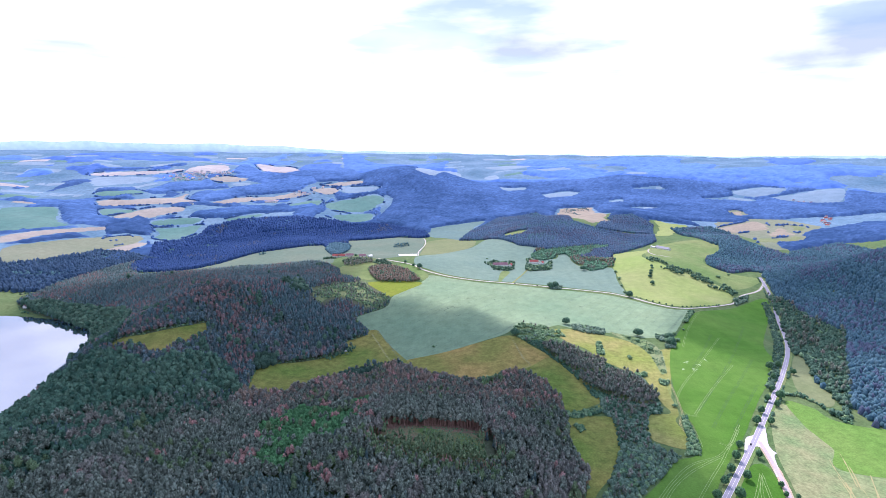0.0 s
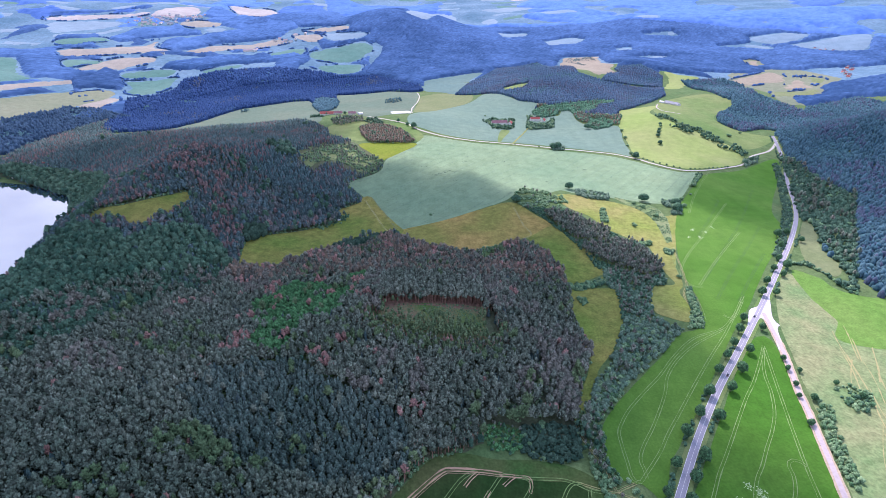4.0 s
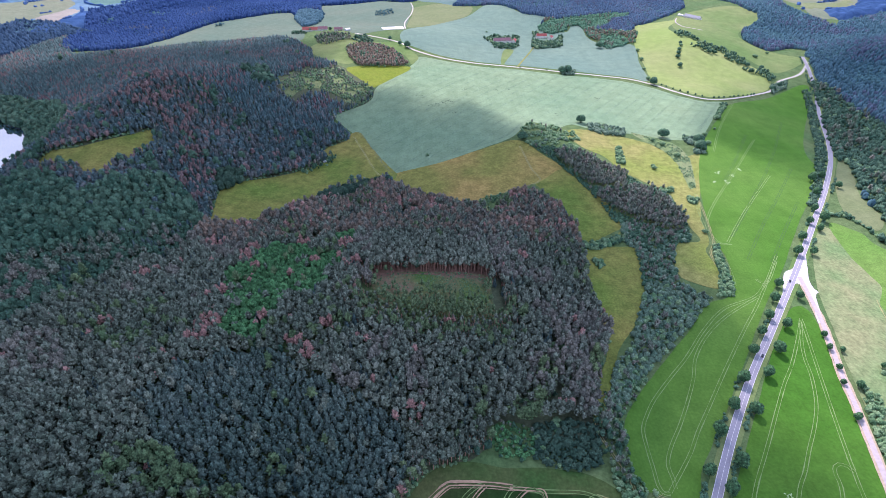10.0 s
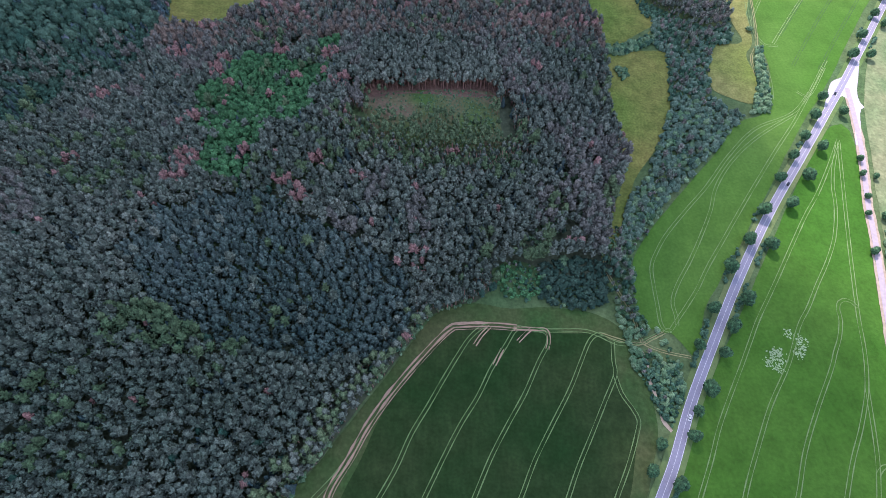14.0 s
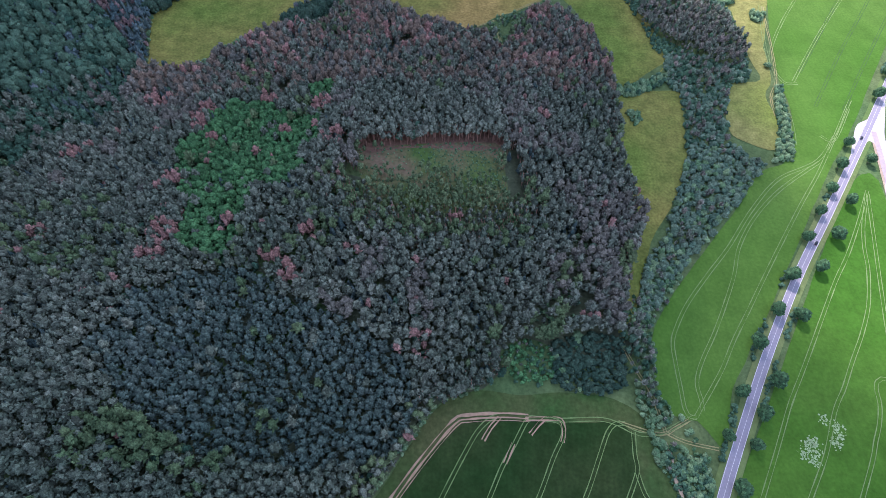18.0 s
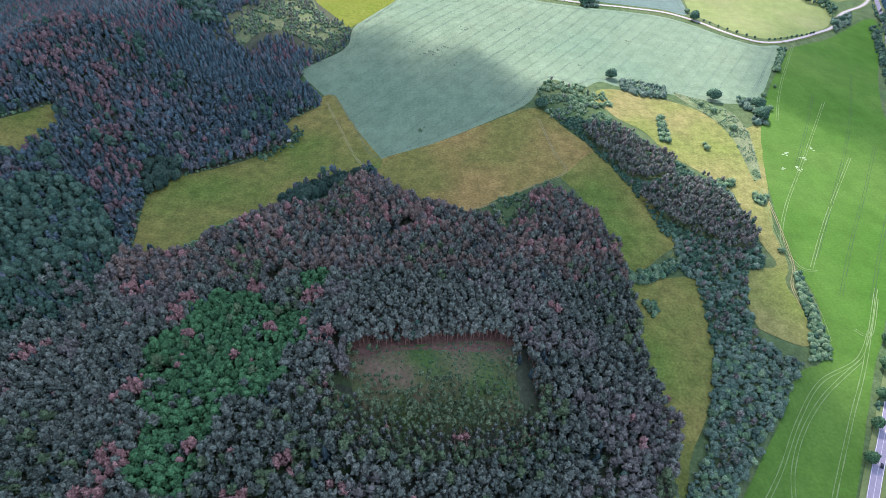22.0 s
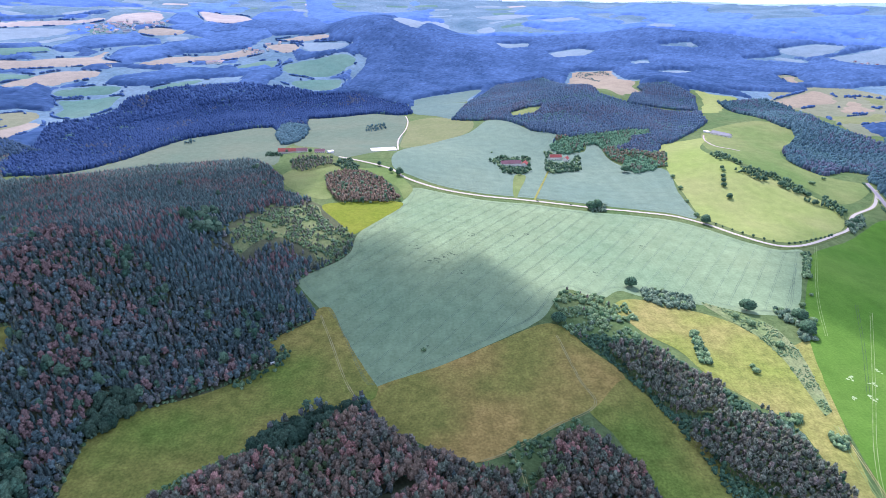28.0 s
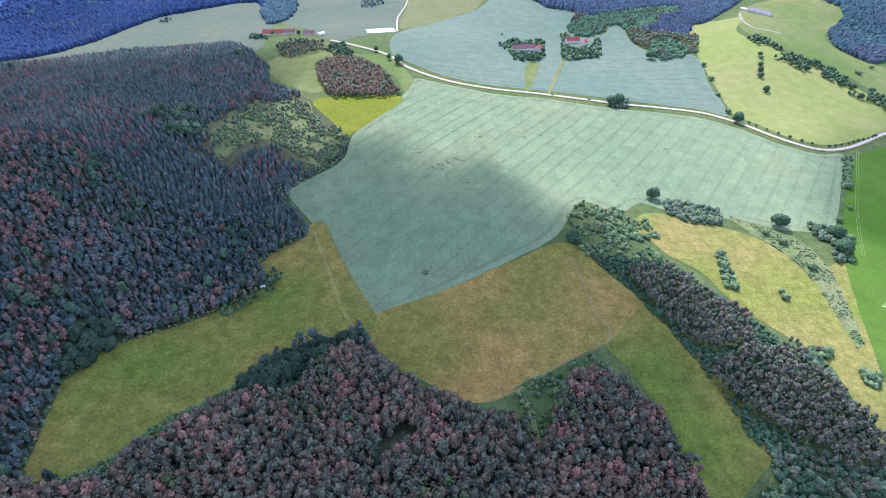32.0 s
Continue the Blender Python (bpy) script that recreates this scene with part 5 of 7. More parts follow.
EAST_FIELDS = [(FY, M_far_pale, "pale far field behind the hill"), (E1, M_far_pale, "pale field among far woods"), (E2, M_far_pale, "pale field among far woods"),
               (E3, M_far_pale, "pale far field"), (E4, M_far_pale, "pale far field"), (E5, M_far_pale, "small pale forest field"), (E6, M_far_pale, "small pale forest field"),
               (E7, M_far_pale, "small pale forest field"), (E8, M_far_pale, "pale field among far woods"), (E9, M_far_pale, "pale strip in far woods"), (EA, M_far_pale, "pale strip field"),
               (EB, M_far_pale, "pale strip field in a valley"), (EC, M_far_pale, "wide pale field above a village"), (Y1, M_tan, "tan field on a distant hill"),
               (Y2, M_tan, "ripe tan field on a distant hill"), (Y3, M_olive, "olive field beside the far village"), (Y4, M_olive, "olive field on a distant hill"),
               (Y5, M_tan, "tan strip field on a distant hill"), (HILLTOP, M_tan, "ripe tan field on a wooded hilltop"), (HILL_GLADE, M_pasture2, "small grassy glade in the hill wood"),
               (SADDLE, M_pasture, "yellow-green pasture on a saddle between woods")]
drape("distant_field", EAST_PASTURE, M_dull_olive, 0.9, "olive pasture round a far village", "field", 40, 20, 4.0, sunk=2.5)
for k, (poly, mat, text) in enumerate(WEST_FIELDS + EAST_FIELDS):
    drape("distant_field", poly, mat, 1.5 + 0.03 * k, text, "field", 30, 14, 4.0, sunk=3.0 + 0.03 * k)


# ---- roads ----
def road_thing(name, label, kind="structure"):
    return tagged(new(name), label, "road", kind=kind)


road = road_thing("road", "straight two-lane asphalt road with white edge lines")
part_road = ribbon("carriageway", ROAD_MAIN, 6.8, M_asphalt, 0.75, road)
for s in (-3.1, 3.1):
    ribbon("edge_line", ROAD_MAIN, 0.28, M_line, 0.80, road, shift=s)
ribbon("centre_line", ROAD_MAIN, 0.20, M_line, 0.80, road, shift=0.1)
for s in (-5.0, 5.0):
    ob = ribbon("verge", ROAD_MAIN, 3.6, M_pasture2, 0.50, road, shift=s)
ribbon("carriageway", [(20, 70), (-50, -60), (-170, -270)], 6.8, M_asphalt, 0.75, road)
side = road_thing("road_side", "narrow mauve side road with sandy edges")
ribbon("carriageway", ROAD_SIDE, 4.2, M_side, 0.72, side)
for s in (-2.9, 2.9):
    ribbon("shoulder", ROAD_SIDE, 2.0, M_sand, 0.54, side, shift=s, ragged=0.5)
apron = drape("road_apron", JUNCTION, M_concrete, 0.60, "pale paved junction apron where two roads meet", "road", 6, 3, 0.2)
lane = road_thing("lane", "pale lane curving between wheat and pasture")
ribbon("carriageway", LANE, 5.4, M_gravel, 0.60, lane)
for s in (-5.0, 5.0):
    ribbon("verge", LANE, 2.2, M_pasture2, 0.45, lane, shift=s * 0.8)
lane2 = road_thing("lane_gravel", "winding pale gravel lane beside the sheet barn")
ribbon("carriageway", SHED_LANE, 3.2, M_gravel, 0.70, lane2)
lane4 = road_thing("barn_lane", "pale lane curving round to the cattle barn")
ribbon("carriageway", BARN_LANE, 3.5, M_side, 0.60, lane4)
lane3 = road_thing("farm_track", "straight sandy farm track up to a farmstead")
ribbon("carriageway", FARM_LANE, 3.5, M_dry, 0.55, lane3)
drape("grass_strip", FARM_STRIP, M_pasture2, 0.40, "yellow-green grass strip below a farmstead", "grass strip", 8, 4, 0.3)


def wheel_tracks(field, lines, mat, lift, width=0.5, gauge=2.3):
    for pts in lines:
        for s in (-gauge / 2, gauge / 2):
            ribbon("wheel_track", pts, width, mat, lift, field, 2.5, s, ragged=0.6)


wheel_tracks(center, CENTER_TRACKS, M_tyre_mark, 0.56)
wheel_tracks(between, WEDGE_TRACKS, M_tyre_mark, 0.42)
wheel_tracks(green, GREEN_TRACKS, M_tyre_mark, 0.42)
wheel_tracks(green, GREEN_RUTS, M_tyre_green, 0.42, 0.5)
dirt = road_thing("dirt_track", "pinkish bare dirt track round the dark crop")
for s, w in ((-1.5, 1.3), (1.0, 1.0), (2.7, 0.4)):
    ribbon("rut", DIRT_TRACK, w, M_dirt, 0.60 + 0.01 * s, dirt, 2.5, s, ragged=0.8)
for pts in DIRT_SPURS:
    for s in (-1.0, 1.0):
        ribbon("rut", pts, 0.6, M_dirt, 0.62, dirt, 2, s, ragged=1.0)
ribbon("field_exit", [(127, 328), (129, 317), (128, 309), (129, 301), (130, 290), (130, 282), (134, 275)], 1.7, M_sand, 0.50, dirt, 2, ragged=0.9)
path = road_thing("meadow_path", "faint trodden path across the meadows")
for pts in PATHS:
    for s in (-0.8, 0.8):
        ribbon("rut", pts, 0.6, M_path, 0.44, path, 4, s, ragged=0.7)

# wheel lines through the wheat, parallel, clipped to the field
du = np.array([0.62, 0.785])
dn = np.array([0.785, -0.62])
for ob, poly, a, b, gap in ((wheat, WHEAT, du, dn, 18.0), (north, NORTH, np.array([0.99, -0.06]), np.array([0.06, 0.99]), 21.0)):
    c0 = np.array(poly).mean(0)
    for k in range(-30, 31):
        ts = np.arange(-520, 520, 5.0)
        wob = np.array([1.2 * noise.noise(Vector((t * 0.012, k * 0.3, 9.0))) for t in ts])
        q = c0 + np.outer(ts, a) + np.outer(k * gap + wob, b)
        ok = inside(q[:, 0], q[:, 1], poly) & (gap_to(q[:, 0], q[:, 1], poly) > 6)
        idx = np.nonzero(ok)[0]
        if len(idx) < 4:
            continue
        for seg in np.split(idx, np.nonzero(np.diff(idx) > 1)[0] + 1):
            if len(seg) > 3:
                for s in (-0.9, 0.9):
                    ribbon("wheel_track", q[seg], 0.27, M_tyre_dark, 0.34, ob, shift=s, rounded=False, ragged=1.1)

for ob, poly in ((wheat, WHEAT), (north, NORTH)):
    ring = smooth_line(poly, 12, True)
    sgn = 1.0 if sum(a[0] * b[1] - b[0] * a[1] for a, b in zip(poly, poly[1:] + poly[:1])) < 0 else -1.0
    for s in (8.1, 9.9):
        ribbon("wheel_track", np.concatenate([ring, ring[:1]]), 0.32, M_tyre_dark, 0.34, ob, shift=sgn * s)

hay = bpy.data.objects["hay_meadow"]
for k in range(26):
    u = random.uniform(0, 1)
    c = np.array([330 + 95 * u + random.uniform(0, 25), 320 + 190 * u + random.uniform(-70, 40)])
    d = np.array([0.36, 0.93]) if k % 3 else np.array([0.55, 0.83])
    ts = np.linspace(-random.uniform(14, 40), random.uniform(14, 40), 16)
    q = c + np.outer(ts, d) + np.outer(1.5 * np.sin(ts * 0.05 + k), [d[1], -d[0]])
    q = q[inside(q[:, 0], q[:, 1], MEADOW_R) & (gap_to(q[:, 0], q[:, 1], MEADOW_R) > 4)]
    if len(q) > 4:
        ribbon("mowing_streak", q, random.uniform(0.5, 1.3), M_path, 0.42, hay, shift=0.0, ragged=0.9)

# flattened and darker spots in the crops
def spots(field, name, places, mat, lift, r0, r1, n, wide=0.9):
    for px, py in places:
        for _ in range(n):
            cx, cy = px + random.gauss(0, r1 * wide), py + random.gauss(0, r1 * wide)
            r, a0 = random.uniform(r0, r1), random.uniform(0, 6.28)
            V = [(cx, cy)] + [(cx + math.cos(a0 + k * 0.785) * r * random.uniform(0.4, 1.2), cy + math.sin(a0 + k * 0.785) * r * random.uniform(0.4, 1.2)) for k in range(8)]
            V = np.array(V)
            mesh_object(name, np.column_stack([V, land(V[:, 0], V[:, 1]) + lift]), [(0, 1 + k, 1 + (k + 1) % 8) for k in range(8)], mat, field)


spots(between, "flattened_patch", LODGED, M_lodged, 0.40, 0.18, 0.85, 40, 2.1)
spots(green, "flattened_patch", [(397, 817), (412, 808), (397, 788), (433, 828), (380, 788)], M_lodged, 0.40, 0.6, 2.0, 7)
spots(wheat, "sunken_patch", DARKSP, M_sunken, 0.36, 0.5, 1.9, 9, 1.6)

# ---- foliage shapes ----
rng = np.random.default_rng(7)
PHI = (1 + 5 ** 0.5) / 2
ICO_V = np.array([(-1, PHI, 0), (1, PHI, 0), (-1, -PHI, 0), (1, -PHI, 0), (0, -1, PHI), (0, 1, PHI), (0, -1, -PHI), (0, 1, -PHI),
                  (PHI, 0, -1), (PHI, 0, 1), (-PHI, 0, -1), (-PHI, 0, 1)]) / math.hypot(1, PHI)
ICO_F = np.array([(0, 11, 5), (0, 5, 1), (0, 1, 7), (0, 7, 10), (0, 10, 11), (1, 5, 9), (5, 11, 4), (11, 10, 2), (10, 7, 6), (7, 1, 8),
                  (3, 9, 4), (3, 4, 2), (3, 2, 6), (3, 6, 8), (3, 8, 9), (4, 9, 5), (2, 4, 11), (6, 2, 10), (8, 6, 7), (9, 8, 1)])
ICO_F = ICO_F[ICO_V[ICO_F].mean(1)[:, 2] > -0.6]      # the underside of a clump stays open


def clump(c, r, flat=0.8, rough=0.28):
    v = ICO_V * (1 + rng.uniform(-rough, rough, (12, 1)))
    a = rng.uniform(0, 6.28)
    rot = np.array([[math.cos(a), -math.sin(a), 0], [math.sin(a), math.cos(a), 0], [0, 0, 1]])
    return (v @ rot.T) * (r, r, r * flat) + c, ICO_F


def gather(bits):
    V, F, n = [], [], 0
    for v, f in bits:
        V.append(v)
        F.append(f + n)
        n += len(v)
    return np.concatenate(V), np.concatenate(F)


def pole(h, r0, r1, sides=5, base=(0, 0, 0), lean=(0, 0)):
    a = np.arange(sides) * 2 * math.pi / sides
    lo = np.column_stack([np.cos(a) * r0, np.sin(a) * r0, np.zeros(sides)]) + base
    hi = np.column_stack([np.cos(a) * r1 + lean[0], np.sin(a) * r1 + lean[1], np.full(sides, h)]) + base
    f = [(i, (i + 1) % sides, sides + (i + 1) % sides) for i in range(sides)] + [(i, sides + (i + 1) % sides, sides + i) for i in range(sides)]
    return np.concatenate([lo, hi]), np.array(f)


def tufted(h, w, low, n, reach, blunt, lift, lobes=0.2, taper=0.0, core=0.78):
    """A crown of n needle or leaf tufts standing out of a closed core, from low * h up to h."""
    mid, half = h * (low + 1) / 2, h * (1 - low) / 2
    bits = [clump((0, 0, mid), 1.0, 1.0, 0.16)]
    v = (bits[0][0] - (0, 0, mid)) * (w * core, w * core, half * core * 1.1)
    v[:, :2] *= (1 - taper * np.clip(v[:, 2:] / half, 0, 1))
    bits[0] = (v + (0, 0, mid), bits[0][1])
    ph = rng.uniform(0, 6.28, 2)
    for k in range(n):
        u = (k + 0.5) / n
        cz, a = 1 - 1.45 * u, k * 2.39996 + rng.uniform(-0.35, 0.35)
        sz = math.sqrt(max(0, 1 - cz * cz))
        swell = 1 + lobes * math.sin(2 * a + ph[0]) + lobes * 0.7 * math.sin(3 * a + ph[1] + 2 * cz)
        out = np.array([sz * math.cos(a), sz * math.sin(a), cz])
        swell *= 1 - taper * max(0.0, cz)
        c = out * (w * 0.78 * swell, w * 0.78 * swell, half * 0.86) + (0, 0, mid)
        d = out + (0, 0, lift)
        d = d / np.linalg.norm(d)
        e = np.cross(d, (0.3, 0.5, 0.81))
        e = e / np.linalg.norm(e)
        f = np.cross(d, e)
        r, L = w * blunt * rng.uniform(0.75, 1.25), w * reach * rng.uniform(0.7, 1.3)
        q = rng.uniform(0, 1.57) + np.arange(4) * 1.5708
        ring = c - d * L * 0.35 + np.outer(np.cos(q) * r, e) + np.outer(np.sin(q) * r, f) + rng.uniform(-0.15, 0.15, (4, 3)) * r
        bits.append((np.concatenate([ring, [c + d * L]]), np.array([(0, 1, 4), (1, 2, 4), (2, 3, 4), (3, 0, 4)])))
    return gather(bits)


def pine_crown(n=16, h=15.5, w=2.6, low=0.40):
    """A Scots pine's irregular rounded crown of needle tufts."""
    return tufted(h, w, low, n, 0.52, 0.42 * (16 / n) ** 0.4, 0.6, 0.25, 0.36, 0.7)


def leaf_crown(n=22, h=13.0, w=3.7, low=0.25):
    """A broad-leaved crown of blunt leaf tufts, for trees inside a wood."""
    return tufted(h, w, low, n, 0.42, 0.46 * (22 / n) ** 0.4, 0.45, 0.32, 0.15)


def spruce_crown(h=16.0, tiers=4):
    """A pointed conifer of jagged tiers."""
    V, F, n = [], [], 0
    for k in range(tiers):
        z0, z1 = h * (0.16 + 0.25 * k), h * (0.60 + 0.20 * k)
        r = 2.7 * (1 - 0.26 * k)
        a = np.arange(8) * math.pi / 4 + rng.uniform(0, 1)
        rr = r * np.where(np.arange(8) % 2, 0.62, 1.05) * rng.uniform(0.85, 1.15, 8)
        V.append(np.concatenate([np.column_stack([np.cos(a) * rr, np.sin(a) * rr, z0 - 0.3 * rr + rng.uniform(-0.4, 0.4, 8)]), [[0, 0, z1]]]))
        F.append(np.array([(i, (i + 1) % 8, 8) for i in range(8)]) + n)
        n += 9
    return np.concatenate(V), np.concatenate(F)


def dome(r, h):
    """A far crown: an uneven cap."""
    a = np.arange(4) * 1.5708
    low = np.column_stack([np.cos(a) * r, np.sin(a) * r, np.zeros(4)]) * rng.uniform(0.8, 1.15, (4, 1))
    mid = np.column_stack([np.cos(a + 0.6) * r * 0.78, np.sin(a + 0.6) * r * 0.78, np.full(4, h * 0.66)]) * rng.uniform(0.85, 1.15, (4, 1))
    V = np.concatenate([low, mid, [[rng.uniform(-0.2, 0.2) * r, rng.uniform(-0.2, 0.2) * r, h * rng.uniform(0.9, 1.1)]]])
    F = []
    for i in range(4):
        j = (i + 1) % 4
        F += [(i, j, 4 + i), (j, 4 + j, 4 + i), (4 + i, 4 + j, 8)]
    return V, np.array(F)


def planted(kinds, P, scale, tint, which):
    """Copies of the shapes at points P (x, y, z), each turned and sized; returns corners, faces, tints."""
    VV, FF, TT, n = [], [], [], 0
    for k, (v, f) in enumerate(kinds):
        m = which == k
        if not m.any():
            continue
        a = rng.uniform(0, 6.28, m.sum())
        ca, sa = np.cos(a)[:, None], np.sin(a)[:, None]
        s = scale[m][:, None]
        x = (v[None, :, 0] * ca - v[None, :, 1] * sa) * s + P[m, 0:1]
        y = (v[None, :, 0] * sa + v[None, :, 1] * ca) * s + P[m, 1:2]
        z = v[None, :, 2] * s * rng.uniform(0.9, 1.1, (m.sum(), 1)) + P[m, 2:3]
        VV.append(np.stack([x, y, z], -1).reshape(-1, 3))
        FF.append((f[None] + (np.arange(m.sum()) * len(v))[:, None, None] + n).reshape(-1, 3))
        TT.append(np.repeat(tint[m], len(v)))
        n += m.sum() * len(v)
    return np.concatenate(VV), np.concatenate(FF), np.concatenate(TT)


def scatter(poly, spacing, holes=(), jitter=0.44, edge=0.0):
    p = np.array(poly, float)
    lo, hi = p.min(0), p.max(0)
    xs, ys = np.arange(lo[0], hi[0], spacing), np.arange(lo[1], hi[1], spacing * 0.87)
    X, Y = np.meshgrid(xs, ys)
    X = X + (np.arange(len(ys)) % 2)[:, None] * spacing / 2
    X, Y = X.ravel() + rng.uniform(-jitter, jitter, X.size) * spacing, Y.ravel() + rng.uniform(-jitter, jitter, X.size) * spacing
    ok = inside(X, Y, poly)
    for h in holes:
        ok &= ~inside(X, Y, h)
    return X[ok], Y[ok]


def patchy(x, y, scale, seed):
    return np.array([noise.noise(Vector((a * scale, b * scale, seed))) for a, b in zip(x, y)])


def stand(name, groups, label, trunks=None, thick=0.24, tall=1.0):
    """A wood: an Empty with one mesh for each sort of crown, and one for the trunks."""
    ob = tagged(new(name), label, "wood", kind="stuff")
    for pname, kinds, mat, P, s, t in groups:
        if len(P):
            V, F, T = planted(kinds, P, s, t, rng.integers(0, len(kinds), len(P)))
            mesh_object(pname, V, F, mat, ob, T)["kind"] = "stuff"
    if trunks is not None and len(trunks):
        V, F, T = planted([pole(13.5, thick, thick * 0.55, 4)], trunks, np.full(len(trunks), tall), np.zeros(len(trunks)), np.zeros(len(trunks), int))
        mesh_object("trunks", V, F, M_bark, ob)["kind"] = "stuff"
    return ob


def young_crown(n=15, h=12.5, w=2.5):
    """A dense conical plantation tree, branched to the ground."""
    return tufted(h, w, 0.05, n, 0.58, 0.44, 0.35, 0.15, 0.6, 0.72)


PINES = [pine_crown(18, low=0.40) for _ in range(12)]
YOUNG = [young_crown() for _ in range(8)]
POINTED = [spruce_crown(10.5, 2) for _ in range(8)]
TALL_PINES = [pine_crown(13, 16.8, 2.4, 0.46) for _ in range(6)]
PINES_LOW = [pine_crown(8, 11.5, 2.6, 0.25) for _ in range(8)]
EDGE_PINES = [pine_crown(14, 12.0, 2.4, 0.04) for _ in range(6)]
SPRUCES = [spruce_crown(11.0, 3) for _ in range(6)]
BROADS = [leaf_crown(16, 12.5, 2.9, 0.2) for _ in range(6)]
BROADS_LOW = [leaf_crown(8, 12, 3.4, 0.12) for _ in range(6)]
ROUNDS = [leaf_crown(20, 7.0, 3.6, -0.05) for _ in range(6)]
BIG_ROUNDS = [tufted(7.4, 3.5, -0.05, 60, 0.24, 0.24, 0.4, 0.3, 0.1, 0.84) for _ in range(5)]
SHRUBS = [leaf_crown(9, 3.2, 1.9, -0.1) for _ in range(6)]
SPIRES = [dome(1.0, 2.9) for _ in range(10)]
DOMES = [dome(1.0, 1.25) for _ in range(10)]


def at_ground(x, y, dz=0.0):
    return np.column_stack([x, y, land(x, y) + dz])


# ---- the near pine forest and the western hill ----
def in_spots(x, y, spots):
    """True where a point lies in one of the ragged rounds (x, y, radius)."""
    hit, wob = np.zeros(len(x), bool), patchy(x, y, 0.09, 8.0)
    for cx, cy, r in spots:
        hit |= np.hypot(x - cx, y - cy) < r * (1 + 0.8 * wob)
    return hit


HOLES = [(-118, 432, 4), (-112, 435, 3), (-127, 622, 6), (-119, 630, 4), (-36, 672, 8), (-26, 680, 7), (-60, 398, 3), (20, 420, 3)]
open_land = [MEADOW_HEDGE, EDGE_BROAD2, BROAD_W, SE_GLADE, TIP, PINE_BLOCK, GRASS_TAIL, GAP_MEADOW, M_LEFT, M_LAKE, CLEARING, LAKE, M_BROWN, WHEAT, CENTER]
x, y = scatter(NEAR_FOREST, 3.85, open_land)
ok = (gap_to(x, y, M_LEFT) > 8) & ~in_spots(x, y, HOLES)
ok &= ~inside(x + 6 * patchy(x, y, 0.05, 3.0), y, THIN_STAND) | (rng.uniform(0, 1, len(x)) < 0.45)
x, y = x[ok], y[ok]
zone_green = inside(x + 14 * patchy(x, y, 0.04, 11.0), y + 14 * patchy(x, y, 0.04, 12.0), GREENWOOD)
zone_lake = inside(x, y, LAKEWOOD)
n1, n2, n3 = patchy(x, y, 0.012, 1.0), patchy(x, y, 0.035, 5.0), rng.uniform(0, 1, len(x))
zone_young = inside(x + 12 * n2, y + 12 * n1, PLANTATION)
zone_yellow = inside(x + 14 * n2, y + 14 * n1, YELLOW_PINES) | in_spots(x, y, GREEN_SPOTS)
red = ((n3 < 0.007) & ~zone_young) | ((n3 < 0.16) & (y > 640) & (n2 > 0.0)) | ((n3 < 0.72) & in_spots(x, y, DEAD_SPOTS + DEAD_SPOTS_NORTH))
broad = (zone_green & (n3 < 0.93) & ~red) | (zone_lake & (n3 < 0.75)) | ((n3 > 0.982) & ~zone_young)
edge = inside(x, y, SOUTH_EDGE) & (n3 > 0.35)
broad |= ((np.hypot(x + 96, y - 607) < 13) | (np.hypot(x + 126, y - 571) < 9)) & (n3 < 0.97)
broad |= edge
red &= ~broad
young = ~broad & ~red & zone_young & (n3 < 0.95)
to_clearing = np.where(y < 512 + 6 * n2, gap_to(x, y, CLEARING), 99.0)
olive = ~broad & ~red & ~young & ((to_clearing < 34 * n3) | (zone_yellow & (n3 < 0.7)) | ((n1 < -0.16) & (n2 < 0.12) & (n3 > 0.84)))
grey = ~broad & ~red & ~young & ~olive & (((n1 + 0.5 * n2 > 0.22) & (n3 > 0.3) & (y > 400)) | ((y > 610) & (n3 < 0.6)))
brown = grey & (y > 610) & (n3 < 0.42 + 0.5 * n2)
grey &= ~brown
spruce = ~broad & ~red & ~grey & ~brown & ~olive & ~young & (n2 < -0.15) & (n3 > 0.75)
rest = ~(broad | red | grey | brown | olive | spruce | young)
tall = ~broad & (np.abs(x + 8) < 58) & (y > 534) & (y < 588)
rest, grey, spruce, olive, red = (q & ~tall for q in (rest, grey, spruce, olive, red))
solo = (rest | olive) & ((gap_to(x, y, CLEARING) < 11) | ((gap_to(x, y, CENTER) < 16) & (y < 352)))
rest, olive = rest & ~solo, olive & ~solo
P = at_ground(x, y)
size = rng.uniform(0.70, 1.22, len(x)) * (1 + 0.14 * n1) * np.clip(0.55 + to_clearing / 60, 0, 1)
tint = np.clip(rng.normal(0.36, 0.11, len(x)) + 0.28 * n1 + 0.15 * n2 - 0.3 * np.clip((400 - y) / 90, 0, 1), 0, 1)
lit_green = broad & (zone_green | (np.hypot(x + 100, y - 590) < 40))
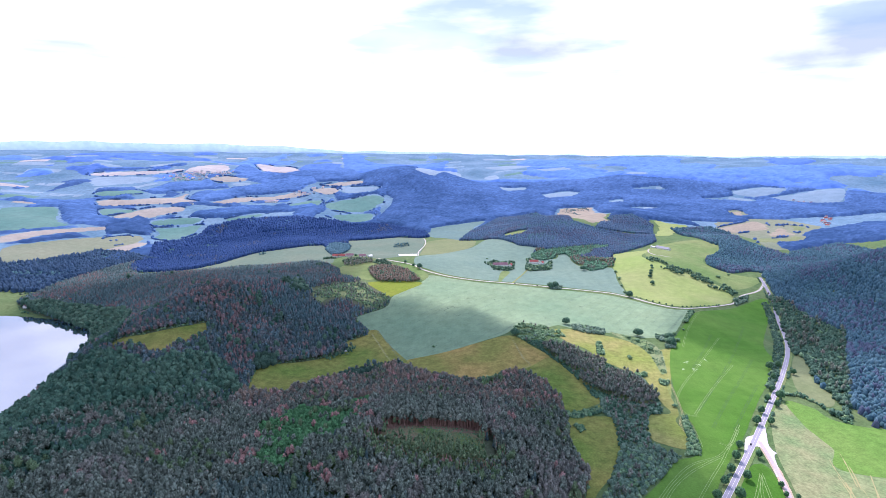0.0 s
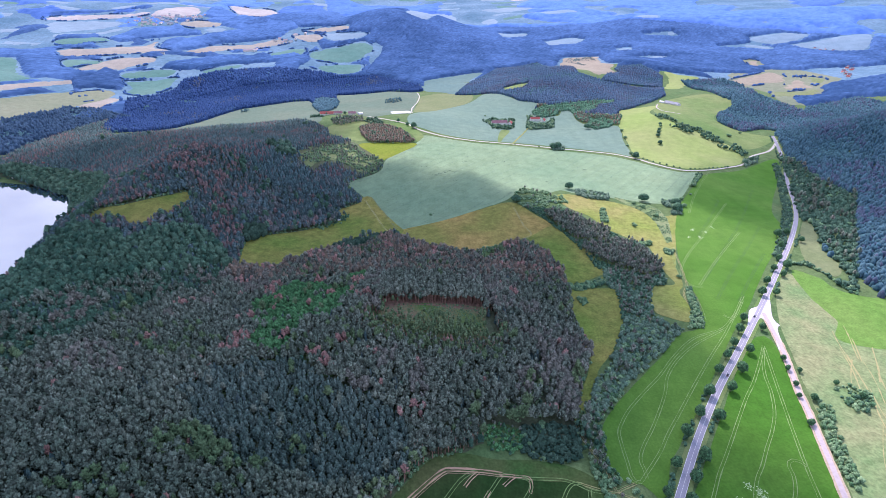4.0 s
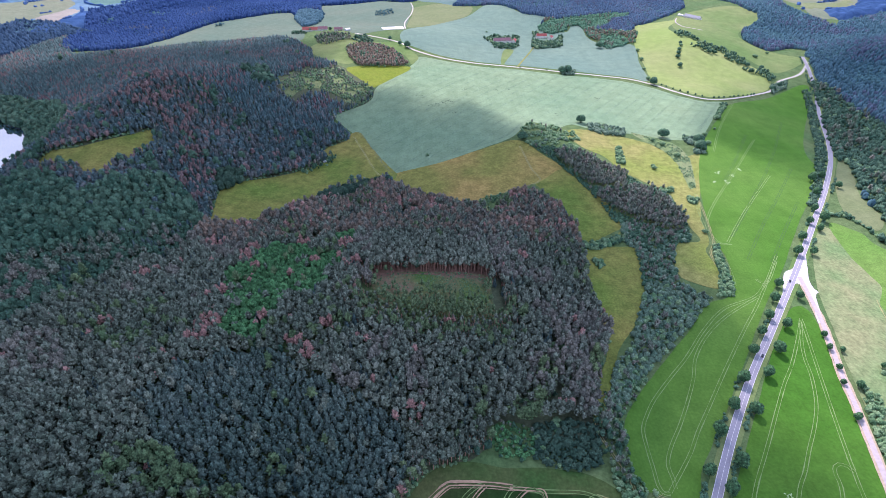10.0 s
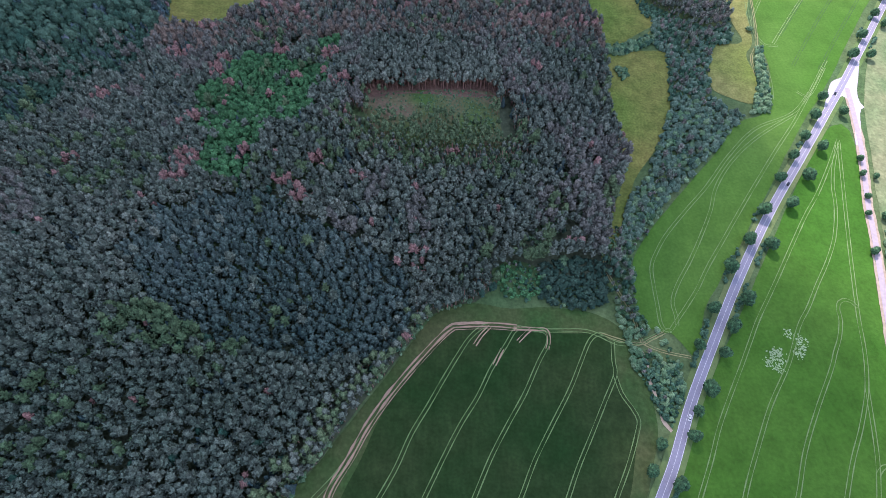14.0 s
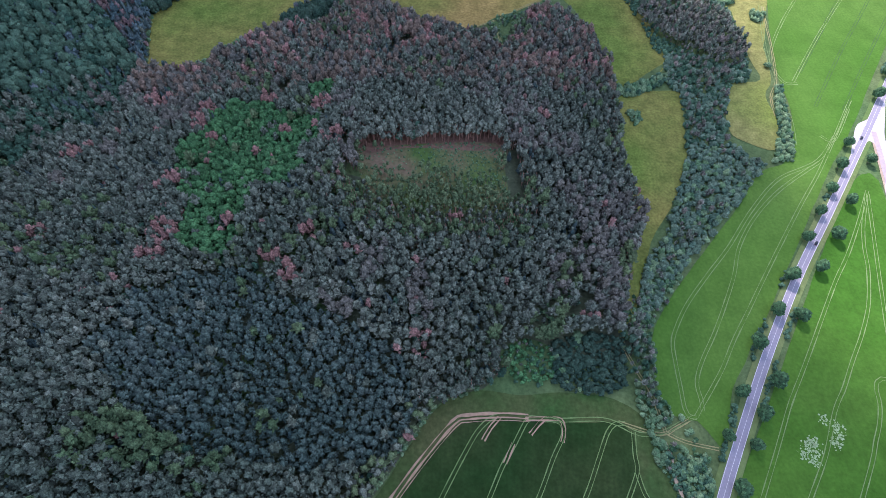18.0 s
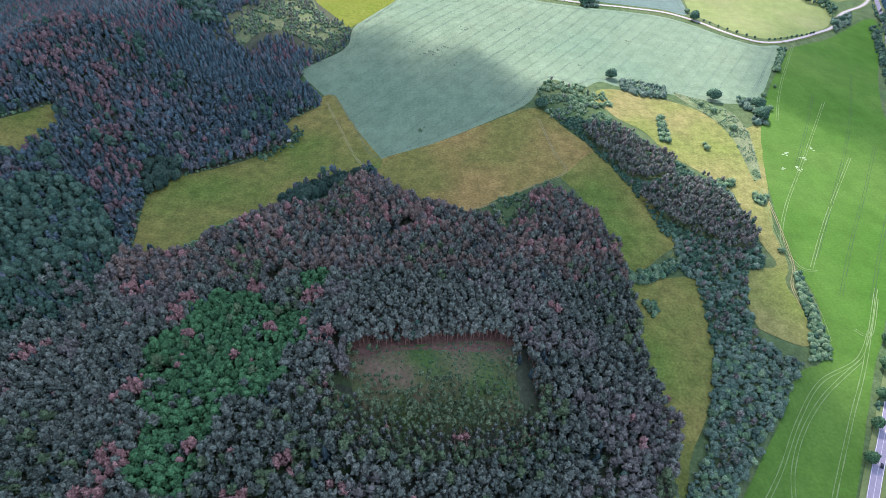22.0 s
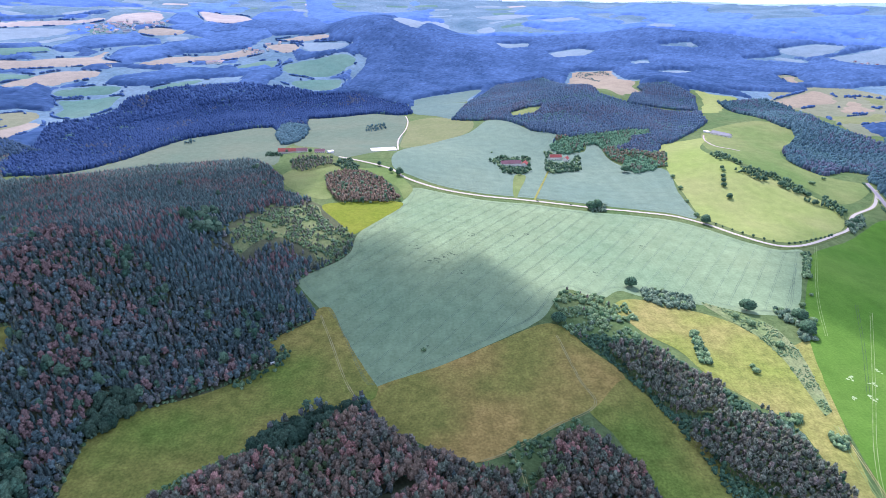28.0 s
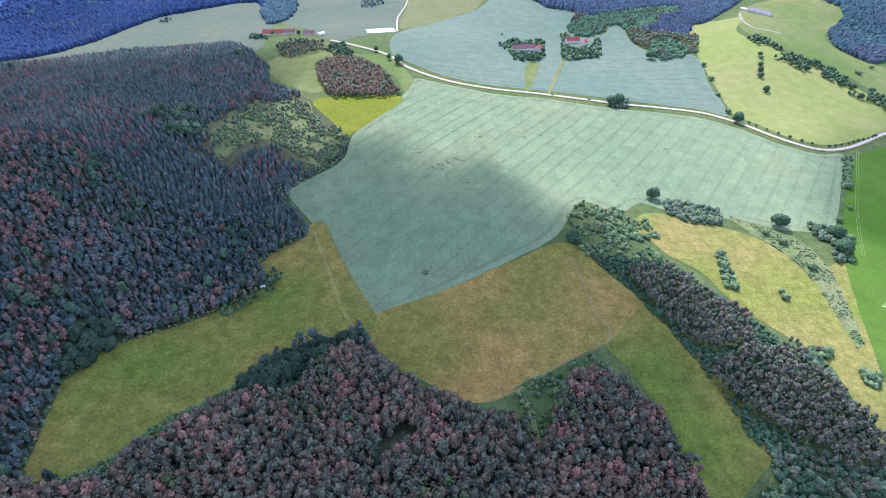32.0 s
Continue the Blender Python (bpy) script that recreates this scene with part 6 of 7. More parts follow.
stand("pine_forest", [("pine_crowns", PINES, M_pine, P[rest], size[rest], tint[rest]),
                      ("young_crowns", YOUNG, M_young, P[young], size[young] * 0.95, tint[young]),
                      ("spruce_crowns", SPRUCES, M_spruce, P[spruce], size[spruce] * 1.2, tint[spruce]),
                      ("tall_crowns", TALL_PINES, M_pine, P[tall], size[tall], tint[tall]),
                      ("grey_crowns", PINES, M_grey, P[grey], size[grey], tint[grey]),
                      ("brown_crowns", PINES, M_thin_red, P[brown], size[brown], tint[brown]),
                      ("yellowish_crowns", PINES, M_olive_pine, P[olive], size[olive] * 1.1, tint[olive]),
                      ("dead_crowns", PINES, M_dead, P[red], size[red] * 0.95, tint[red]),
                      ("leafy_crowns", BROADS, M_leaf, P[lit_green], size[lit_green] * 0.95, tint[lit_green]),
                      ("dark_leafy_crowns", BROADS, M_wood_leaf, P[broad & ~lit_green], size[broad & ~lit_green] * 0.85, tint[broad & ~lit_green])],
      "dense grey-green pine forest with rusty dead trees", P[~broad & ~solo & ~young & ((gap_to(x, y, CLEARING) < 30) | (gap_to(x, y, NEAR_FOREST) < 12))], 0.34)

pine_masters = []
for k in range(8):
    root = tagged(new("pine_tree"), "tall Scots pine with grey-green crown at the forest rim", "tree", "pines at the forest rim")
    stem = mesh_object("trunk", *pole(14.0, 0.26, 0.14, 6), M_bark, root)
    for j in range(4):
        mesh_object("limb", *pole(1.6, 0.09, 0.04, 4, (0, 0, 8.5 + j), (math.cos(j * 2.1) * 1.6, math.sin(j * 2.1) * 1.6)), M_bark, stem)
    V, F = pine_crown(20, 15.5)
    mesh_object("crown", V, F, M_olive_pine if k % 2 else M_pine, root, np.full(len(V), rng.uniform(0.25, 0.75)))
    pine_masters.append(root)
for k, i in enumerate(np.nonzero(solo)[0][:300]):
    m = pine_masters[k % 8]
    p = Matrix.Translation(P[i]) @ pose(0, 0, 0, 0, 0, rng.uniform(0, 360)) @ Matrix.Scale(size[i], 4)
    ob = m if k < 8 else copy_thing(m, p)
    ob.matrix_basis = p

def hill_stand(spacing, near):
    x, y = scatter(FOREST, spacing, open_land + [NEAR_FOREST, SCRUB, FOREST_BACK])
    far = y + 0.3 * x + 40 * patchy(x, y, 0.01, 3.0) > 860
    x, y = x[far != near], y[far != near]
    ok = rng.uniform(0.15, 1, len(x)) * 34 < gap_to(x, y, SCRUB) + 14 * patchy(x, y, 0.03, 9.0)
    x, y = x[ok], y[ok]
    n1, n2, n3 = patchy(x, y, 0.008, 2.0), patchy(x, y, 0.03, 6.0), rng.uniform(0, 1, len(x))
    zone_lake = inside(x, y, LAKEWOOD) | (gap_to(x, y, LAKE) < 70)
    broad = (zone_lake & (n3 < 0.8)) | ((n3 < 0.8) & in_spots(x, y, [(-313, 1075, 12), (-306, 1105, 10), (-282, 1055, 12), (-296, 1045, 10)])) | (n3 > (0.97 if near else 0.999)) | ((n2 < -0.3) & (n1 < 0) & (n3 > 0.7) & near)
    red = ~broad & ((n3 < 0.02) | ((n3 < 0.5) & in_spots(x, y, [(a, b, r * 1.4) for a, b, r in DEAD_HILL])) | ((n3 < 0.38) & (0.8 * n1 + n2 > 0.27)) | ((n3 < 0.10) & (x < -420) & (n1 > -0.1)))
    grey = ~broad & ~red & ((n3 < 0.12) | (n1 + 0.5 * n2 > 0.05) & (n3 < 0.5))
    spruce = ~broad & ~red & ~grey & (n1 < 0.2) & (n3 > 0.5)
    rest = ~(broad | red | grey | spruce)
    P = at_ground(x, y)
    size = rng.uniform(0.75, 1.25, len(x))
    tint = np.clip(rng.normal(0.38, 0.14, len(x)) + 0.25 * n1, 0, 1)
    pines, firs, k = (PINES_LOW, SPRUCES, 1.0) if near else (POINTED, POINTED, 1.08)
    # farther trees take needles with haze in their colour
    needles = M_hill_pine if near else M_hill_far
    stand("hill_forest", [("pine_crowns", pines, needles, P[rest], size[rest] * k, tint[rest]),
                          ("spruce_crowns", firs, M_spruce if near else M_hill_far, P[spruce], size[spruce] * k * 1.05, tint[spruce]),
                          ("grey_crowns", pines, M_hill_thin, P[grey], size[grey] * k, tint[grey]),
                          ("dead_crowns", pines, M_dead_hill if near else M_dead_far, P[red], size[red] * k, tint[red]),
                          ("leafy_crowns", BROADS if near else BROADS_LOW, M_wood_leaf, P[broad], size[broad] ** 1.6 * 1.1, np.clip(tint[broad] + rng.normal(0.05, 0.18, broad.sum()), 0, 1))],
          "dark conifer forest with reddish dead stands on a hill above the lake", P[gap_to(x, y, FOREST) < 14], 0.24, 0.55)


hill_stand(4.6, True)
hill_stand(4.4, False)
# low growth where the forest meets open ground
x, y = scatter(FOREST, 3.6, open_land + [SCRUB, FOREST_BACK])
near_open = np.min([gap_to(x, y, p) for p in (TIP, M_LEFT, M_LAKE, M_BROWN, M_STRIP, M_POCKET, WHEAT, CENTER, GAP_MEADOW)], 0)
ok = (near_open < 7.5) & (rng.uniform(0, 1, len(x)) + 0.5 * patchy(x, y, 0.03, 4.0) > 0.05)
x, y, near_open = x[ok], y[ok], near_open[ok]
k = rng.uniform(0, 1, len(x))
P, t, inner = at_ground(x, y), rng.uniform(0.1, 0.8, len(x)), near_open > 3.2
a, b, c = inner & (k < 0.40), inner & (k > 0.75), ~inner & (k < 0.85)
stand("forest_edge", [("pine_crowns", EDGE_PINES, M_pine, P[a], rng.uniform(0.6, 1.0, a.sum()), t[a]), ("leafy_crowns", BROADS_LOW, M_leaf_dark, P[b], rng.uniform(0.4, 0.8, b.sum()), t[b]),
                      ("shrubs", SHRUBS, M_bush, P[c], rng.uniform(0.5, 1.1, c.sum()), t[c])], "shrubs and low-branched trees along the forest's rim")
x, y = scatter(CLEARING, 2.7)
ok = rng.uniform(0, 1, len(x)) < 0.35 + 0.6 * (x > -12)
x, y = x[ok], y[ok]
stand("saplings", [("crowns", SHRUBS, M_bush, at_ground(x, y), rng.uniform(0.15, 0.5, len(x)), rng.uniform(0, 0.6, len(x)))], "knee-high green saplings on the clearing")
x, y = scatter(CLEARING, 3.3)
u, rim = rng.uniform(0, 1, len(x)), gap_to(x, y, CLEARING)
ok = ((y < 522 + 8 * patchy(x, y, 0.05, 3.0)) & (u < 0.35 + (508 - y) * 0.035)) | ((rim < 6) & (u < 0.45) & (y < 534))
x, y = x[ok], y[ok]
stand("young_pines", [("crowns", TALL_PINES, M_olive_pine, at_ground(x, y), rng.uniform(0.5, 0.85, len(x)), rng.uniform(0.2, 0.7, len(x)))], "thin young pines spaced over the clearing", at_ground(x, y), 0.2, 0.62)
x, y = scatter(FOREST_BACK, 10.5)
stand("forest_behind", [("crowns", PINES_LOW, M_pine, at_ground(x, y), rng.uniform(1.3, 2.0, len(x)), rng.uniform(0.2, 0.7, len(x)))],
      "continuing dark pine forest behind the flight line")


def mixed_wood(name, polys, spacing, label, share, holes=(), low=False, size=1.0, leafy=None, clear=(), rim=0.0, only=None, loose=False, rounds=False, shrub=None, dead=None):
    """share: part of pines, dead, broad-leaved; the rest shrubs."""
    xs, ys = zip(*[scatter(p, spacing, holes) for p in polys])
    x, y = np.concatenate(xs), np.concatenate(ys)
    if only is not None:
        ok = only(x, y)
        x, y = x[ok], y[ok]
    if loose:
        ok = patchy(x, y, 0.06, 6.0) + 0.4 * patchy(x, y, 0.2, 1.0) > -0.12
        x, y = x[ok], y[ok]
    for cx, cy, r in clear:
        ok = np.hypot(x - cx, y - cy) > r
        x, y = x[ok], y[ok]
    k = np.clip(rng.uniform(0, 1, len(x)) + 0.25 * patchy(x, y, 0.03, 3.0), 0, 0.999)
    if rim:
        d = np.min([np.where(inside(x, y, p), gap_to(x, y, p), 999) for p in polys], 0)
        k = np.where(d < rim * (1 + 0.7 * patchy(x, y, 0.05, 2.0)), np.maximum(k, sum(share) - 0.05), k)
    a, b, c = share[0], share[0] + share[1], share[0] + share[1] + share[2]
    P, s, t = at_ground(x, y), (rng.uniform(0.5, 1.2, len(x)) if not loose else rng.uniform(0.4, 1.35, len(x))) * size, np.clip(rng.normal(0.45, 0.25, len(x)), 0, 1)
    i, j, m, q = k < a, (k >= a) & (k < b), (k >= b) & (k < c), k >= c
    pi, br = (PINES_LOW, BROADS_LOW) if low else (PINES, BIG_ROUNDS if size > 1.5 else ROUNDS if rounds else BROADS)
    return stand(name, [("pine_crowns", pi, M_pine, P[i], s[i] * 0.85, t[i]), ("grey_crowns", pi, dead or M_grey, P[j], s[j] * 0.85, t[j]),
                        ("leafy_crowns", br, leafy or M_leaf_dark, P[m], s[m] * 0.8, t[m]), ("shrubs", SHRUBS, shrub or M_bush, P[q], s[q] * 1.6, t[q])], label, P[i | j], 0.24, 0.35 if low else 0.4 * size)


mixed_wood("hedge_wood", [HEDGE_PINES, HEDGE_PINES_SOUTH], 3.5, "strip of dark pines beside the brown meadow", (0.58, 0.26, 0.10), (M_YELLOW2, M_BROWN), size=0.92, shrub=M_leaf_dark)
mixed_wood("hedge_margin", [HEDGE_A], 3.0, "dark green shrub margin along a strip of pines", (0.0, 0.02, 0.22), (M_YELLOW, M_YELLOW2, M_BROWN, HEDGE_PINES, HEDGE_PINES_SOUTH), size=0.56, rounds=True, leafy=M_leaf_dark, shrub=M_leaf_dark, only=lambda a, b: b < 868)
mixed_wood("hedge_scrub", [HEDGE_A], 3.4, "low grey-green scrub at the head of the hedge", (0.0, 0.0, 0.14), (M_YELLOW, M_YELLOW2, M_BROWN), size=0.6, leafy=M_willow, rounds=True, loose=True, only=lambda a, b: b >= 868)
mixed_wood("meadow_scrub", [SCRUB_Y], 2.3, "pale low scrub between dry meadow and crop", (0.0, 0.0, 0.0), (GREEN,), size=0.26, loose=True)
mixed_wood("hedge_wood", [HEDGE_B], 3.6, "dense strip of willows with shrubs along the crop", (0.05, 0.04, 0.70), (M_YELLOW, M_YELLOW2, M_POCKET, M_STRIP, GREEN, GRASS_TAIL), size=0.85, leafy=M_willow, rounds=True, rim=5.0, shrub=M_bush, only=lambda a, b: b < 560)
mixed_wood("hedge_margin", [HEDGE_B], 3.4, "dense green shrubs with a few pines between meadows", (0.04, 0.10, 0.42), (M_YELLOW, M_YELLOW2, M_POCKET, M_STRIP, GREEN, HEDGE_PINES_SOUTH, HEDGE_A), size=0.78, rounds=True, shrub=M_willow, only=lambda a, b: b >= 560)
mixed_wood("tree_row", [TREE_ROW], 4.6, "dense row of leafy trees along the road", (0.0, 0.0, 0.9), size=0.8, rounds=True, leafy=M_wood_leaf)
mixed_wood("slope_wood", [SLOPE_FRONT], 6.4, "leafy wood at the foot of the valley slope", (0.08, 0.0, 0.9), (OLIVE_R, STRIP), False, 1.25, M_wood_leaf, rounds=True)
mixed_wood("low_hedge", [LOW_HEDGE], 4.0, "dark hedge between two meadows", (0.0, 0.0, 0.6), size=0.75, rounds=True)
for clump_of in (EDGE_BROAD2, BROAD_W):
    mixed_wood("leafy_edge", [clump_of], 6.5, "big dark leafy trees at the pine forest's edge", (0.0, 0.0, 1.0), size=1.9, rounds=True, leafy=M_block)
mixed_wood("forest_spur", [ISLAND], 4.5, "pines and dark shrubs reaching into the meadow", (0.35, 0.15, 0.15), (), size=0.8, rim=5.0, clear=((-158, 838, 6),))
mixed_wood("meadow_hedge", [MEADOW_HEDGE], 2.6, "low green bramble hedge along the meadow", (0.0, 0.0, 0.03), size=0.5, rounds=True)
mixed_wood("open_bushes", [OPEN_BUSH], 4.6, "light green loose bushes at the wheat field's corner", (0.0, 0.02, 0.08), size=0.7, loose=True, rounds=True)
mixed_wood("farm_grove", [GROVE1, GROVE2], 4.6, "bright leafy grove behind the farmsteads", (0.02, 0.02, 0.96), (), False, 0.95, M_grove, rounds=True)
mixed_wood("farm_pines", [HILL_BROAD], 4.4, "thin grey and reddish pines around a leafy grove", (0.3, 0.42, 0.28), (NORTH, GROVE1, GROVE2), low=True, size=0.95, leafy=M_grove, dead=M_thin_red)
for hedge in (HILLTOP_HEDGE, HILLTOP_HEDGE2):
    mixed_wood("hilltop_hedge", [hedge], 6.5, "haze-tinted hedgerow across a stubble field", (0.0, 0.0, 0.5), low=True, size=0.62, leafy=M_mid_leaf, shrub=M_mid_leaf, loose=True)
for copse_of in (WEST_COPSE, WEST_COPSE2):
    mixed_wood("field_copse", [copse_of], 9.0, "small dark copse in a pale field", (0.0, 0.0, 0.8), low=True, size=0.8, leafy=M_mid_leaf, shrub=M_mid_leaf)
yards = [(166, 1484, 15), (182, 1486, 15), (150, 1482, 14), (196, 1488, 15), (272, 1542, 17), (294, 1534, 15), (-298, 1524, 14), (-270, 1518, 11), (-228, 1502, 12), (-206, 1498, 9)]
mixed_wood("farm_garden", [FARM_GARDEN1], 6.2, "leafy garden trees round a farmstead", (0.0, 0.0, 0.75), size=0.95, rounds=True, clear=yards)
mixed_wood("farm_garden", [FARM_GARDEN2], 6.2, "leafy garden trees round a second farmstead", (0.0, 0.0, 0.75), size=0.95, rounds=True, clear=yards)
mixed_wood("lake_gardens", [LAKE_GARDENS], 11.0, "garden trees between cottages on the lake shore", (0.1, 0.0, 0.75), low=True, size=0.8, leafy=M_wood_leaf)
mixed_wood("hamlet_trees", [HAMLET_ROW], 5.4, "belt of dark thin pines beside the hamlet", (0.45, 0.35, 0.2), low=True, size=0.85)
for garden in (HAMLET_LEAFY, HAMLET_WEST):
    mixed_wood("hamlet_garden", [garden], 5.6, "dense leafy trees beside the hamlet", (0.0, 0.0, 0.9), size=0.85, rounds=True, leafy=M_wood_leaf)
mixed_wood("tree_belt", [BELTA], 6.0, "uneven belt of leafy trees below the hill pasture", (0.0, 0.0, 0.8), low=True, size=0.9, only=lambda a, b: patchy(a, b, 0.02, 1.0) > 0.03)
for belt in (BELT1, BELT2, BELT3, BELT8, BELT9):
    mixed_wood("shrub_belt", [belt], 4.6, "rounded grey-green shrub belt at the field edge", (0.0, 0.0, 0.92), size=0.95, leafy=M_willow, rounds=True)
for belt in (BELT4, BELT5, BELT6, BELT7, POCKET_HEDGE, POCKET_BUSH, YELLOW_HEDGE):
    mixed_wood("low_shrubs", [belt], 3.0, "low green shrub belt in the meadow", (0.0, 0.0, 0.25), size=0.75, rounds=True)
mixed_wood("pine_block", [PINE_BLOCK], 3.2, "dense dark young pine plantation beside the field track", (0.0, 0.0, 0.96), (CENTER_CROP, GREEN), size=0.78, leafy=M_block, rounds=True)
mixed_wood("scrub_belt", [SCRUB_ROAD, SCRUB_POCKET], 3.0, "rank green scrub between field and road", (0.0, 0.02, 0.16), (CENTER_CROP, GREEN), size=0.6, leafy=M_avenue, rounds=True, shrub=M_bush, clear=[(a, b, 3.8) for a, b in TRACK_GAP])
mixed_wood("side_hedge", [SIDE_BELT], 3.4, "dense bright green hedge along the side road", (0.0, 0.0, 0.85), (), size=0.72, leafy=M_bush, rounds=True)
mixed_wood("meadow_thicket", [MEADOW_SCRUB], 3.2, "loose scrub patch in the hay meadow", (0.0, 0.0, 0.25), (), size=0.62, leafy=M_leaf_dark, rounds=True, loose=True)
mixed_wood("thin_scrub", [THIN_STAND], 4.0, "light green shrubs under a thin pine stand", (0.0, 0.0, 0.1), size=0.6, loose=True, rounds=True)
mixed_wood("glade_scrub", [SE_GLADE], 2.9, "rank green shrubs in a small forest glade", (0.03, 0.03, 0.2), (), size=0.55, leafy=M_leaf_dark, rounds=True, shrub=M_leaf)
mixed_wood("rim_scrub", [TIP], 4.0, "green scrub with young pines at the forest's tip", (0.03, 0.02, 0.07), (M_BROWN,), size=0.55, leafy=M_leaf_dark, rounds=True, loose=True, clear=[(54, 705, 3), (60, 690, 3), (61, 675, 3)])
mixed_wood("thicket", [HEDGE_C], 4.2, "dense dark pine clump at the field corner", (0.62, 0.0, 0.3), size=0.8)
mixed_wood("thicket", [HEDGE_D], 2.8, "leafy thicket beside the road", (0.0, 0.0, 0.3), size=0.55, rounds=True, shrub=M_leaf_dark)
mixed_wood("scrub", [SCRUB], 2.9, "sunlit light grey-green scrub at the wheat field's edge", (0.10, 0.03, 0.16), size=0.5, leafy=M_willow, loose=True, rounds=True)
mixed_wood("scrub_firs", [SCRUB], 9.0, "young firs spread through pale scrub", (0.9, 0.1, 0.0), size=0.62, loose=True)
mixed_wood("small_wood", [WOOD_MID], 3.9, "small reddish pine wood between meadows", (0.12, 0.72, 0.1), low=True, size=0.95, dead=M_thin_red)


def canopy(name, poly, step, mat, label, holes=(), top=12.0, extra=None):
    """A distant wood seen as one closed, rough roof of crowns that falls to the ground at its rim."""
    p = np.array(poly, float)
    X, Y = np.meshgrid(np.arange(p[:, 0].min(), p[:, 0].max() + step, step), np.arange(p[:, 1].min(), p[:, 1].max() + step, step))
    ok = inside(X, Y, poly)
    for h in holes:
        ok &= ~inside(X, Y, h)
    if extra is not None:
        ok[ok] &= extra(X[ok], Y[ok])
    cell = ok[:-1, :-1] & ok[1:, :-1] & ok[:-1, 1:] & ok[1:, 1:]
    full = np.zeros(X.shape, bool)
    full[1:-1, 1:-1] = cell[:-1, :-1] & cell[1:, :-1] & cell[:-1, 1:] & cell[1:, 1:]
    inner = np.zeros(X.shape, bool)
    inner[1:-1, 1:-1] = full[:-2, 1:-1] & full[2:, 1:-1] & full[1:-1, :-2] & full[1:-1, 2:]
    X, Y = X + rng.uniform(-0.3, 0.3, X.shape) * step, Y + rng.uniform(-0.3, 0.3, X.shape) * step
    Z = land(X, Y) + np.where(full, top * np.where(inner, 1.0, 0.55) * rng.uniform(0.92, 1.05, X.shape), -0.5)
    index = np.arange(X.size).reshape(X.shape)
    q = np.stack([index[:-1, :-1], index[:-1, 1:], index[1:, 1:], index[1:, :-1]], -1)[cell]
    used, q = np.unique(q, return_inverse=True)
    V = np.stack([X, Y, Z], -1).reshape(-1, 3)[used]
    # haze painted into the tint: paler with distance from the origin
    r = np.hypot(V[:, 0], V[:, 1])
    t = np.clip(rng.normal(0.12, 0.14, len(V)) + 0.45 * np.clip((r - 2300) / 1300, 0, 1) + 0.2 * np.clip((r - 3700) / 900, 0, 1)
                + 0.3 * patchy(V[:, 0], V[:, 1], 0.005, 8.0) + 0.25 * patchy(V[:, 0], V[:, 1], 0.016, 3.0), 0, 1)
    ob = mesh_object(name, V, q.reshape(-1, 4), mat, None, t)
    return tagged(ob, label, "wood", kind="stuff")


def spires(name, polys, spacing, label, holes=(), extra=None, leafy=0.05, grey=0.05, mat=None, leaf=None):
    """A wood some way off: a pointed or rounded cap for each tree."""
    xs, ys = zip(*[scatter(p, spacing, holes, 0.42) for p in polys])
    x, y = np.concatenate(xs), np.concatenate(ys)
    if extra is not None:
        ok = extra(x, y)
        x, y = x[ok], y[ok]
    s = spacing * rng.uniform(0.48, 0.78, len(x))
    t = np.clip(rng.normal(0.4, 0.15, len(x)) + 0.35 * patchy(x, y, 0.006, 8.0), 0, 1)
    u, v = rng.uniform(0, 1, len(x)), patchy(x, y, 0.012, 5.0)
    m = u + 0.9 * v < leafy
    g = ~m & (u - 0.8 * patchy(x, y, 0.009, 9.0) < grey)
    c = ~m & ~g
    P = at_ground(x, y, -0.5)
    # each crown colour here already holds the distance haze
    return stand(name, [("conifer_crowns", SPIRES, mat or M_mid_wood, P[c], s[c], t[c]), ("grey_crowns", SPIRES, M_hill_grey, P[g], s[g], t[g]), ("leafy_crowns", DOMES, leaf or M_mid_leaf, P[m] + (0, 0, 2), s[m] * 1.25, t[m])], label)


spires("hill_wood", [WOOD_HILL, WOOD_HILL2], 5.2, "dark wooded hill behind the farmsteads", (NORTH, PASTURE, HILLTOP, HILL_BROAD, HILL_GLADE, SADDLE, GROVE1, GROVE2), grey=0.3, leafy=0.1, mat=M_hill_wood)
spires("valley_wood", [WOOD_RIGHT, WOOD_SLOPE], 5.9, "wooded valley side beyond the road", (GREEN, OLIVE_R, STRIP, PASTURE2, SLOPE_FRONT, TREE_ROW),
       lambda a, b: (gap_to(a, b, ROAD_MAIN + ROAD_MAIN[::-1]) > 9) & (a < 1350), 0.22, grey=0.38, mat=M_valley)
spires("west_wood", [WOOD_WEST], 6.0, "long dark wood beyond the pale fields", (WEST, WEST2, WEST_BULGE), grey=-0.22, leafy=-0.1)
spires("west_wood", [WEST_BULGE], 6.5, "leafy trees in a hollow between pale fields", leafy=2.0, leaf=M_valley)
spires("west_wood", [WW2, LWD], 9.0, "wooded slope in deep haze blue behind the pale fields", (WEST, WEST2, WOOD_WEST, FK, FR, FN), grey=-0.3, leafy=-0.1)
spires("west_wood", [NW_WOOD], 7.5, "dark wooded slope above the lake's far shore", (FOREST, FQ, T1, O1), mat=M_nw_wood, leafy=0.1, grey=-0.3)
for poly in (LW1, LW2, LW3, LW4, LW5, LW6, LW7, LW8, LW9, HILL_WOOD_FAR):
    canopy("distant_wood", poly, 9.0, M_far_wood, "haze-coloured wood among distant fields", (WEST, WOOD_WEST, FK, FL))
FAR_FIELDS = [q[0] for q in WEST_FIELDS + EAST_FIELDS] + [UPPER, OLIVE, NORTH, PASTURE2, WEST]
skip = FAR_FIELDS + [WOOD_HILL, WOOD_HILL2, WOOD_RIGHT, WOOD_SLOPE, WOOD_WEST, FAR_WEST]


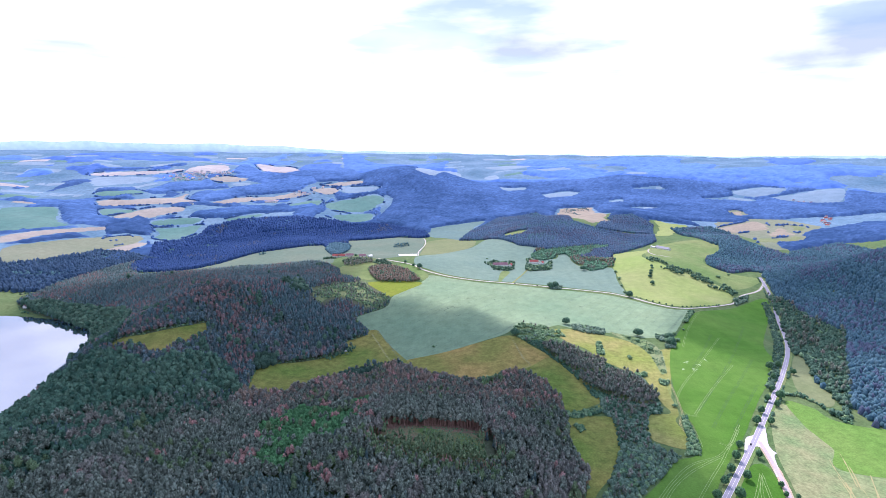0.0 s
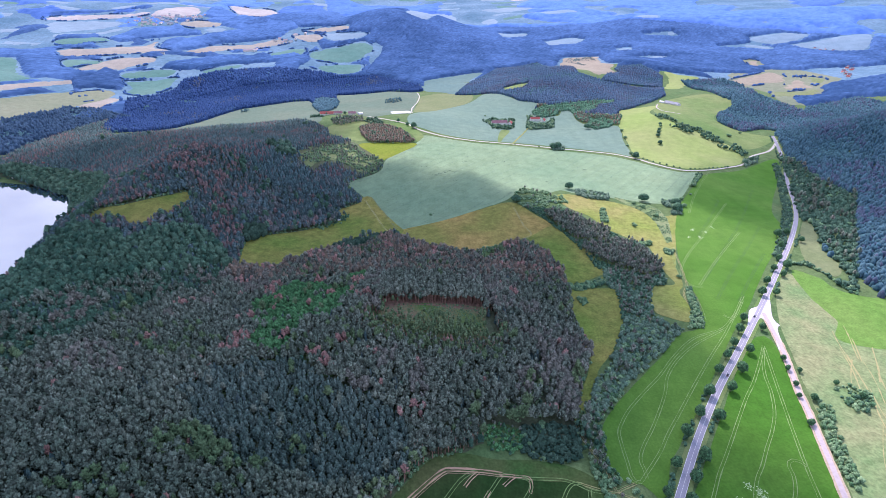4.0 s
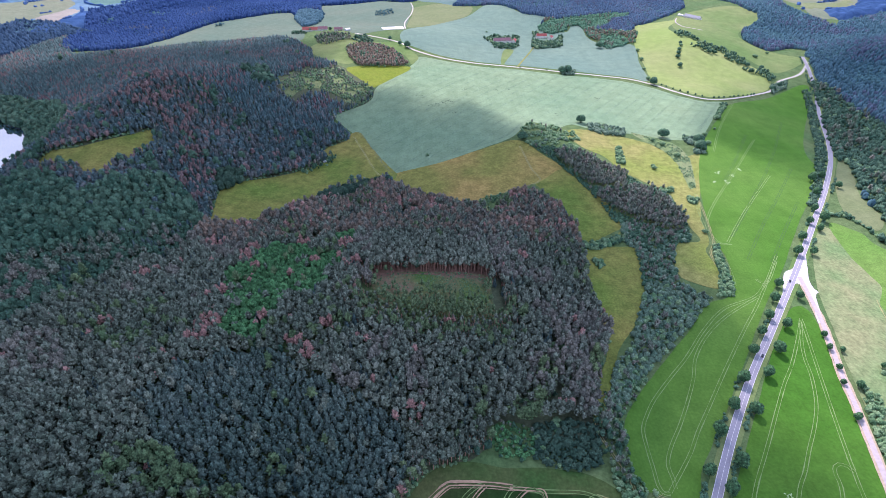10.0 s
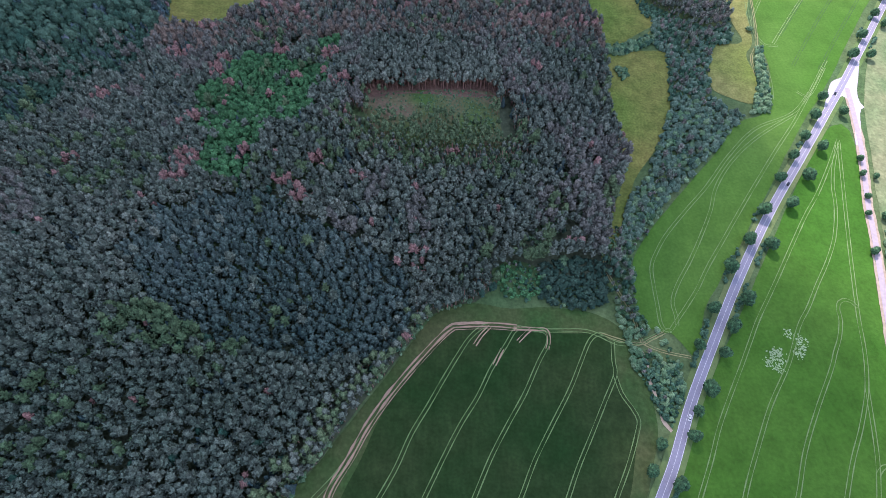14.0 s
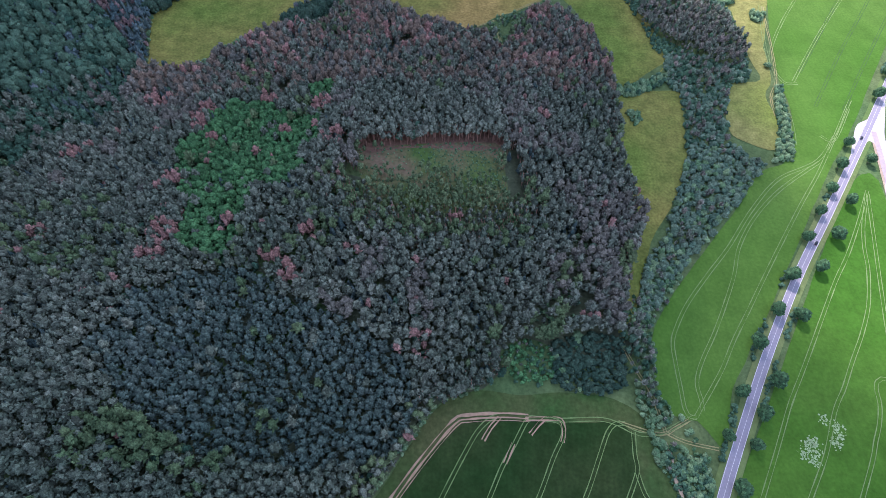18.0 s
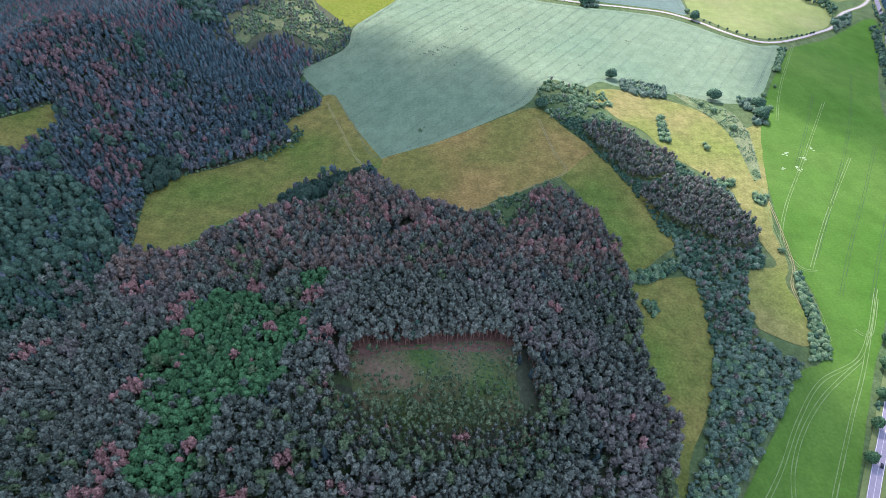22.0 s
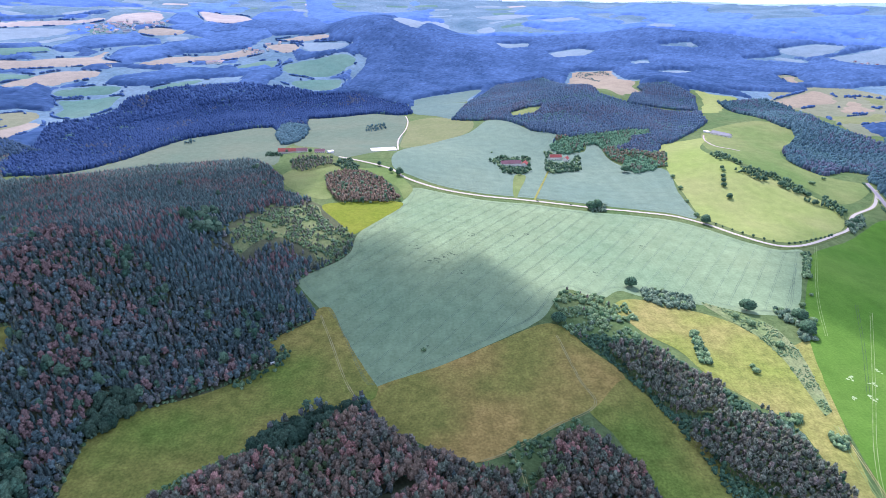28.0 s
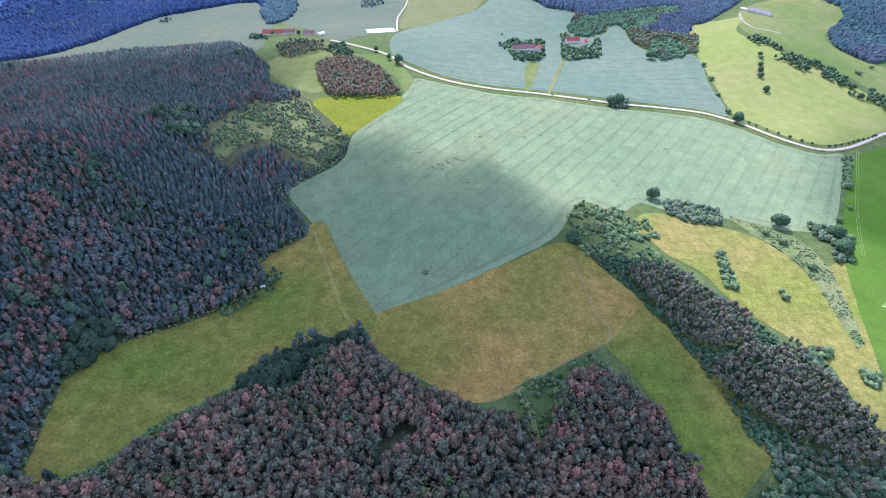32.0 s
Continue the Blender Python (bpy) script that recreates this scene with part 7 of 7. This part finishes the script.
def wooded(a, b):
    return patchy(a, b, 0.0016, 4.0) + 0.35 * patchy(a, b, 0.006, 2.0) > -0.42 + 0.3 * (a > 900) * (b < 2300) + 0.35 * (np.hypot(a, b) > 3600)


canopy("wooded_hills", FAR_EAST, 10.0, M_far_wood, "endless wooded hills coloured in blue haze", skip, 12, lambda a, b: wooded(a, b) & (np.hypot(a, b) < 3500))
canopy("horizon_woods", FAR_EAST, 18.0, M_far_ridge, "wooded horizon hills coloured in pale haze", skip, 12, lambda a, b: wooded(a, b) & (np.hypot(a, b) > 3460))
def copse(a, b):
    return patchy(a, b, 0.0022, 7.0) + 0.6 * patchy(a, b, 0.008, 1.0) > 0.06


canopy("distant_copses", FAR_WEST, 11.0, M_far_wood, "haze-coloured copses and hedgerows in far farmland", FAR_FIELDS + [WOOD_WEST, HILL_WOOD_FAR], 10, lambda a, b: copse(a, b) & (np.hypot(a, b) < 3700))
canopy("horizon_copses", FAR_WEST, 18.0, M_far_ridge, "haze-coloured hills behind far farmland", FAR_FIELDS + [WOOD_WEST, HILL_WOOD_FAR], 12,
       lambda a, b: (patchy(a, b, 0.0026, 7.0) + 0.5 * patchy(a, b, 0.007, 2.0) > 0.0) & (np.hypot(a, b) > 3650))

# a patchwork of narrow far fields between the copses
ca, sa = math.cos(0.22), math.sin(0.22)
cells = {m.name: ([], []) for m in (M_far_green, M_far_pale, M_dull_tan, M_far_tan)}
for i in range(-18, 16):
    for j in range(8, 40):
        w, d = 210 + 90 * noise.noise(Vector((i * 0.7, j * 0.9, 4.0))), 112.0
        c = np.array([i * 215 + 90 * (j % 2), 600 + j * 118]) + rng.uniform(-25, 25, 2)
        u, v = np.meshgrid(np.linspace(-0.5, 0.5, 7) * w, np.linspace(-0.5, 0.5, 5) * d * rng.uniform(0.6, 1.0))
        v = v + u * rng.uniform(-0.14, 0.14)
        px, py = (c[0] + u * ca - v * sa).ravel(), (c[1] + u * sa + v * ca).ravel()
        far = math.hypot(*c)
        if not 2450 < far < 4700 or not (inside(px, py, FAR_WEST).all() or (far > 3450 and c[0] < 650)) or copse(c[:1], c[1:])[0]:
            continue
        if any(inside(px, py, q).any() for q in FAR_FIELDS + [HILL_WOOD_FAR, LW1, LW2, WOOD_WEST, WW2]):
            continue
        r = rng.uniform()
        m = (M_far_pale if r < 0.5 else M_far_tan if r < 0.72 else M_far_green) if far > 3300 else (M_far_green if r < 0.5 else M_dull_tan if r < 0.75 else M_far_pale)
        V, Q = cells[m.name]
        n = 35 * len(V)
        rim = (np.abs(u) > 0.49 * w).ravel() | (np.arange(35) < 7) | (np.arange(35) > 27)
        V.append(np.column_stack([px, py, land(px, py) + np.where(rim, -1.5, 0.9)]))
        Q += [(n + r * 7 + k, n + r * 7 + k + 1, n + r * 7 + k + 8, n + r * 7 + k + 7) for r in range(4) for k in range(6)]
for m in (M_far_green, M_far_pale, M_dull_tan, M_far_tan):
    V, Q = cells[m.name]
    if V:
        tagged(mesh_object("far_fields", np.concatenate(V), Q, m), "narrow far-off fields in haze-paled colours", "fields", kind="stuff")


hx, hy = [], []
for poly, *_ in WEST_FIELDS[2:22] + EAST_FIELDS[13:18]:
    q = smooth_line(poly, 6, True)
    q = q[patchy(q[:, 0], q[:, 1], 0.012, 3.0) + 0.5 * patchy(q[:, 0], q[:, 1], 0.05, 2.0) > 0.10]
    hx.append(q[:, 0]); hy.append(q[:, 1])
hx, hy = np.concatenate(hx), np.concatenate(hy)
stand("hedgerow_trees", [("crowns", DOMES, M_far_wood, at_ground(hx, hy, 1.0), rng.uniform(3.0, 6.5, len(hx)), rng.uniform(0.2, 0.9, len(hx)))], "haze-coloured hedgerow trees along far field edges")

# the rim of the far hills against the sky, haze painted into its blue
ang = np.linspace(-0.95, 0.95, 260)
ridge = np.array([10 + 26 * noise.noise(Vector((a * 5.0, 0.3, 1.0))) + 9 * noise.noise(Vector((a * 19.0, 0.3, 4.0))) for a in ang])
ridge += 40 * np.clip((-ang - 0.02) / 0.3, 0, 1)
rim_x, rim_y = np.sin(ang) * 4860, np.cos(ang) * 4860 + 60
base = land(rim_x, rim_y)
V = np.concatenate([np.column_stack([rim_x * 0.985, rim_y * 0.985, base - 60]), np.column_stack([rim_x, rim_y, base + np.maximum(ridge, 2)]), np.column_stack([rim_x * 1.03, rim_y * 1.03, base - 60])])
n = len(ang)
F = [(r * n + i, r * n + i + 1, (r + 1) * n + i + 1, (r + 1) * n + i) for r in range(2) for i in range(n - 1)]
tagged(mesh_object("horizon_hills", V, F, M_haze_hills, None, None, True), "skyline hills coloured in pale haze", "hills", kind="structure")


# ---- single trees ----
def part(name, bm, mat, parent, label=""):
    me = bpy.data.meshes.new(name)
    bm.to_mesh(me)
    bm.free()
    me.materials.append(mat)
    ob = new(name, me)
    ob.parent = parent
    if label:
        ob["label"] = label
    return ob


def tree_master(name, h, w, n, mat, label, category="tree", trunk_r=0.28):
    root = tagged(new(name), label, category)
    stem = mesh_object("trunk", *pole(h * 0.62, trunk_r, trunk_r * 0.55, 7), M_bark_grey, root)
    for k in range(5):
        a = k * 1.257 + rng.uniform(-0.3, 0.3)
        mesh_object("limb", *pole(h * 0.28, trunk_r * 0.45, trunk_r * 0.16, 5, (0, 0, h * rng.uniform(0.28, 0.5)), (math.cos(a) * w * 0.55, math.sin(a) * w * 0.55)), M_bark_grey, stem)
    V, F = tufted(h, w, 0.1, n * 3, 0.22, 0.22, 0.3, 0.16, 0.1, 0.86)
    mesh_object("crown", V, F, mat, root, np.concatenate([np.full(12, 0.4), np.repeat(np.clip(rng.normal(0.45, 0.24, n * 3), 0, 1), 5)]))
    return root


def plant(masters, places, group, s0=0.85, s1=1.2):
    for k, (px, py) in enumerate(places):
        m = masters[k % len(masters)]
        p = pose(px, py, height(px, py) - 0.05, 0, 0, rng.uniform(0, 360)) @ Matrix.Scale(rng.uniform(s0, s1), 4)
        ob = copy_thing(m, p) if m.get("placed") else m
        ob.matrix_basis = p
        m["placed"] = 1
        ob["group"] = group


roadside = [tree_master("roadside_tree", 8.5, 3.4, 34, M_avenue, "round dark green avenue tree beside the road") for _ in range(5)]
plant(roadside, ROAD_TREES, "avenue trees along the road", 1.1, 1.7)
sidetrees = [tree_master("side_road_tree", 7.0, 2.8, 28, M_avenue, "small round tree at the side road") for _ in range(3)]
plant(sidetrees, SIDE_TREES, "trees at the side road")
meadow_trees = [tree_master("meadow_tree", 9.5, 5.6, 60, M_leaf_dark, "large round broad-leaved tree standing in open fields") for _ in range(4)]
plant(meadow_trees, MEADOW_TREES, "single trees in the fields", 1.3, 1.75)
plant(meadow_trees, PASTURE_TREES, "single trees in the pasture", 0.7, 1.05)
bushes = [tree_master("bush", 3.6, 2.6, 20, M_bush, "rounded green bush on the meadow", "bush", 0.15) for _ in range(4)]
plant(bushes, BUSHES, "bushes on the meadows", 1.0, 1.9)
rx, ry = [], []
for k in (-8.5, -6.5, 6.5, 8.5):
    q = smooth_line(ROAD_MAIN, 2.6)
    d = np.gradient(q, axis=0)
    d /= np.hypot(d[:, 0], d[:, 1])[:, None]
    q = q + np.column_stack([d[:, 1], -d[:, 0]]) * (k + rng.uniform(-1, 1, (len(q), 1)))
    q = q[(patchy(q[:, 0], q[:, 1], 0.03, 7.0 + k) > 0.34) & (gap_to(q[:, 0], q[:, 1], JUNCTION) > 10)]
    rx.append(q[:, 0]); ry.append(q[:, 1])
rx, ry = np.concatenate(rx), np.concatenate(ry)
stand("roadside_shrubs", [("shrubs", SHRUBS, M_leaf_dark, at_ground(rx, ry), rng.uniform(0.45, 1.1, len(rx)), rng.uniform(0.2, 1, len(rx)))], "low green shrubs along the road verges")
lane_trees = [tree_master("lane_tree", 4.5, 1.9, 16, M_leaf_dark, "small dark tree lining the pale lane", "tree", 0.14) for _ in range(3)]
plant(lane_trees, LANE_TREES, "small trees lining the lane")
farm_trees = [tree_master("farmyard_tree", 9.0, 3.8, 26, M_leaf_dark, "dark leafy tree beside the farm buildings") for _ in range(3)]
plant(farm_trees, FARM_TREES, "farmyard trees")


# ---- buildings ----
def box(bm, x0, y0, z0, x1, y1, z1):
    r = bmesh.ops.create_cube(bm, size=1)
    for v in r["verts"]:
        v.co = Vector((x0 + (v.co.x + 0.5) * (x1 - x0), y0 + (v.co.y + 0.5) * (y1 - y0), z0 + (v.co.z + 0.5) * (z1 - z0)))
    return r["verts"]


def house(name, px, py, turn, L, W, eave, ridge, roof, wall, label, category="house", chimney=True, windows=True):
    root = tagged(new(name), label, category)
    bm = bmesh.new()
    v = [bm.verts.new(q) for q in ((-L / 2, -W / 2, 0), (L / 2, -W / 2, 0), (L / 2, W / 2, 0), (-L / 2, W / 2, 0), (-L / 2, -W / 2, eave), (L / 2, -W / 2, eave),
                                   (L / 2, W / 2, eave), (-L / 2, W / 2, eave), (-L / 2, 0, ridge), (L / 2, 0, ridge))]
    for f in ((0, 1, 5, 4), (2, 3, 7, 6), (1, 2, 6, 9, 5), (3, 0, 4, 8, 7), (3, 2, 1, 0), (4, 5, 9, 8), (6, 7, 8, 9)):
        bm.faces.new([v[i] for i in f])
    part("wall", bm, wall, root)
    top = None
    for s in (-1, 1):
        bm = bmesh.new()
        o, k = 0.5, (ridge - eave) / (W / 2)
        a = [(-L / 2 - o, s * (W / 2 + o), eave - o * k + 0.06), (L / 2 + o, s * (W / 2 + o), eave - o * k + 0.06), (L / 2 + o, 0, ridge + 0.06), (-L / 2 - o, 0, ridge + 0.06)]
        q = [bm.verts.new(c) for c in a] + [bm.verts.new((c[0], c[1], c[2] + 0.25)) for c in a]
        for f in ((0, 1, 2, 3), (7, 6, 5, 4), (0, 4, 5, 1), (1, 5, 6, 2), (2, 6, 7, 3), (3, 7, 4, 0)):
            bm.faces.new([q[i] for i in f])
        bmesh.ops.recalc_face_normals(bm, faces=bm.faces)
        top = part("roof", bm, roof, root)
    if chimney:
        bm = bmesh.new()
        box(bm, L * 0.2 - 0.4, -0.4, ridge - 0.6, L * 0.2 + 0.4, 0.4, ridge + 1.1)
        part("chimney", bm, M_wall2, root)
    if windows:
        n = max(2, int(L / 3.5))
        for s in (-1, 1):
            for i in range(n):
                bm = bmesh.new()
                c = -L / 2 + (i + 0.5) * L / n
                door = i == n // 2 and s < 0
                y0 = s * (W / 2 + 0.03)
                box(bm, c - 0.55, min(y0, y0 - s * 0.1), 0.0 if door else 1.0, c + 0.55, max(y0, y0 - s * 0.1), 2.1 if door else 2.3)
                leaf = part("door" if door else "window", bm, M_wood if door else M_glass, root)
                bm = bmesh.new()
                out = sorted((y0, y0 + s * 0.05))
                if door:
                    box(bm, c + 0.36, out[0], 1.0, c + 0.46, out[1], 1.12)
                    part("handle", bm, M_sheet, leaf)
                else:
                    for a, b, lo, hi in ((c - 0.55, c - 0.46, 1.0, 2.3), (c + 0.46, c + 0.55, 1.0, 2.3), (c - 0.46, c + 0.46, 1.0, 1.09), (c - 0.46, c + 0.46, 2.21, 2.3), (c - 0.04, c + 0.04, 1.09, 2.21)):
                        box(bm, a, out[0], lo, b, out[1], hi)
                    part("frame", bm, M_paint_w, leaf)
    root.matrix_basis = pose(px, py, min(height(px + a, py + b) for a in (-W / 2, W / 2) for b in (-W / 2, W / 2)) - 0.1, 0, 0, turn)
    return root


for args in HOUSES:
    roof = {"r": M_roof, "g": M_roof_grey, "d": M_roof_dark, "s": M_sheet, "w": M_sheet}[args[6]]
    house(args[7], *args[:6], args[5] + (args[4] * 0.42 if args[6] != "s" else 1.6), roof, M_sheet if args[6] == "s" else M_wall, args[8], args[9], args[6] in "rd", args[6] != "s")
small = [("r", "small white village house with a red roof"), ("d", "small village house with a dark roof")]
for k, (px, py) in enumerate(VILLAGE):
    kind, text = small[k % 2]
    house("village_house", px, py, (k * 57) % 180, 11 + k % 3 * 2, 8, 4.2, 8.0, M_roof if kind == "r" else M_roof_dark, M_wall, text, "house")
for k, (px, py) in enumerate(TOWN_NEAR + TOWN + [(a + 22, b + 30) for a, b in TOWN]):
    house("far_house", px, py, (k * 41) % 180, 17 + k % 4 * 5 + 26 * (k < 3), 11, 7, 12, M_roof_far if k % 3 else M_roof_grey, M_wall, "pale far-off town building with a dull roof", "building", False, False)


# ---- cars ----
def car(px, py, turn, paint, label):
    root = tagged(new("car"), label, "car")
    bm = bmesh.new()
    v = box(bm, -2.15, -0.88, 0.3, 2.15, 0.88, 0.85)
    bmesh.ops.bevel(bm, geom=list(bm.edges), offset=0.16, segments=2, affect="EDGES")
    body = part("body", bm, paint, root)
    bm = bmesh.new()
    for q in box(bm, -1.35, -0.78, 0.84, 0.95, 0.78, 1.42):
        if q.co.z > 1.2:
            q.co.x, q.co.y = q.co.x * 0.72 - 0.1, q.co.y * 0.84
    part("cabin", bm, M_glass, root)
    bm = bmesh.new()
    box(bm, -1.0, -0.62, 1.40, 0.55, 0.62, 1.46)
    part("roof", bm, paint, root)
    for sx in (-1.35, 1.35):
        for sy in (-0.85, 0.85):
            bm = bmesh.new()
            bmesh.ops.create_cone(bm, cap_ends=True, segments=14, radius1=0.32, radius2=0.32, depth=0.2, matrix=pose(sx, sy, 0.32, 90))
            wheel = part("wheel", bm, M_rubber, root)
            bm = bmesh.new()
            bmesh.ops.create_cone(bm, cap_ends=True, segments=10, radius1=0.2, radius2=0.2, depth=0.22, matrix=pose(sx, sy, 0.32, 90))
            part("rim", bm, M_sheet, wheel)
    for sy in (-0.6, 0.6):
        bm = bmesh.new()
        box(bm, 2.1, sy - 0.2, 0.6, 2.17, sy + 0.2, 0.74)
        part("headlight", bm, M_line, root)
        bm = bmesh.new()
        box(bm, -2.17, sy - 0.2, 0.6, -2.1, sy + 0.2, 0.74)
        part("tail_light", bm, M_lamp, root)
    root.matrix_basis = pose(px, py, height(px, py) + 0.63, 0, 0, turn)


van = tagged(new("caravan"), "small white caravan parked among shrubs at the forest edge", "caravan")
bm = bmesh.new()
box(bm, -2.2, -1.05, 0.5, 2.2, 1.05, 2.4)
bmesh.ops.bevel(bm, geom=list(bm.edges), offset=0.25, segments=2, affect="EDGES")
part("body", bm, M_paint_w, van)
bm = bmesh.new()
box(bm, -1.2, -1.09, 1.35, 0.6, -1.04, 1.95)
part("window", bm, M_glass, van)
bm = bmesh.new()
box(bm, 2.15, -0.08, 0.5, 3.2, 0.08, 0.6)
part("drawbar", bm, M_rubber, van)
for sy in (-0.95, 0.95):
    bm = bmesh.new()
    bmesh.ops.create_cone(bm, cap_ends=True, segments=14, radius1=0.33, radius2=0.33, depth=0.2, matrix=pose(0, sy, 0.33, 90))
    part("wheel", bm, M_rubber, van)
van.matrix_basis = pose(-158, 840, height(-158, 840) + 0.25, 0, 0, 25)

line = smooth_line(ROAD_MAIN, 4)
for u, side_off, paint, text in ((0.16, 1.6, M_paint_w, "white car driving on the road"), (0.30, 1.6, M_paint_d, "dark car driving on the road"), (0.385, -1.6, M_paint_d, "dark car on the road near the junction")):
    i = int(u * len(line))
    d = line[i + 1] - line[i]
    d = d / np.hypot(*d)
    c = line[i] + np.array([d[1], -d[0]]) * side_off
    car(c[0], c[1], math.degrees(math.atan2(d[1], d[0])) + (0 if side_off > 0 else 180), paint, text)

lane_line = smooth_line(LANE, 4)
for near, text in (((176, 1252), "dark car driving along the pale lane"), ((227, 1236), "second dark car on the pale lane")):
    i = min(int(np.argmin(np.hypot(lane_line[:, 0] - near[0], lane_line[:, 1] - near[1]))), len(lane_line) - 2)
    d = lane_line[i + 1] - lane_line[i]
    car(lane_line[i][0], lane_line[i][1], math.degrees(math.atan2(d[1], d[0])), M_paint_d, text)

# ---- unseen clouds overhead, outlined to shade the forest and fields ----
def cloud_build(n, l, b):
    out = n["Material Output"]
    tr, df, mx, at = n.new("ShaderNodeBsdfTransparent"), n.new("ShaderNodeBsdfDiffuse"), n.new("ShaderNodeMixShader"), n.new("ShaderNodeAttribute")
    at.attribute_name = "tint"
    df.inputs["Color"].default_value = (0.9, 0.9, 0.92, 1)
    l.new(at.outputs["Fac"], mx.inputs[0])
    l.new(tr.outputs[0], mx.inputs[1])
    l.new(df.outputs[0], mx.inputs[2])
    l.new(mx.outputs[0], out.inputs["Surface"])


M_cloud = material("cumulus vapour", cloud_build)
CLOUD_Z = 1150.0
off = Vector(sun_dir) * (CLOUD_Z / sun_dir.z)


def cloud(poly, thick, soft, solid, label):
    """A flat-bottomed cumulus over a stretch of land: dense inside, thin at its ragged rim."""
    p = np.array(poly, float)
    lo, hi = p.min(0) - soft, p.max(0) + soft
    X, Y = np.meshgrid(np.arange(lo[0], hi[0], 20), np.arange(lo[1], hi[1], 20))
    wob = np.array([noise.noise(Vector((a * 0.011, b * 0.011, 2.0))) + 0.5 * noise.noise(Vector((a * 0.03, b * 0.03, 5.0))) for a, b in zip(X.ravel(), Y.ravel())]).reshape(X.shape)
    d = gap_to(X, Y, poly)
    d = np.where(inside(X, Y, poly), d, -d) + wob * soft * 0.55
    k = np.clip(d / soft + 0.5, 0, 1)
    dens = k * k * (3 - 2 * k)
    n = X.size
    rows, cols = X.shape
    low = np.column_stack([X.ravel() + off.x, Y.ravel() + off.y, np.full(n, CLOUD_Z) + wob.ravel() * 10])
    top = low + np.column_stack([np.zeros(n), np.zeros(n), 4 + dens.ravel() * thick * (1 + 0.5 * wob.ravel())])
    i = np.arange(n).reshape(rows, cols)
    q = np.stack([i[:-1, :-1], i[:-1, 1:], i[1:, 1:], i[1:, :-1]], -1).reshape(-1, 4)
    q = q[dens.ravel()[q].max(1) > 0]
    ob = mesh_object("cloud", np.concatenate([low, top]), np.concatenate([q[:, ::-1], q + n]), M_cloud, None, np.tile(dens.ravel() * solid, 2), True)
    tagged(ob, label, "cloud", kind="structure")


cloud(CLOUD_A, 120, 60, 0.84, "white cumulus cloud drifting overhead")
# added out of view, its density set to dim the wooded hill
cloud(CLOUD_D, 60, 90, 0.52, "unseen thin cloud added to half-shade the wooded hill")
cloud(CLOUD_B, 40, 100, 0.64, "thin veil of cloud drifting overhead")
cloud(CLOUD_C, 60, 80, 0.40, "small grey-white cumulus cloud overhead")
